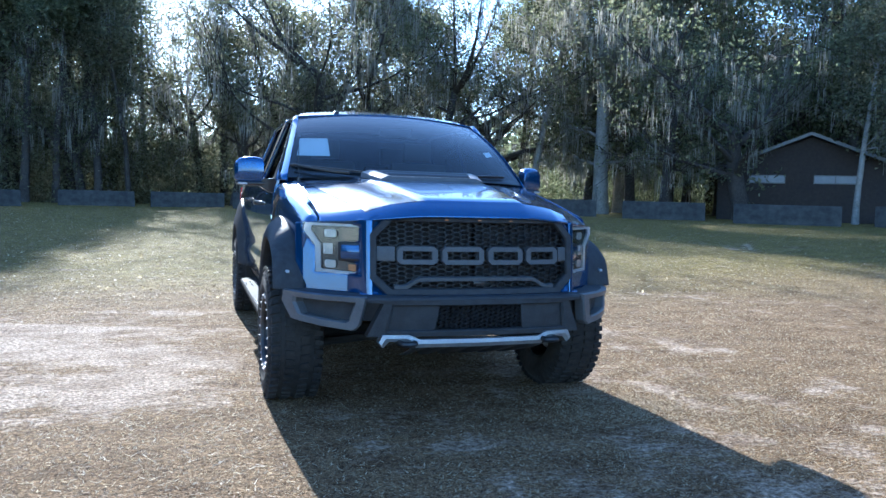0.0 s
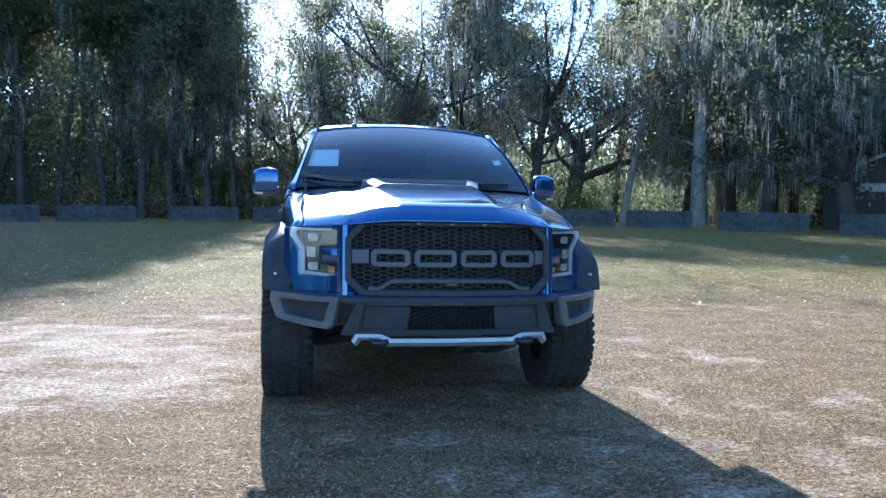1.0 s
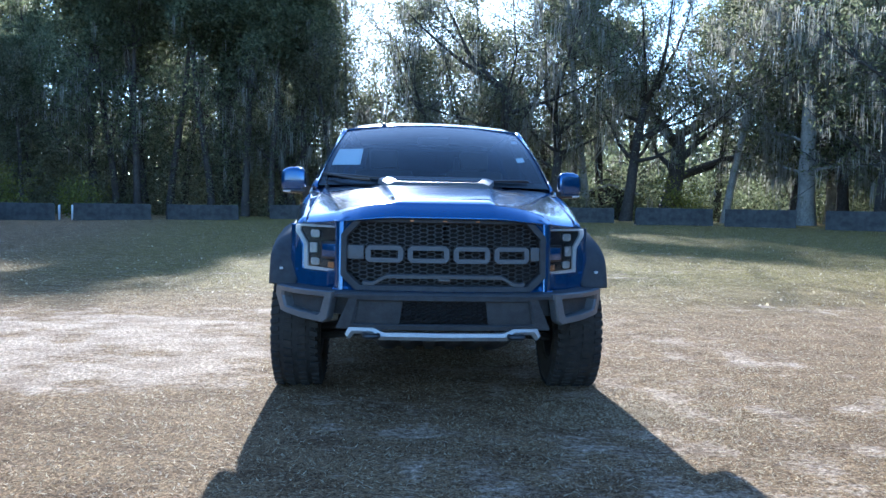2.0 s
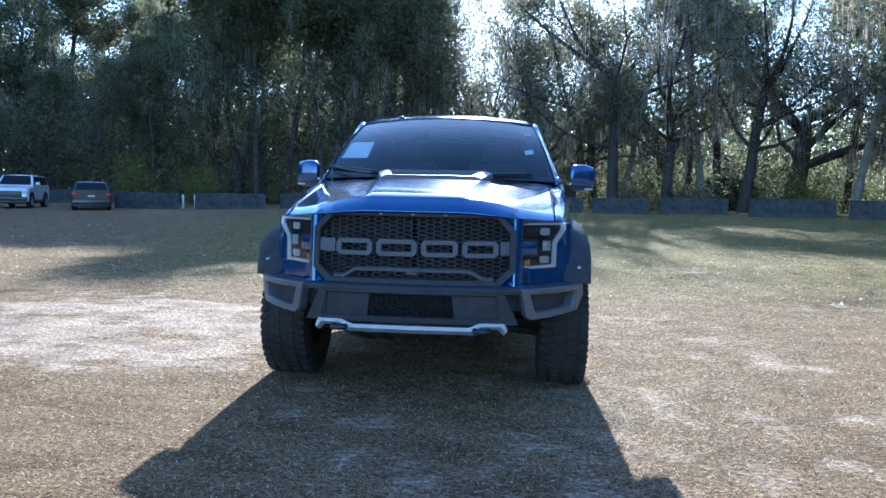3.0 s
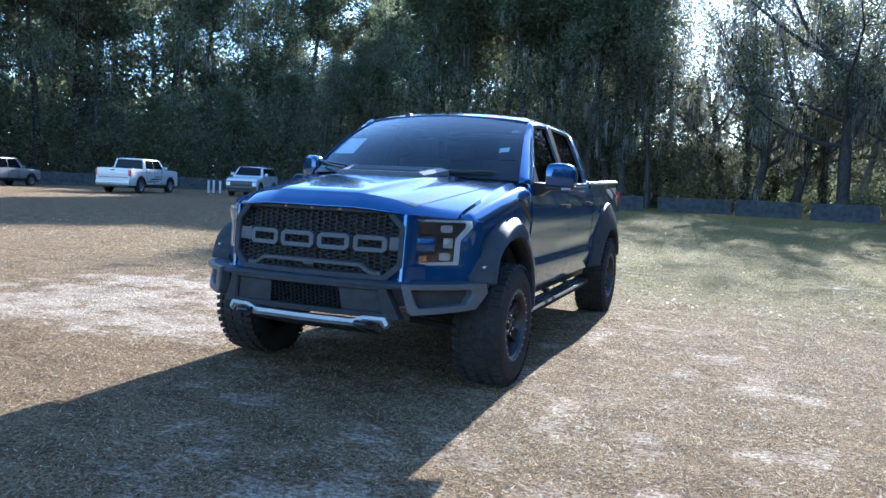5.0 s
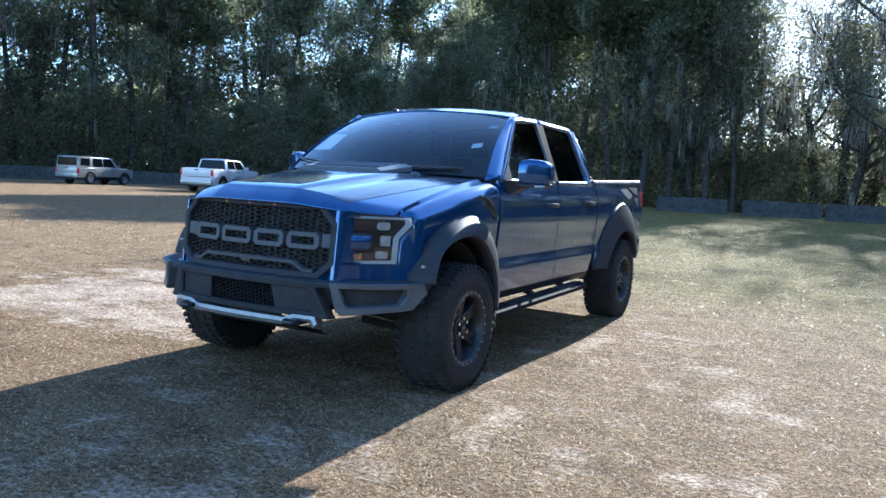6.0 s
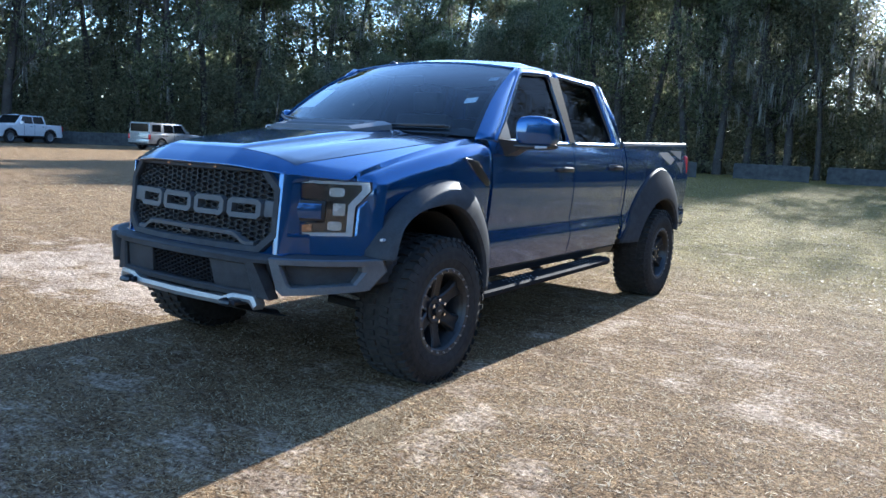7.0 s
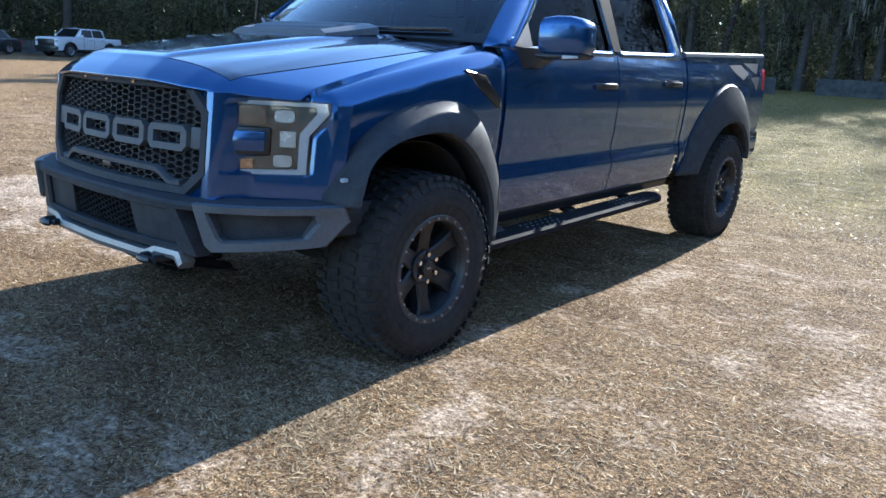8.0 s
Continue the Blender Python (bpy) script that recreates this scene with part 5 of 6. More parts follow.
        vent_part = part("wing_vent", bm, BLACK, wing, "black wing vent with a bright edge")
        bm = bmesh.new()
        rod(bm, [(s * 0.985, 0.385, 1.185), (s * 0.984, 0.282, 1.262), (s * 0.984, 0.43, 1.236), (s * 0.99, 0.46, 1.208)], 0.006, 6)
        part("bright_edge", bm, CHROME, vent_part)
        bm = bmesh.new()
        rod(bm, [(s * 0.993, 0.525, 1.098), (s * 0.995, 0.548, 1.10), (s * 0.993, 0.55, 1.125)], 0.006, 6)
        part("bright_edge", bm, CHROME, vent_part)
        flare = build_flare(root, s, FRONT_OUT, FRONT_IN, 1.085)
        bm = bmesh.new()
        block(bm, (s * 1.00, -0.495, 0.829), (s * 1.020, -0.468, 0.843), 0.003)
        part("side_marker", bm, PALE_PLASTIC, flare, "small pale side marker")
        build_flare(root, s, REAR_OUT, REAR_IN, 1.05)
        # doors
        front = build_door(root, s, "front_door", 0.60, 1.772, lambda y: 0.565, [(0.745, 1.385), (1.25, 1.832), (1.70, 1.866), (1.745, 1.392)], [(0.63, 1.36), (1.235, 1.878), (1.765, 1.905), (1.772, 1.36)], "blue front door")
        rear = build_door(root, s, "rear_door", 1.784, 2.735, lambda y: max(0.565, arch_z(REAR_OUT, y, 0.565) - 0.02), [(1.815, 1.394), (1.835, 1.866), (2.50, 1.848), (2.60, 1.408)], [(1.784, 1.36), (1.775, 1.905), (2.585, 1.893), (2.735, 1.37)], "blue rear door")
        build_handle(front, s, 1.60, 1.19)
        build_handle(rear, s, 2.55, 1.205)
        bm = bmesh.new()
        prism(bm, [(s * (glass_x(z) + 0.012), y, z) for y, z in ((0.69, 1.385), (0.85, 1.385), (0.85, 1.508))], (s * 0.006, 0, 0))
        part("mirror_sail", bm, BLACK, front)
        bm = bmesh.new()
        prism(bm, [(s * (glass_x(z) + 0.012), y, z) for y, z in ((1.735, 1.395), (1.825, 1.395), (1.842, 1.868), (1.69, 1.868))], (s * 0.004, 0, 0))
        part("pillar_cover", bm, MATT_BLACK, front, "black pillar cover")
        build_mirror(root, s)
        build_headlamp(root, s)
        # sill under the doors
        bm = bmesh.new()
        loft(bm, [[(s * x, y, z) for x, z in ((0.80, 0.56), (0.945, 0.562), (0.95, 0.545), (0.93, 0.50), (0.80, 0.49))] for y in np.linspace(0.47, 2.74, 8)], True, True)
        part("sill", bm, BLACK, root)
        # running board on brackets
        board = new("running_board")
        board.parent = root
        tagged(board, "black running board with grip holes")
        bm = bmesh.new()
        rows = []
        for y in catmull([(0.36, 0), (0.44, 1), (0.6, 1), (1.4, 1), (2.2, 1), (2.38, 1), (2.46, 0)], 4):
            k = min(max(y[1], 0), 1)
            z = 0.435 + 0.028 * (y[0] - 0.36) / 2.1
            a, b = 0.915 + 0.02 * (1 - k), 1.015 + 0.062 * k
            rows.append([(s * a, y[0], z + 0.012), (s * (a + 0.01), y[0], z + 0.022), (s * (b - 0.012), y[0], z + 0.022), (s * b, y[0], z + 0.01), (s * b, y[0], z - 0.012), (s * (b - 0.012), y[0], z - 0.024), (s * (a + 0.01), y[0], z - 0.02), (s * a, y[0], z - 0.01)])
        loft(bm, rows, True, True)
        plank = part("step", bm, MATT_BLACK, board)
        # paler dots stand in for daylight showing through the step's grip holes
        bm = bmesh.new()
        bmesh.ops.create_cone(bm, cap_ends=True, segments=10, radius1=0.008, radius2=0.006, depth=0.005)
        lit_hole = part("grip_stud", bm, GREY, plank)
        for k, y in enumerate(np.concatenate([np.linspace(0.85, 1.15, 7), np.linspace(1.85, 2.15, 7)])):
            for j, dx in enumerate((-0.045, 0.0, 0.045)):
                ob = lit_hole if k + j == 0 else lit_hole.copy()
                if k + j:
                    scene.collection.objects.link(ob)
                ob.location = (s * (1.01 + dx), y, 0.435 + 0.028 * (y - 0.36) / 2.1 + 0.024)
        for y in (0.62, 1.40, 2.12):
            bm = bmesh.new()
            prism(bm, [(s * 0.80, y, 0.50), (s * 0.97, y, 0.43), (s * 0.97, y, 0.46), (s * 0.80, y, 0.54)], (0, 0.09, 0), 0.004)
            part("bracket", bm, BLACK, board)
        # cab corner behind the rear door, bed side
        flank("cab_corner", 2.744, 2.80, lambda y: 0.72, lambda y: 1.37, BLUE, root, s, "", 4, 14)
        bm = bmesh.new()
        loft(bm, [[(s * glass_x(z), y, z) for y, z in ((2.735, 1.365), (2.675, 1.62), (2.59, 1.885))], [(s * (glass_x(z) - 0.006), y, z) for y, z in ((2.812, 1.365), (2.785, 1.62), (2.69, 1.868))], [(s * (glass_x(z) - 0.09), y, z) for y, z in ((2.815, 1.365), (2.80, 1.62), (2.715, 1.88))]])
        thick(part("rear_pillar", bm, BLUE, root), 0.014)
        bed = flank("bed_side", 2.825, 4.66, lambda y: max(0.60, arch_z(REAR_OUT, y, 0.62) - 0.02), lambda y: 1.40 + 0.045 * (y - 2.825) / 1.835, BLUE, root, s, "blue bed side", 40, 22)
        bm = bmesh.new()
        rows = []
        for y in np.linspace(2.825, 4.67, 12):
            z = 1.40 + 0.045 * (y - 2.825) / 1.835
            x = side_x(y, z) if z < 1.37 else side_x(y, 1.37)
            rows.append([(s * (x + 0.004), y, z - 0.006), (s * (x - 0.002), y, z + 0.022), (s * (x - 0.02), y, z + 0.030), (s * (x - 0.085), y, z + 0.028), (s * (x - 0.09), y, z - 0.02)])
        loft(bm, rows, True, True)
        # grey in place of black puts the rail's sun glint into its colour
        part("bed_rail_cap", bm, GREY, bed, "charcoal rail cap, lightened for the sun glint along it")
        # graphite splash graphic on the bed side
        bm = bmesh.new()
        for pts in (((3.70, 1.36), (4.02, 1.37), (4.20, 1.30), (4.05, 1.25), (3.85, 1.30)), ((4.08, 1.385), (4.50, 1.39), (4.42, 1.30), (4.28, 1.335)), ((4.25, 1.27), (4.52, 1.28), (4.44, 1.16), (4.36, 1.22))):
            prism(bm, [(s * (side_x(y, min(z, 1.37)) + 0.009), y, z) for y, z in pts], (s * 0.002, 0, 0))
        part("bed_graphic", bm, RELIEF, bed, "graphite splash graphic")
        bm = bmesh.new()
        loft(bm, [[(s * (x - 0.065), 4.60, z), (s * (x + 0.004), 4.60, z), (s * (x + 0.004), 4.645, z), (s * (x - 0.01), 4.685, z), (s * (x - 0.065), 4.69, z)] for x, z in ((0.925, 1.03), (0.932, 1.05), (0.938, 1.2), (0.93, 1.33), (0.915, 1.345))], True, True)
        part("tail_lamp", bm, RED_LENS, root, "red tail lamp")
        # wheel well
        for (y, lo, hi) in ((-0.03, -0.52, 0.47), (3.68, 3.18, 4.15)):
            bm = bmesh.new()
            rows = []
            for a in np.linspace(0.25, 2.70, 16):
                rows.append([(s * x, y + 0.49 * math.cos(a), 0.46 + 0.50 * math.sin(a)) for x in (0.62, 0.80, 0.96)])
            loft(bm, rows)
            thick(part("wheel_well", bm, DARK, root), 0.006)
        build_wheel(root, s * 0.935, 0.0, s)
        build_wheel(root, s * 0.890, 3.70, s)
        # pillar beside the windscreen
        bm = bmesh.new()
        rows = []
        for v in np.linspace(-0.03, 1.0, 14):
            inner_p = screen_point(s * 1.0, v)
            k = max(v, 0)
            oz = 1.362 + (1.885 - 1.362) * k
            oy = 0.625 + (1.225 - 0.625) * k + 0.02
            outer_p = np.array([s * (glass_x(oz) + 0.002), oy, oz])
            mid = inner_p + (outer_p - inner_p) * 0.5 + np.array([s * 0.008, -0.008, 0.006])
            rows.append([inner_p + (0, 0.0, -0.012), inner_p + (s * 0.004, -0.004, 0.004), mid, outer_p + (s * 0.002, -0.006, 0.002), outer_p])
        loft(bm, rows)
        thick(part("windscreen_pillar", bm, BLUE, root, "", 50), 0.012)
    build_grille(root)
    build_bumper(root)
    # roof
    bm = bmesh.new()
    rows = []
    for t in np.concatenate([[0, 0.015, 0.04], np.linspace(0.08, 0.94, 16), [0.975, 1.0]]):
        row = []
        for u in np.concatenate([-np.linspace(1, 0.86, 7), np.linspace(-0.82, 0.82, 25), np.linspace(0.86, 1, 7)]):
            y0, y1 = 1.20 + 0.07 * u * u - 0.005, 2.735 - 0.04 * u * u
            y = y0 + (y1 - y0) * t
            z = 1.972 - 0.043 * u * u - 0.042 * (1 - float(smoothstep(0, 0.14, t))) - 0.045 * float(smoothstep(0.70, 1, t))
            z += 0.006 * (math.exp(-((abs(u) - 0.45) / 0.05) ** 2)) * float(smoothstep(0.1, 0.2, t))
            z -= 0.032 * float(smoothstep(0.86, 1, abs(u))) * float(smoothstep(0, 0.14, t))
            row.append((u * 0.745, y, z))
        rows.append(row)
    loft(bm, rows)
    roof = thick(part("roof", bm, BLUE, root, "blue roof", 50), 0.014, -1)
    bm = bmesh.new()
    loft(bm, [[(-0.41 + 0.026 * k * math.cos(a), 1.33 + 0.045 * k * math.sin(a), 1.936 + h) for a in np.linspace(0, 2 * math.pi, 14, endpoint=False)] for k, h in ((1.1, -0.012), (1, 0.004), (0.75, 0.015), (0.3, 0.019))], True, True)
    part("roof_sensor", bm, BLACK, roof, "small black roof pod", 60)
    # windscreen with its shade band and dark border
    bm = bmesh.new()
    loft(bm, [[screen_point(u, v) for u in np.linspace(-1, 1, 25)] for v in np.linspace(0, 1, 13)])
    screen = part("windscreen", bm, SCREEN_GLASS, root, "lightly tinted windscreen", 80)
    screen.visible_shadow = False
    def under(u, v, d):
        p = screen_point(u, v)
        return (p[0], p[1] + 0.66 * d, p[2] - 0.75 * d)
    bm = bmesh.new()
    border = [(-0.999, 0.0), (0.999, 0.0), (0.999, 0.999), (-0.999, 0.999)]
    hole = [(-0.955, 0.07), (0.955, 0.07), (0.955, 0.955), (-0.955, 0.955)]
    o = [np.array(border[q]) + (np.array(border[(q + 1) % 4]) - np.array(border[q])) * k / 12 for q in range(4) for k in range(12)]
    i = [np.array(hole[q]) + (np.array(hole[(q + 1) % 4]) - np.array(hole[q])) * k / 12 for q in range(4) for k in range(12)]
    loft(bm, [[under(*p, 0.006) for p in o], [under(*p, 0.006) for p in i]], True)
    part("screen_border", bm, BLACK, screen)
    for name, us, mat, label in (("inspection_sticker", (0.80, 0.885, 0.36, 0.43), PAPER, "small white sticker on the screen"), ("upper_sticker", (0.86, 0.93, 0.72, 0.78), PAPER, "small pale sticker on the screen")):
        bm = bmesh.new()
        a, b, c, d = us
        prism(bm, [under(u, v, 0.004) for u, v in ((a, c), (b, c + 0.03), (b, d + 0.03), (a, d))], (0, 0.001, 0))
        part(name, bm, mat, screen, label)
    for s, u0, u1, v1 in ((-1, -0.55, -0.98, 0.13), (1, 0.28, 0.80, 0.05)):
        bm = bmesh.new()
        p = [np.array(screen_point(u0 + (u1 - u0) * k, 0.015 + (v1 - 0.015) * k ** 1.5)) + (0, -0.035, 0.022) for k in np.linspace(0, 1, 8)]
        rod(bm, p, [0.013, 0.012, 0.011, 0.01, 0.009, 0.009, 0.008, 0.006], 6)
        wiper = part("wiper", bm, BLACK, root, "black wiper")
        bm = bmesh.new()
        q = [np.array(screen_point(u0 * 0.6 + (u1 - u0 * 0.6) * k * 1.02, 0.03 + (v1 - 0.02) * k)) + (0, -0.012, 0.01) for k in np.linspace(0.05, 1, 8)]
        rod(bm, q, 0.009, 6)
        part("blade", bm, BLACK, wiper)
    bm = bmesh.new()
    loft(bm, [[(x, cowl_y(x) + d, 1.392 - 0.022 * (abs(x) / 0.86) ** 2 - h) for x in np.linspace(-0.86, 0.86, 21)] for d, h in ((-0.03, 0.0), (0.03, 0.0), (0.08, 0.01))])
    thick(part("cowl_panel", bm, BLACK, root), 0.02, -1)
    bm = bmesh.new()
    rod(bm, [(-0.82, 0.48, 1.36), (-0.82, 0.48, 1.39), (-0.82, 0.485, 1.40), (-0.82, 0.51, 1.63)], [0.014, 0.012, 0.004, 0.0022], 6)
    part("aerial", bm, BLACK, root, "thin black aerial")
    # sales sheet behind the glass
    bm = bmesh.new()
    prism(bm, [under(u, v, 0.010) for u, v in ((-0.975, 0.30), (-0.685, 0.28), (-0.705, 0.545), (-0.985, 0.57))], (0, 0.002, 0))
    tagged(part("sales_sheet", bm, PAPER, screen), "white paper sheet behind the windscreen")
    # cabin
    cabin = new("cabin")
    cabin.parent = root
    bm = bmesh.new()
    block(bm, (-0.78, 0.50, 1.18), (0.78, 1.02, 1.345), 0.03)
    part("dashboard", bm, SEAT, cabin)
    bm = bmesh.new()
    block(bm, (-0.86, 0.40, 0.60), (0.86, 2.72, 0.68))
    part("cabin_floor", bm, SEAT, cabin)
    for x in (-0.42, 0.42):
        for y, w in ((1.45, 0.26), (2.30, 0.30)):
            bm = bmesh.new()
            prism(bm, [(x - w, y + 0.10, 0.95), (x - w, y + 0.28, 1.58), (x - w, y + 0.40, 1.56), (x - w, y + 0.26, 0.92)], (2 * w, 0, 0), 0.03)
            block(bm, (x - w, y - 0.36, 0.82), (x + w, y + 0.20, 0.98), 0.03)
            seat = part("seat", bm, SEAT, cabin)
            bm = bmesh.new()
            block(bm, (x - 0.13, y + 0.32, 1.59), (x + 0.13, y + 0.42, 1.76), 0.03)
            part("headrest", bm, SEAT, seat)
    bm = bmesh.new()
    ring = [np.array((0.42, 1.05, 1.26)) + 0.19 * np.array((math.cos(a), 0.35 * math.sin(a), 0.94 * math.sin(a))) for a in np.linspace(0, 2 * math.pi, 25)]
    rod(bm, ring, 0.016, 6)
    rod(bm, [(0.24, 1.05, 1.26), (0.60, 1.05, 1.26)], 0.02, 6)
    part("steering_wheel", bm, BLACK, cabin)
    bm = bmesh.new()
    block(bm, (-0.13, 0.98, 1.74), (0.13, 1.01, 1.81), 0.012)
    part("rear_view_mirror", bm, BLACK, cabin)
    bm = bmesh.new()
    loft(bm, [[(u * 0.66, y, 1.905 - 0.04 * u * u) for u in np.linspace(-1, 1, 9)] for y in (1.30, 2.715)])
    thick(part("headliner", bm, GREY, cabin), 0.01)
    # cab back wall with its window, bed box, tailgate, rear bumper
    bm = bmesh.new()
    o = [(-0.93, 0.62), (0.93, 0.62), (0.93, 1.37), (0.66, 1.90), (-0.66, 1.90), (-0.93, 1.37)]
    i = [(-0.62, 1.45), (0.62, 1.45), (0.66, 1.5), (0.60, 1.82), (-0.60, 1.82), (-0.66, 1.5)]
    lean = lambda z: 2.785 - 0.10 * float(smoothstep(1.40, 1.92, z))
    loft(bm, [[(x, lean(z), z) for x, z in o], [(x, lean(z), z) for x, z in i]], True)
    back_wall = thick(part("cab_back", bm, BLUE, root), 0.03)
    bm = bmesh.new()
    prism(bm, [(x, lean(z) + 0.012, z) for x, z in i], (0, 0.004, 0))
    part("rear_window", bm, TINTED, back_wall, "dark rear window")
    bm = bmesh.new()
    block(bm, (-0.86, 2.84, 0.80), (0.86, 4.62, 0.84))
    for s in (-1, 1):
        block(bm, (s * 0.82, 2.84, 0.80), (s * 0.86, 4.62, 1.40))
    block(bm, (-0.86, 2.83, 0.80), (0.86, 2.86, 1.40))
    part("bed_liner", bm, DARK, root, "black bed liner")
    bm = bmesh.new()
    block(bm, (-0.84, 4.61, 0.86), (0.84, 4.68, 1.45), 0.015)
    part("tailgate", bm, BLUE, root, "blue tailgate")
    bm = bmesh.new()
    rows = []
    for u in np.linspace(-1, 1, 21):
        x, y = 0.93 * u, 4.80 - 0.12 * abs(u) ** 4
        rows.append([(x, y - 0.16, 0.80), (x, y - 0.02, 0.80), (x, y, 0.78), (x, y - 0.01, 0.64), (x, y - 0.05, 0.62), (x, y - 0.16, 0.64)])
    loft(bm, rows, True, True)
    part("rear_bumper", bm, PLASTIC, root, "charcoal rear bumper")
    # chassis
    bm = bmesh.new()
    for s in (-1, 1):
        rod(bm, catmull([(s * 0.42, -0.75, 0.55), (s * 0.44, -0.2, 0.60), (s * 0.46, 0.7, 0.52), (s * 0.48, 2.6, 0.52), (s * 0.46, 3.6, 0.68), (s * 0.46, 4.6, 0.62)], 4), 0.055, 6)
        rod(bm, [(s * 0.30, 0.05, 0.42), (s * 0.80, 0.0, 0.39)], 0.035, 8)
        rod(bm, [(s * 0.38, -0.18, 0.40), (s * 0.80, -0.02, 0.33)], 0.028, 8)
        rod(bm, [(s * 0.66, 0.05, 0.40), (s * 0.58, 0.10, 0.85)], 0.04, 8)
    rod(bm, [(-0.82, 3.70, 0.405), (0.82, 3.70, 0.405)], 0.05, 8)
    part("chassis", bm, DARK, root)
    bm = bmesh.new()
    bmesh.ops.create_icosphere(bm, subdivisions=2, radius=0.17, matrix=Matrix.Translation((0.05, 3.70, 0.41)))
    part("differential", bm, DARK, root)
    bm = bmesh.new()
    block(bm, (-0.40, -0.55, 0.50), (0.40, 0.70, 1.10), 0.05)
    part("engine", bm, DARK, root)
    bm = bmesh.new()
    block(bm, (-0.90, 0.45, 0.53), (0.90, 2.75, 0.60))
    part("underbody", bm, DARK, root)
    return root


build_pickup()


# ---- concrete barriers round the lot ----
# concrete tone lowered towards black to carry the shade under the trees
SHADED_CONCRETE = surface("weathered_shaded_concrete", (0.022, 0.022, 0.02), (0.085, 0.082, 0.074), 0.95, 0, 3.5, 0.5, 0.008)
BARRIER = None


def build_barrier(x, y, turn, length):
    """A sloped-sided concrete barrier; the first is built, the others copied."""
    global BARRIER
    at = pose(x, y, float(ground_height(x, y)) - 0.04, 0, 0, turn)
    if BARRIER is None:
        bm = bmesh.new()
        side = [(-0.31, 0.0), (-0.31, 0.08), (-0.17, 0.34), (-0.10, 0.92), (-0.075, 0.955), (0.075, 0.955), (0.10, 0.92), (0.17, 0.34), (0.31, 0.08), (0.31, 0.0)]
        loft(bm, [[(u, a * k, b) for a, b in side] for u, k in ((-2.0, 0.97), (-1.97, 1.0), (-0.6, 1.0), (0.6, 1.0), (1.97, 1.0), (2.0, 0.97))], True, True)
        for u in (-1.2, 1.2):
            for e in (-1, 1):
                block(bm, (u - 0.18, e * 0.30, -0.01), (u + 0.18, e * 0.318, 0.07))
        BARRIER = part("concrete_barrier", bm, SHADED_CONCRETE)
        tagged(BARRIER, "weathered concrete barrier on the grass, its colour darkened for tree shade", "barrier", "barriers round the lot")
        ob = BARRIER
        ob.matrix_basis = at
    else:
        ob = copy_thing(BARRIER, at)
    ob.scale = (length / 4.0, 1, 1)


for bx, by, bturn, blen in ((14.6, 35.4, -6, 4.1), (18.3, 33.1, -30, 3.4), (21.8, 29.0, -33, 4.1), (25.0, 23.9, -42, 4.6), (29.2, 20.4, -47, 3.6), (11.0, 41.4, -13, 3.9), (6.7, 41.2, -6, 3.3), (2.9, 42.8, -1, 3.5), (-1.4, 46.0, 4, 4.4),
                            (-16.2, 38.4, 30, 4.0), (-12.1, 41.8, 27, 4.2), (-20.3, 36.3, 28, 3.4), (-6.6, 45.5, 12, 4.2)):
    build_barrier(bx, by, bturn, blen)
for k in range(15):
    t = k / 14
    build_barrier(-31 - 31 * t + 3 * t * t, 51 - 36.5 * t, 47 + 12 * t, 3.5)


# ---- parked vehicles at the edge of the wood ----
def build_road_wheel(root, x, y, s, r):
    wheel = new("wheel")
    wheel.parent = root
    wheel.matrix_basis = pose(x, y, r, 0, 0, 0 if s > 0 else 180)
    w = 0.12
    bm = bmesh.new()
    lathe(bm, [(-w, r * 0.62), (-w - 0.005, r * 0.8), (-w + 0.02, r * 0.97), (0, r), (w - 0.02, r * 0.97), (w + 0.005, r * 0.8), (w, r * 0.62)], 28)
    part("tyre", bm, RUBBER, wheel)
    bm = bmesh.new()
    lathe(bm, [(w - 0.005, r * 0.63), (w - 0.03, r * 0.56), (w - 0.05, r * 0.55), (0.04, r * 0.5), (0.03, 0.001)], 28)
    for k in range(5):
        a = 2 * math.pi * k / 5
        c, d = math.cos(a), math.sin(a)
        prism(bm, [(0.05, c * q - d * h, d * q + c * h) for q, h in ((0.02, -0.05), (r * 0.58, -0.035), (r * 0.58, 0.035), (0.02, 0.05))], (0.045, 0, 0))
    part("rim", bm, ALLOY, wheel, "silver alloy rim")


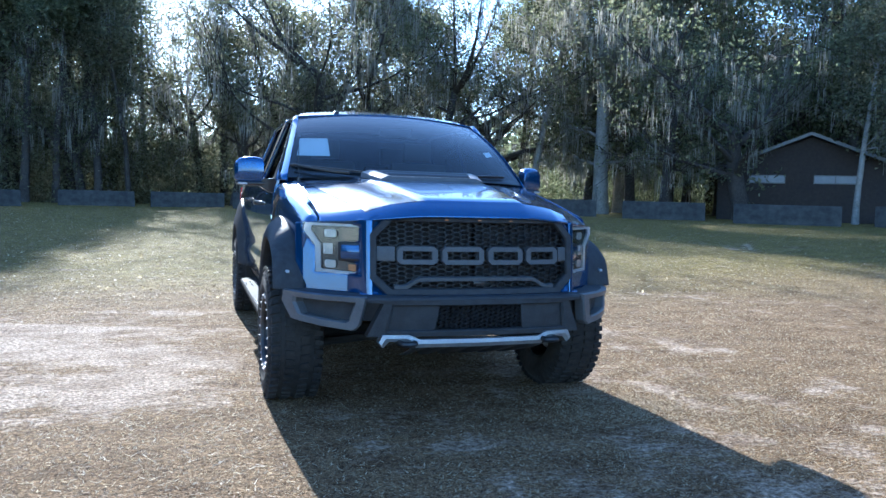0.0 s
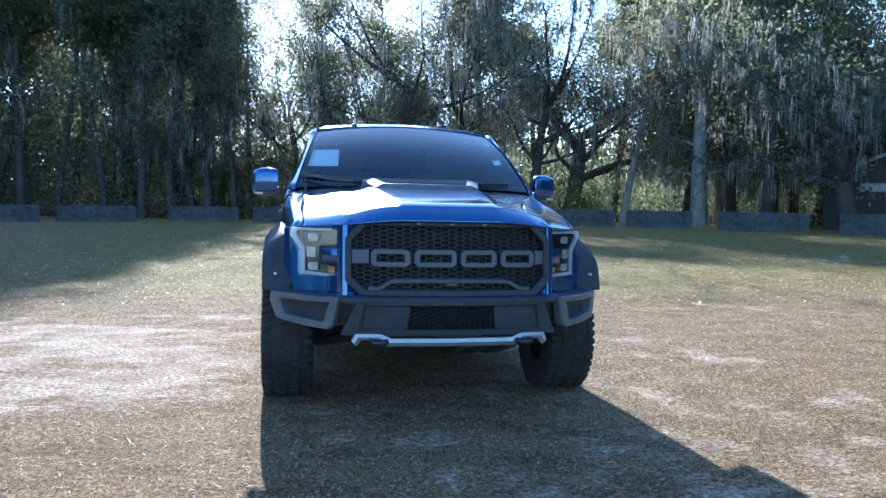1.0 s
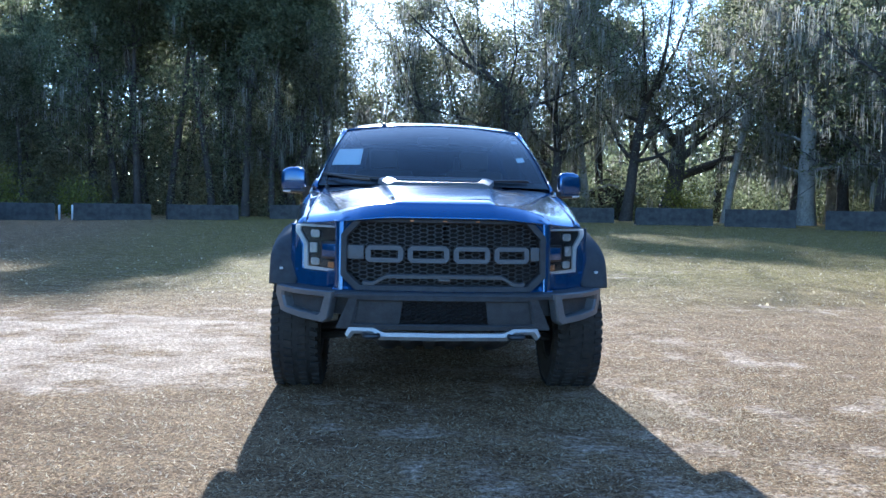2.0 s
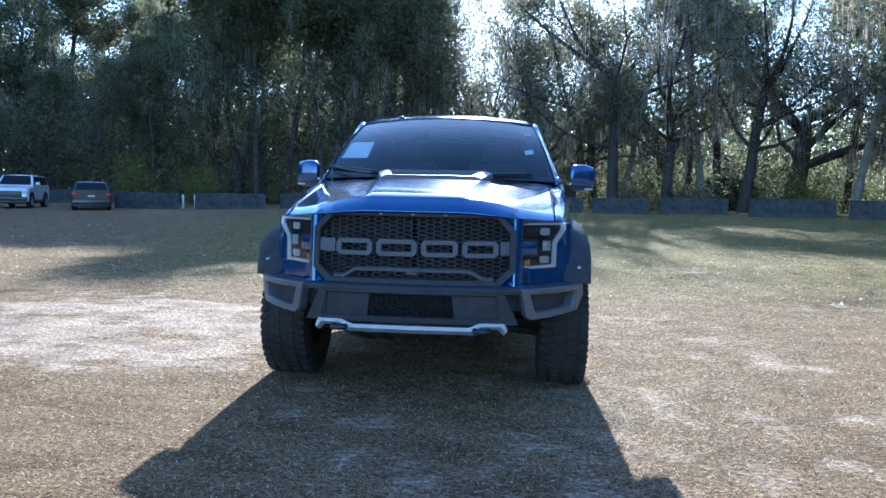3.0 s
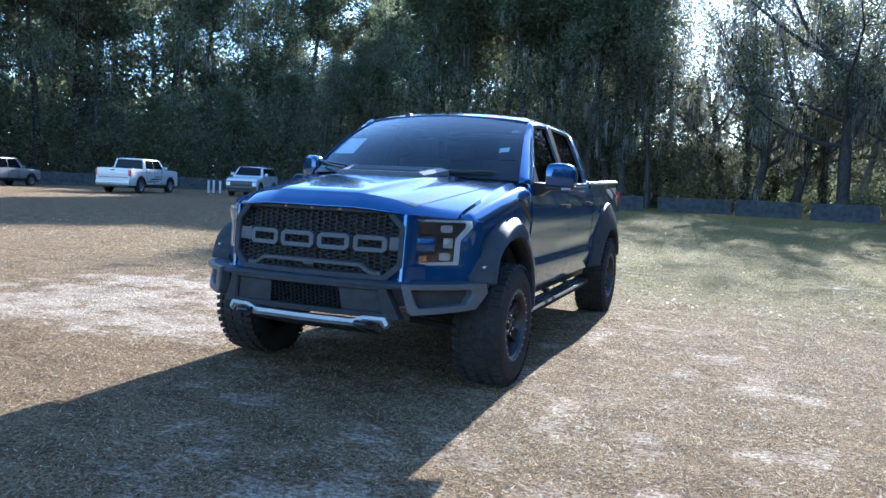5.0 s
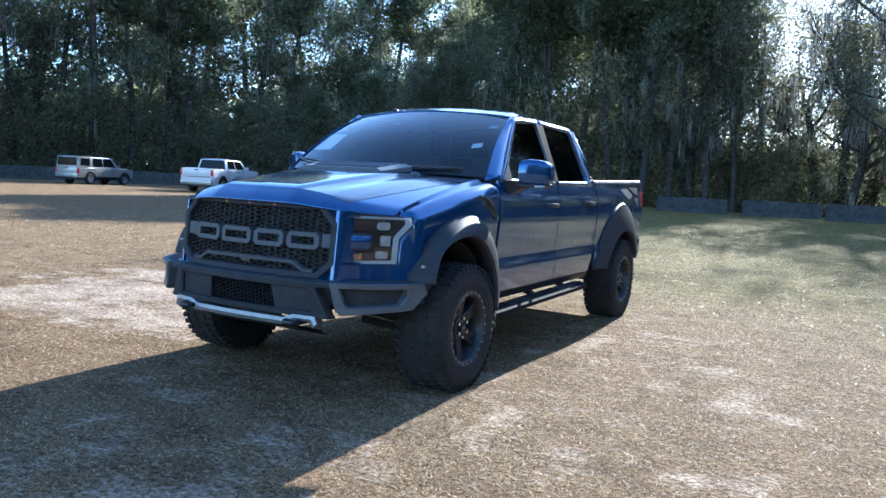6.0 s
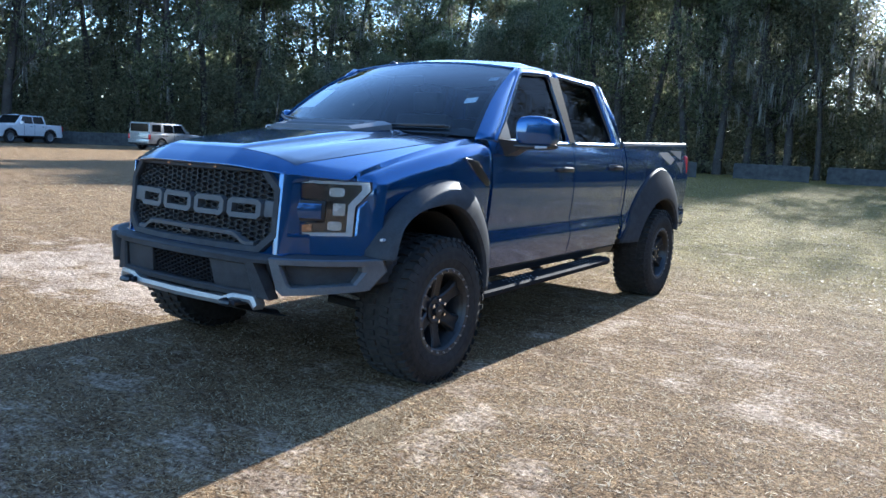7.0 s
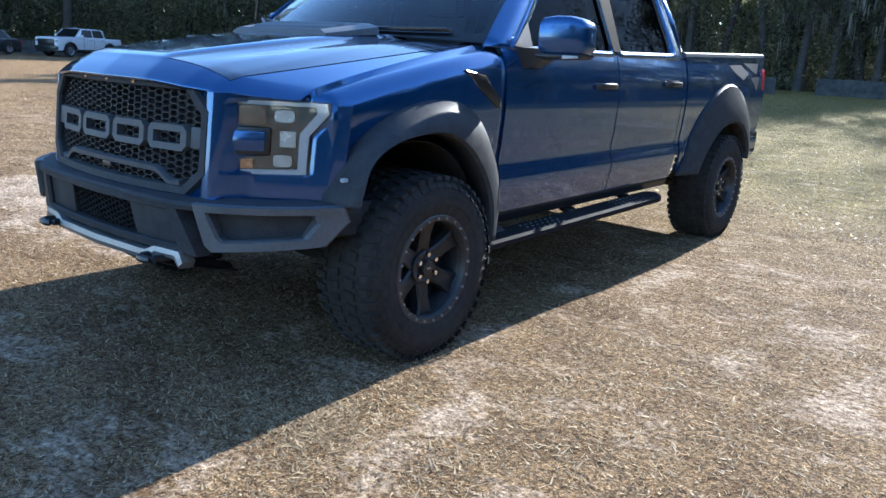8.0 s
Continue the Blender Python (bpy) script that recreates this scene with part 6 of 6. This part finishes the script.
def build_vehicle(name, label, category, at, heading, kind, paint_mat, length, width, height, r, nose, belt, shell=False, graphic=False):
    """A parked car seen from afar, nose towards its +y; heading is the azimuth of its nose."""
    x0, y0 = at
    root = thing(name, label, category, "vehicles parked by the wood", (x0, y0, float(ground_height(x0, y0)) - 0.01), -heading)
    h, hl, base = width / 2, length / 2, {"sedan": 0.27, "suv": 0.38, "pickup": 0.44}[kind]
    fy, ry = hl - 0.19 * length + 0.05, -hl + 0.21 * length
    bonnet = belt - (0.06 if kind != "pickup" else -0.01)

    def low(y):
        z = base
        for c in (fy, ry):
            d = abs(y - c)
            if d < r * 1.22:
                z = max(z, r + math.sqrt(max((r * 1.22) ** 2 - d * d, 0)))
        return z

    def top(y):
        if y > nose:
            k = (y - nose) / (hl - nose)
            return bonnet - {"sedan": 0.12, "suv": 0.16, "pickup": 0.06}[kind] * k * k - 0.10 * float(smoothstep(0.93, 1.0, k))
        if kind == "sedan" and y < -hl + 0.75:
            return belt + 0.06 - 0.03 * (-hl + 0.75 - y)
        return belt
    bm = bmesh.new()
    rows = []
    for y in np.concatenate([[hl], np.linspace(hl - 0.05, -hl + 0.05, 64), [-hl]]):
        k = 0.90 if abs(y) >= hl - 0.01 else (0.97 if abs(y) > hl - 0.12 else 1.0)
        a, b = min(low(y), top(y) - 0.05), top(y)
        rows.append([(-h * k * 0.97, y, a), (-h * k, y, a + (b - a) * 0.35), (-h * k, y, a + (b - a) * 0.75), (-h * k * 0.96, y, b - 0.015), (-h * k * 0.85, y, b + 0.01), (0, y, b + 0.03),
                     (h * k * 0.85, y, b + 0.01), (h * k * 0.96, y, b - 0.015), (h * k, y, a + (b - a) * 0.75), (h * k, y, a + (b - a) * 0.35), (h * k * 0.97, y, a)])
    loft(bm, rows, True, True)
    part("body", bm, paint_mat, root)
    # cab
    front0, front1 = nose - 0.02, nose - {"pickup": 0.68, "suv": 0.62, "sedan": 0.85}[kind]
    if kind == "pickup":
        rear1, rear0 = front1 - 1.75, front1 - 1.85
    elif kind == "suv":
        rear1, rear0 = -hl + 0.45, -hl + 0.12
    else:
        rear1, rear0 = -hl + 1.25, -hl + 0.70
    roof = height

    def cab(u, v):
        """Ring point of the cab: v from the belt to the roof."""
        return (front0 + (front1 - front0) * v, rear0 + (rear1 - rear0) * v, h * (0.94 - 0.17 * v), belt - 0.01 + (roof - belt) * v)
    bm = bmesh.new()
    rows = []
    for v in (0, 0.5, 0.9, 0.97, 1.0):
        f, b, w, z = cab(0, v)
        e = 0.10 if v == 1.0 else 0.03 if v > 0.95 else 0
        rows.append([(-w + e, f - e, z), (0, f + 0.05 - e, z + (0.02 if v == 1 else 0)), (w - e, f - e, z), (w - e, (f + b) / 2, z), (w - e, b + e, z), (0, b - 0.02 + e, z + (0.02 if v == 1 else 0)), (-w + e, b + e, z), (-w + e, (f + b) / 2, z)])
    loft(bm, rows, True, True)
    cab_part = part("cab", bm, paint_mat, root)

    def window(y_low0, y_low1, y_up0, y_up1, s, v0=0.08, v1=0.86):
        w0, w1 = h * (0.94 - 0.17 * v0) + 0.004, h * (0.94 - 0.17 * v1) + 0.004
        z0, z1 = belt - 0.01 + (roof - belt) * v0, belt - 0.01 + (roof - belt) * v1
        bm2 = bmesh.new()
        prism(bm2, [(s * w0, y_low0, z0), (s * w0, y_low1, z0), (s * w1, y_up1, z1), (s * w1, y_up0, z1)], (s * 0.006, 0, 0))
        part("window", bm2, CAR_GLASS, cab_part)
    span0, span1 = cab(0, 0.08), cab(0, 0.86)
    mid = (front1 + rear1) / 2 + 0.1
    for s in (-1, 1):
        window(span0[0] - 0.30, mid + 0.03, span1[0] - 0.10, mid + 0.03, s)
        end0, end1 = (span0[1] + 0.14, span1[1] + 0.12) if kind != "suv" else (mid - 0.85, mid - 0.85)
        window(mid - 0.04, end0, mid - 0.04, end1, s)
        if kind == "suv":
            window(mid - 0.92, span0[1] + 0.18, mid - 0.92, span1[1] + 0.14, s)
        build_road_wheel(root, s * (h - 0.12), fy, s, r)
        build_road_wheel(root, s * (h - 0.12), ry, s, r)
        for c in (fy, ry):
            bm2 = bmesh.new()
            rows = []
            for a in np.linspace(0.12, math.pi - 0.12, 13):
                rows.append([(s * x, c + q * math.cos(a), r + q * math.sin(a)) for x, q in ((h - 0.30, r * 1.19), (h + 0.004, r * 1.19), (h + 0.014, r * 1.24), (h + 0.002, r * 1.33))])
            loft(bm2, rows)
            part("wheel_arch", bm2, BLACK, root, "black wheel-arch lining")
        if graphic:
            bm2 = bmesh.new()
            for lo, hi, a, b in ((0.62, 0.70, -0.1, 1.3), (0.74, 0.86, 0.2, 1.6), (0.90, 0.98, 0.7, 1.75)):
                prism(bm2, [(s * (h + 0.004), nose - 2.3 + a, lo), (s * (h + 0.004), nose - 2.3 + b, lo + 0.05), (s * (h + 0.004), nose - 2.25 + b, hi), (s * (h + 0.004), nose - 2.1 + a, hi)], (s * 0.003, 0, 0))
            part("side_graphic", bm2, GREY, root, "dark slanted bars along the side")
        bm2 = bmesh.new()
        block(bm2, (s * (h - 0.34), hl - 0.09, bonnet - 0.34), (s * (h - 0.06), hl + 0.008, bonnet - 0.23), 0.02)
        part("headlamp", bm2, LAMP_GREY, root)
        bm2 = bmesh.new()
        block(bm2, (s * (h - 0.24 if kind == "sedan" else h - 0.13), -hl - 0.008, belt - (0.20 if kind == "sedan" else 0.40)), (s * (h - 0.01), -hl + 0.10, belt - 0.08), 0.02)
        part("tail_lamp", bm2, RED_LENS, root)
        bm2 = bmesh.new()
        block(bm2, (s * (h + 0.0), nose - 0.42, belt + 0.02), (s * (h + 0.2), nose - 0.28, belt + 0.19), 0.03)
        part("mirror", bm2, paint_mat if kind != "sedan" else BLACK, root)
        bm2 = bmesh.new()
        block(bm2, (s * (h - 0.03), ry + r * 1.3, base - 0.03), (s * (h + 0.02), fy - r * 1.3, base + 0.08), 0.01)
        part("sill", bm2, BLACK if kind != "sedan" else paint_mat, root)
        for y in (nose - 0.62, mid - 0.04) + (() if kind == "suv" else (mid - 1.0,)):
            bm2 = bmesh.new()
            block(bm2, (s * (h - 0.03), y - 0.008, base + 0.10), (s * (h + 0.004), y + 0.008, belt - 0.06))
            part("door_gap", bm2, BLACK, root)
        for y in (mid + 0.25, mid - 0.75):
            bm2 = bmesh.new()
            block(bm2, (s * (h - 0.005), y - 0.08, belt - 0.16), (s * (h + 0.02), y + 0.08, belt - 0.12), 0.006)
            part("door_handle", bm2, BLACK, root)
    for (f_edge, up, name2) in ((0, front1, "windscreen"), (1, rear1, "rear_window")):
        v0, v1 = (0.08, 0.93) if f_edge == 0 else (0.06, 0.88)
        a, b = cab(0, v0), cab(0, v1)
        push = 0.055 if f_edge == 0 else -0.028
        bm2 = bmesh.new()
        prism(bm2, [(-a[2] * 0.88, a[f_edge] + push * 0.5, a[3]), (0, a[f_edge] + push * 1.2, a[3]), (a[2] * 0.88, a[f_edge] + push * 0.5, a[3]), (b[2] * 0.88, b[f_edge] + push * 0.5, b[3]), (0, b[f_edge] + push * 1.2, b[3]), (-b[2] * 0.88, b[f_edge] + push * 0.5, b[3])], (0, 0.012 if f_edge == 0 else -0.012, 0.004))
        part(name2, bm2, CAR_GLASS, cab_part, "dark glass")
    bm2 = bmesh.new()
    block(bm2, (-h * 0.70, hl - 0.06, bonnet - 0.62), (h * 0.70, hl + 0.016, bonnet - (0.16 if kind == "pickup" else 0.24)), 0.03)
    part("grille", bm2, BLACK, root, "black grille")
    for e, name2 in ((1, "front_bumper"), (-1, "rear_bumper")):
        bm2 = bmesh.new()
        block(bm2, (-h * 0.95, e * (hl - 0.10), base + 0.02), (h * 0.95, e * (hl + 0.06), base + 0.26), 0.04)
        part(name2, bm2, {"pickup": SILVER if e < 0 else BLACK, "suv": BLACK if e > 0 else paint_mat, "sedan": paint_mat}[kind], root)
        bm2 = bmesh.new()
        block(bm2, (-h * 0.88, e * (hl - 0.20), base - 0.10), (h * 0.88, e * (hl + 0.01), base + 0.05), 0.03)
        part("valance", bm2, BLACK, root, "black lower valance")
    bm2 = bmesh.new()
    block(bm2, (-h * 0.75, -hl + 0.3, base - 0.12), (h * 0.75, hl - 0.3, base + 0.06))
    part("underbody", bm2, DARK, root)
    bm2 = bmesh.new()
    block(bm2, (-0.16, -hl - 0.07, base + (0.40 if kind == "sedan" else 0.10)), (0.16, -hl - 0.012, base + (0.50 if kind == "sedan" else 0.20)), 0.004)
    part("plate", bm2, PALE_PLASTIC, root, "blank pale plate")
    if kind == "suv":
        for s in (-1, 1):
            bm2 = bmesh.new()
            rod(bm2, [(s * h * 0.66, front1 - 0.1, roof + 0.0), (s * h * 0.66, front1 - 0.2, roof + 0.06), (s * h * 0.66, rear1 + 0.2, roof + 0.06), (s * h * 0.66, rear1 + 0.1, roof)], 0.02, 6)
            part("roof_bar", bm2, BLACK, cab_part)
    if kind == "pickup":
        bm2 = bmesh.new()
        block(bm2, (-h * 0.84, -hl + 0.06, belt + 0.012), (h * 0.84, rear0 - 0.05, belt + 0.035))
        part("bed_cover", bm2, BLACK, root)
        bm2 = bmesh.new()
        block(bm2, (-h * 0.80, -hl - 0.012, belt - 0.46), (h * 0.80, -hl + 0.02, belt - 0.02), 0.02)
        gate = part("tailgate", bm2, paint_mat, root)
        bm2 = bmesh.new()
        block(bm2, (-0.12, -hl - 0.022, belt - 0.12), (0.12, -hl - 0.008, belt - 0.07), 0.006)
        part("handle", bm2, BLACK, gate)
        bm2 = bmesh.new()
        block(bm2, (-h * 0.82, -hl - 0.016, belt - 0.50), (h * 0.82, -hl + 0.02, belt - 0.472))
        part("lower_gap", bm2, BLACK, gate)
    if shell:
        bm2 = bmesh.new()
        rows = []
        for v, e in ((0, 0), (0.8, 0.05), (0.97, 0.08), (1, 0.14)):
            w, z = h * 0.95 - e * 0.8, belt + 0.02 + (roof - belt - 0.02) * v
            rows.append([(-w, rear0 - 0.02, z), (w, rear0 - 0.02, z), (w, -hl + 0.04 + e, z), (-w, -hl + 0.04 + e, z)])
        loft(bm2, rows, True, True)
        cap = part("bed_cap", bm2, paint_mat, root, "pale camper shell over the bed")
        for s in (-1, 1):
            bm2 = bmesh.new()
            prism(bm2, [(s * (h * 0.95 + 0.002 - 0.01), y, z) for y, z in ((rear0 - 0.15, belt + 0.10), (-hl + 0.25, belt + 0.10), (-hl + 0.27, roof - 0.14), (rear0 - 0.15, roof - 0.14))], (s * 0.008, 0, 0))
            part("window", bm2, CAR_GLASS, cap)
        bm2 = bmesh.new()
        prism(bm2, [(x, -hl + 0.035, z) for x, z in ((-h * 0.82, belt + 0.08), (h * 0.82, belt + 0.08), (h * 0.78, roof - 0.10), (-h * 0.78, roof - 0.10))], (0, -0.012, 0))
        part("rear_window", bm2, CAR_GLASS, cap)
    return root


build_vehicle("suv", "white off-road wagon with a black grille parked by the trees", "car", (-27.0, 35.0), 160, "suv", WHITE, 4.8, 1.92, 1.82, 0.40, 1.10, 1.24)
build_vehicle("pickup_truck", "white crew-cab pickup with a dark bed cover", "pickup truck", (-31.0, 29.6), -17, "pickup", WHITE, 5.9, 2.03, 1.96, 0.43, 1.35, 1.36, False, True)
build_vehicle("pickup_truck", "old silver pickup with a camper shell", "pickup truck", (-41.1, 28.5), -12, "pickup", SILVER, 5.1, 1.78, 1.78, 0.37, 1.15, 1.10, True)
build_vehicle("pickup_truck", "white pickup with a black grille parked nose out", "pickup truck", (-49.0, 22.8), 161, "pickup", WHITE, 5.5, 1.98, 1.86, 0.43, 1.25, 1.27)
build_vehicle("sedan", "dark saloon car parked with its tail to the lot", "car", (-21.8, 33.2), -30, "sedan", DARK_PAINT, 4.8, 1.85, 1.45, 0.34, 1.0, 0.95)
build_vehicle("sedan", "dark car beside the white pickup", "car", (-50.5, 17.2), 161, "sedan", DARK_PAINT, 4.7, 1.85, 1.55, 0.34, 1.0, 0.95)

# ---- white marker posts ----
POST = None
for px, py in ((-30.15, 34.65), (-29.95, 34.9), (-29.65, 35.15), (-19.2, 38.6), (-18.6, 38.9)):
    if POST is None:
        pbm = bmesh.new()
        block(pbm, (-0.055, -0.055, 0), (0.055, 0.055, 0.80), 0.015)
        prism(pbm, [(-0.065, -0.065, 0.79), (0.065, -0.065, 0.79), (0.065, 0.065, 0.79), (-0.065, 0.065, 0.79)], (0, 0, 0.04), 0.01)
        POST = part("marker_post", pbm, WHITE)
        tagged(POST, "short white post at the edge of the lot", "post", "white posts")
        POST.matrix_basis = pose(px, py, float(ground_height(px, py)))
    else:
        copy_thing(POST, pose(px, py, float(ground_height(px, py)), 0, 0, 8))

# ---- house and shed under the trees ----
SIDING = surface("dark_stained_siding", (0.024, 0.018, 0.015), (0.05, 0.038, 0.031), 0.8, 0, 6, 0.4, 0.01)
SHINGLE = surface("weathered_shingle", (0.07, 0.065, 0.06), (0.14, 0.13, 0.12), 0.9, 0, 10, 0.6, 0.01)
TRIM = surface("weathered_painted_trim", (0.16, 0.155, 0.15), (0.26, 0.255, 0.25), 0.6, 0, 8, 0.1)
BLIND = surface("dusty_blind", (0.26, 0.27, 0.28), (0.36, 0.36, 0.36), 0.7, 0, 30, 0.1)


def build_house(name, label, at, turn, half, deep, eave, apex, windows, siding):
    root = thing(name, label, "house", "", (*at, float(ground_height(*at)) - 0.05), turn)
    bm = bmesh.new()
    prism(bm, [(-half, 0, 0), (half, 0, 0), (half, 0, eave), (0, 0, apex - 0.12), (-half, 0, eave)], (0, deep, 0))
    wall = part("wall", bm, siding, root)
    z = 0.15
    while z < eave - 0.1:
        bm = bmesh.new()
        prism(bm, [(-half, -0.002, z), (half, -0.002, z), (half, -0.022, z), (-half, -0.022, z)], (0, 0, 0.02))
        part("board_edge", bm, siding, wall)
        z += 0.24
    for e in (-1, 1):
        bm = bmesh.new()
        slope = (apex - eave) / half
        prism(bm, [(0, -0.5, apex), (e * (half + 0.55), -0.5, eave - slope * 0.55), (e * (half + 0.55), -0.5, eave - slope * 0.55 + 0.14), (0, -0.5, apex + 0.14)], (0, deep + 1.0, 0))
        roof = part("roof", bm, SHINGLE, root)
        bm = bmesh.new()
        prism(bm, [(0, -0.53, apex - 0.05), (e * (half + 0.57), -0.53, eave - slope * 0.57 - 0.05), (e * (half + 0.57), -0.53, eave - slope * 0.57 + 0.13), (0, -0.53, apex + 0.13)], (0, 0.028, 0))
        part("fascia", bm, TRIM, roof, "pale fascia board")
    for a, b, z0, z1 in windows:
        bm = bmesh.new()
        block(bm, (a, -0.05, z0), (b, -0.024, z1))
        win = part("window", bm, TRIM, wall, "pale window frame")
        for k in range(2):
            p = a + 0.06 + k * (b - a - 0.06) / 2
            bm = bmesh.new()
            block(bm, (p, -0.058, z0 + 0.06), (p + (b - a - 0.06) / 2 - 0.06, -0.051, z1 - 0.06))
            part("pane", bm, BLIND, win)
    bm = bmesh.new()
    block(bm, (half * 0.02 - 0.5, -0.05, 0.1), (half * 0.02 + 0.4, -0.024, 2.1))
    part("door", bm, siding, wall)
    return root


build_house("house", "dark timber house with a gabled roof under the trees", (30.4, 28.2), -46, 4.7, 8.0, 2.85, 4.75, ((-3.05, -1.2, 2.12, 2.58), (0.2, 2.3, 2.12, 2.58)), SIDING)
build_house("shed", "low dark shed beyond the barriers", (17.0, 57.0), -15, 1.9, 3.0, 2.3, 2.9, (), SIDING)


# ---- shrubs ----
def build_shrub(at, label, leaf, height, seed):
    rng = np.random.default_rng(seed)
    verts, faces, tips = [], [], []
    for _ in range(9):
        a = rng.uniform(0, 6.283)
        w = np.array([math.cos(a) * 0.45, math.sin(a) * 0.45, 1.0])
        pts = limb(rng, np.zeros(3), w / np.linalg.norm(w), height * rng.uniform(0.6, 1.0), 0.3, 0.1, 6)
        tube(verts, faces, pts, np.linspace(0.035, 0.008, 7), 5)
        for j in range(2, 7):
            tips += [pts[j] + rng.normal(0, 0.3, 3) for _ in range(3)]
    root = thing("shrub", label, "shrub", "shrubs under the trees", (*at, float(ground_height(*at)) - 0.03))
    mesh_part("stem", mesh_of("stem", verts, faces, True), BARK, root)
    mesh_part("foliage", mesh_of("foliage", *leaves_at(rng, tips, 12, (0.32, 0.32, 0.3), 0.17)), leaf, root)


build_shrub((18.6, 44.5), "yellow-green shrub lit from behind", LEAF_YELLOW, 3.2, 81)
build_shrub((12.6, 48.0), "grey-green shrub behind the barriers", LEAF_DULL, 2.2, 82)
build_shrub((8.6, 50.0), "grey-green shrub behind the barriers", LEAF_DULL, 2.0, 83)
build_shrub((-23.5, 41.0), "sunlit shrub beside the wood", LEAF_YELLOW, 3.0, 84)
build_shrub((-20.0, 43.0), "sunlit shrub beside the wood", LEAF_YELLOW, 2.4, 85)
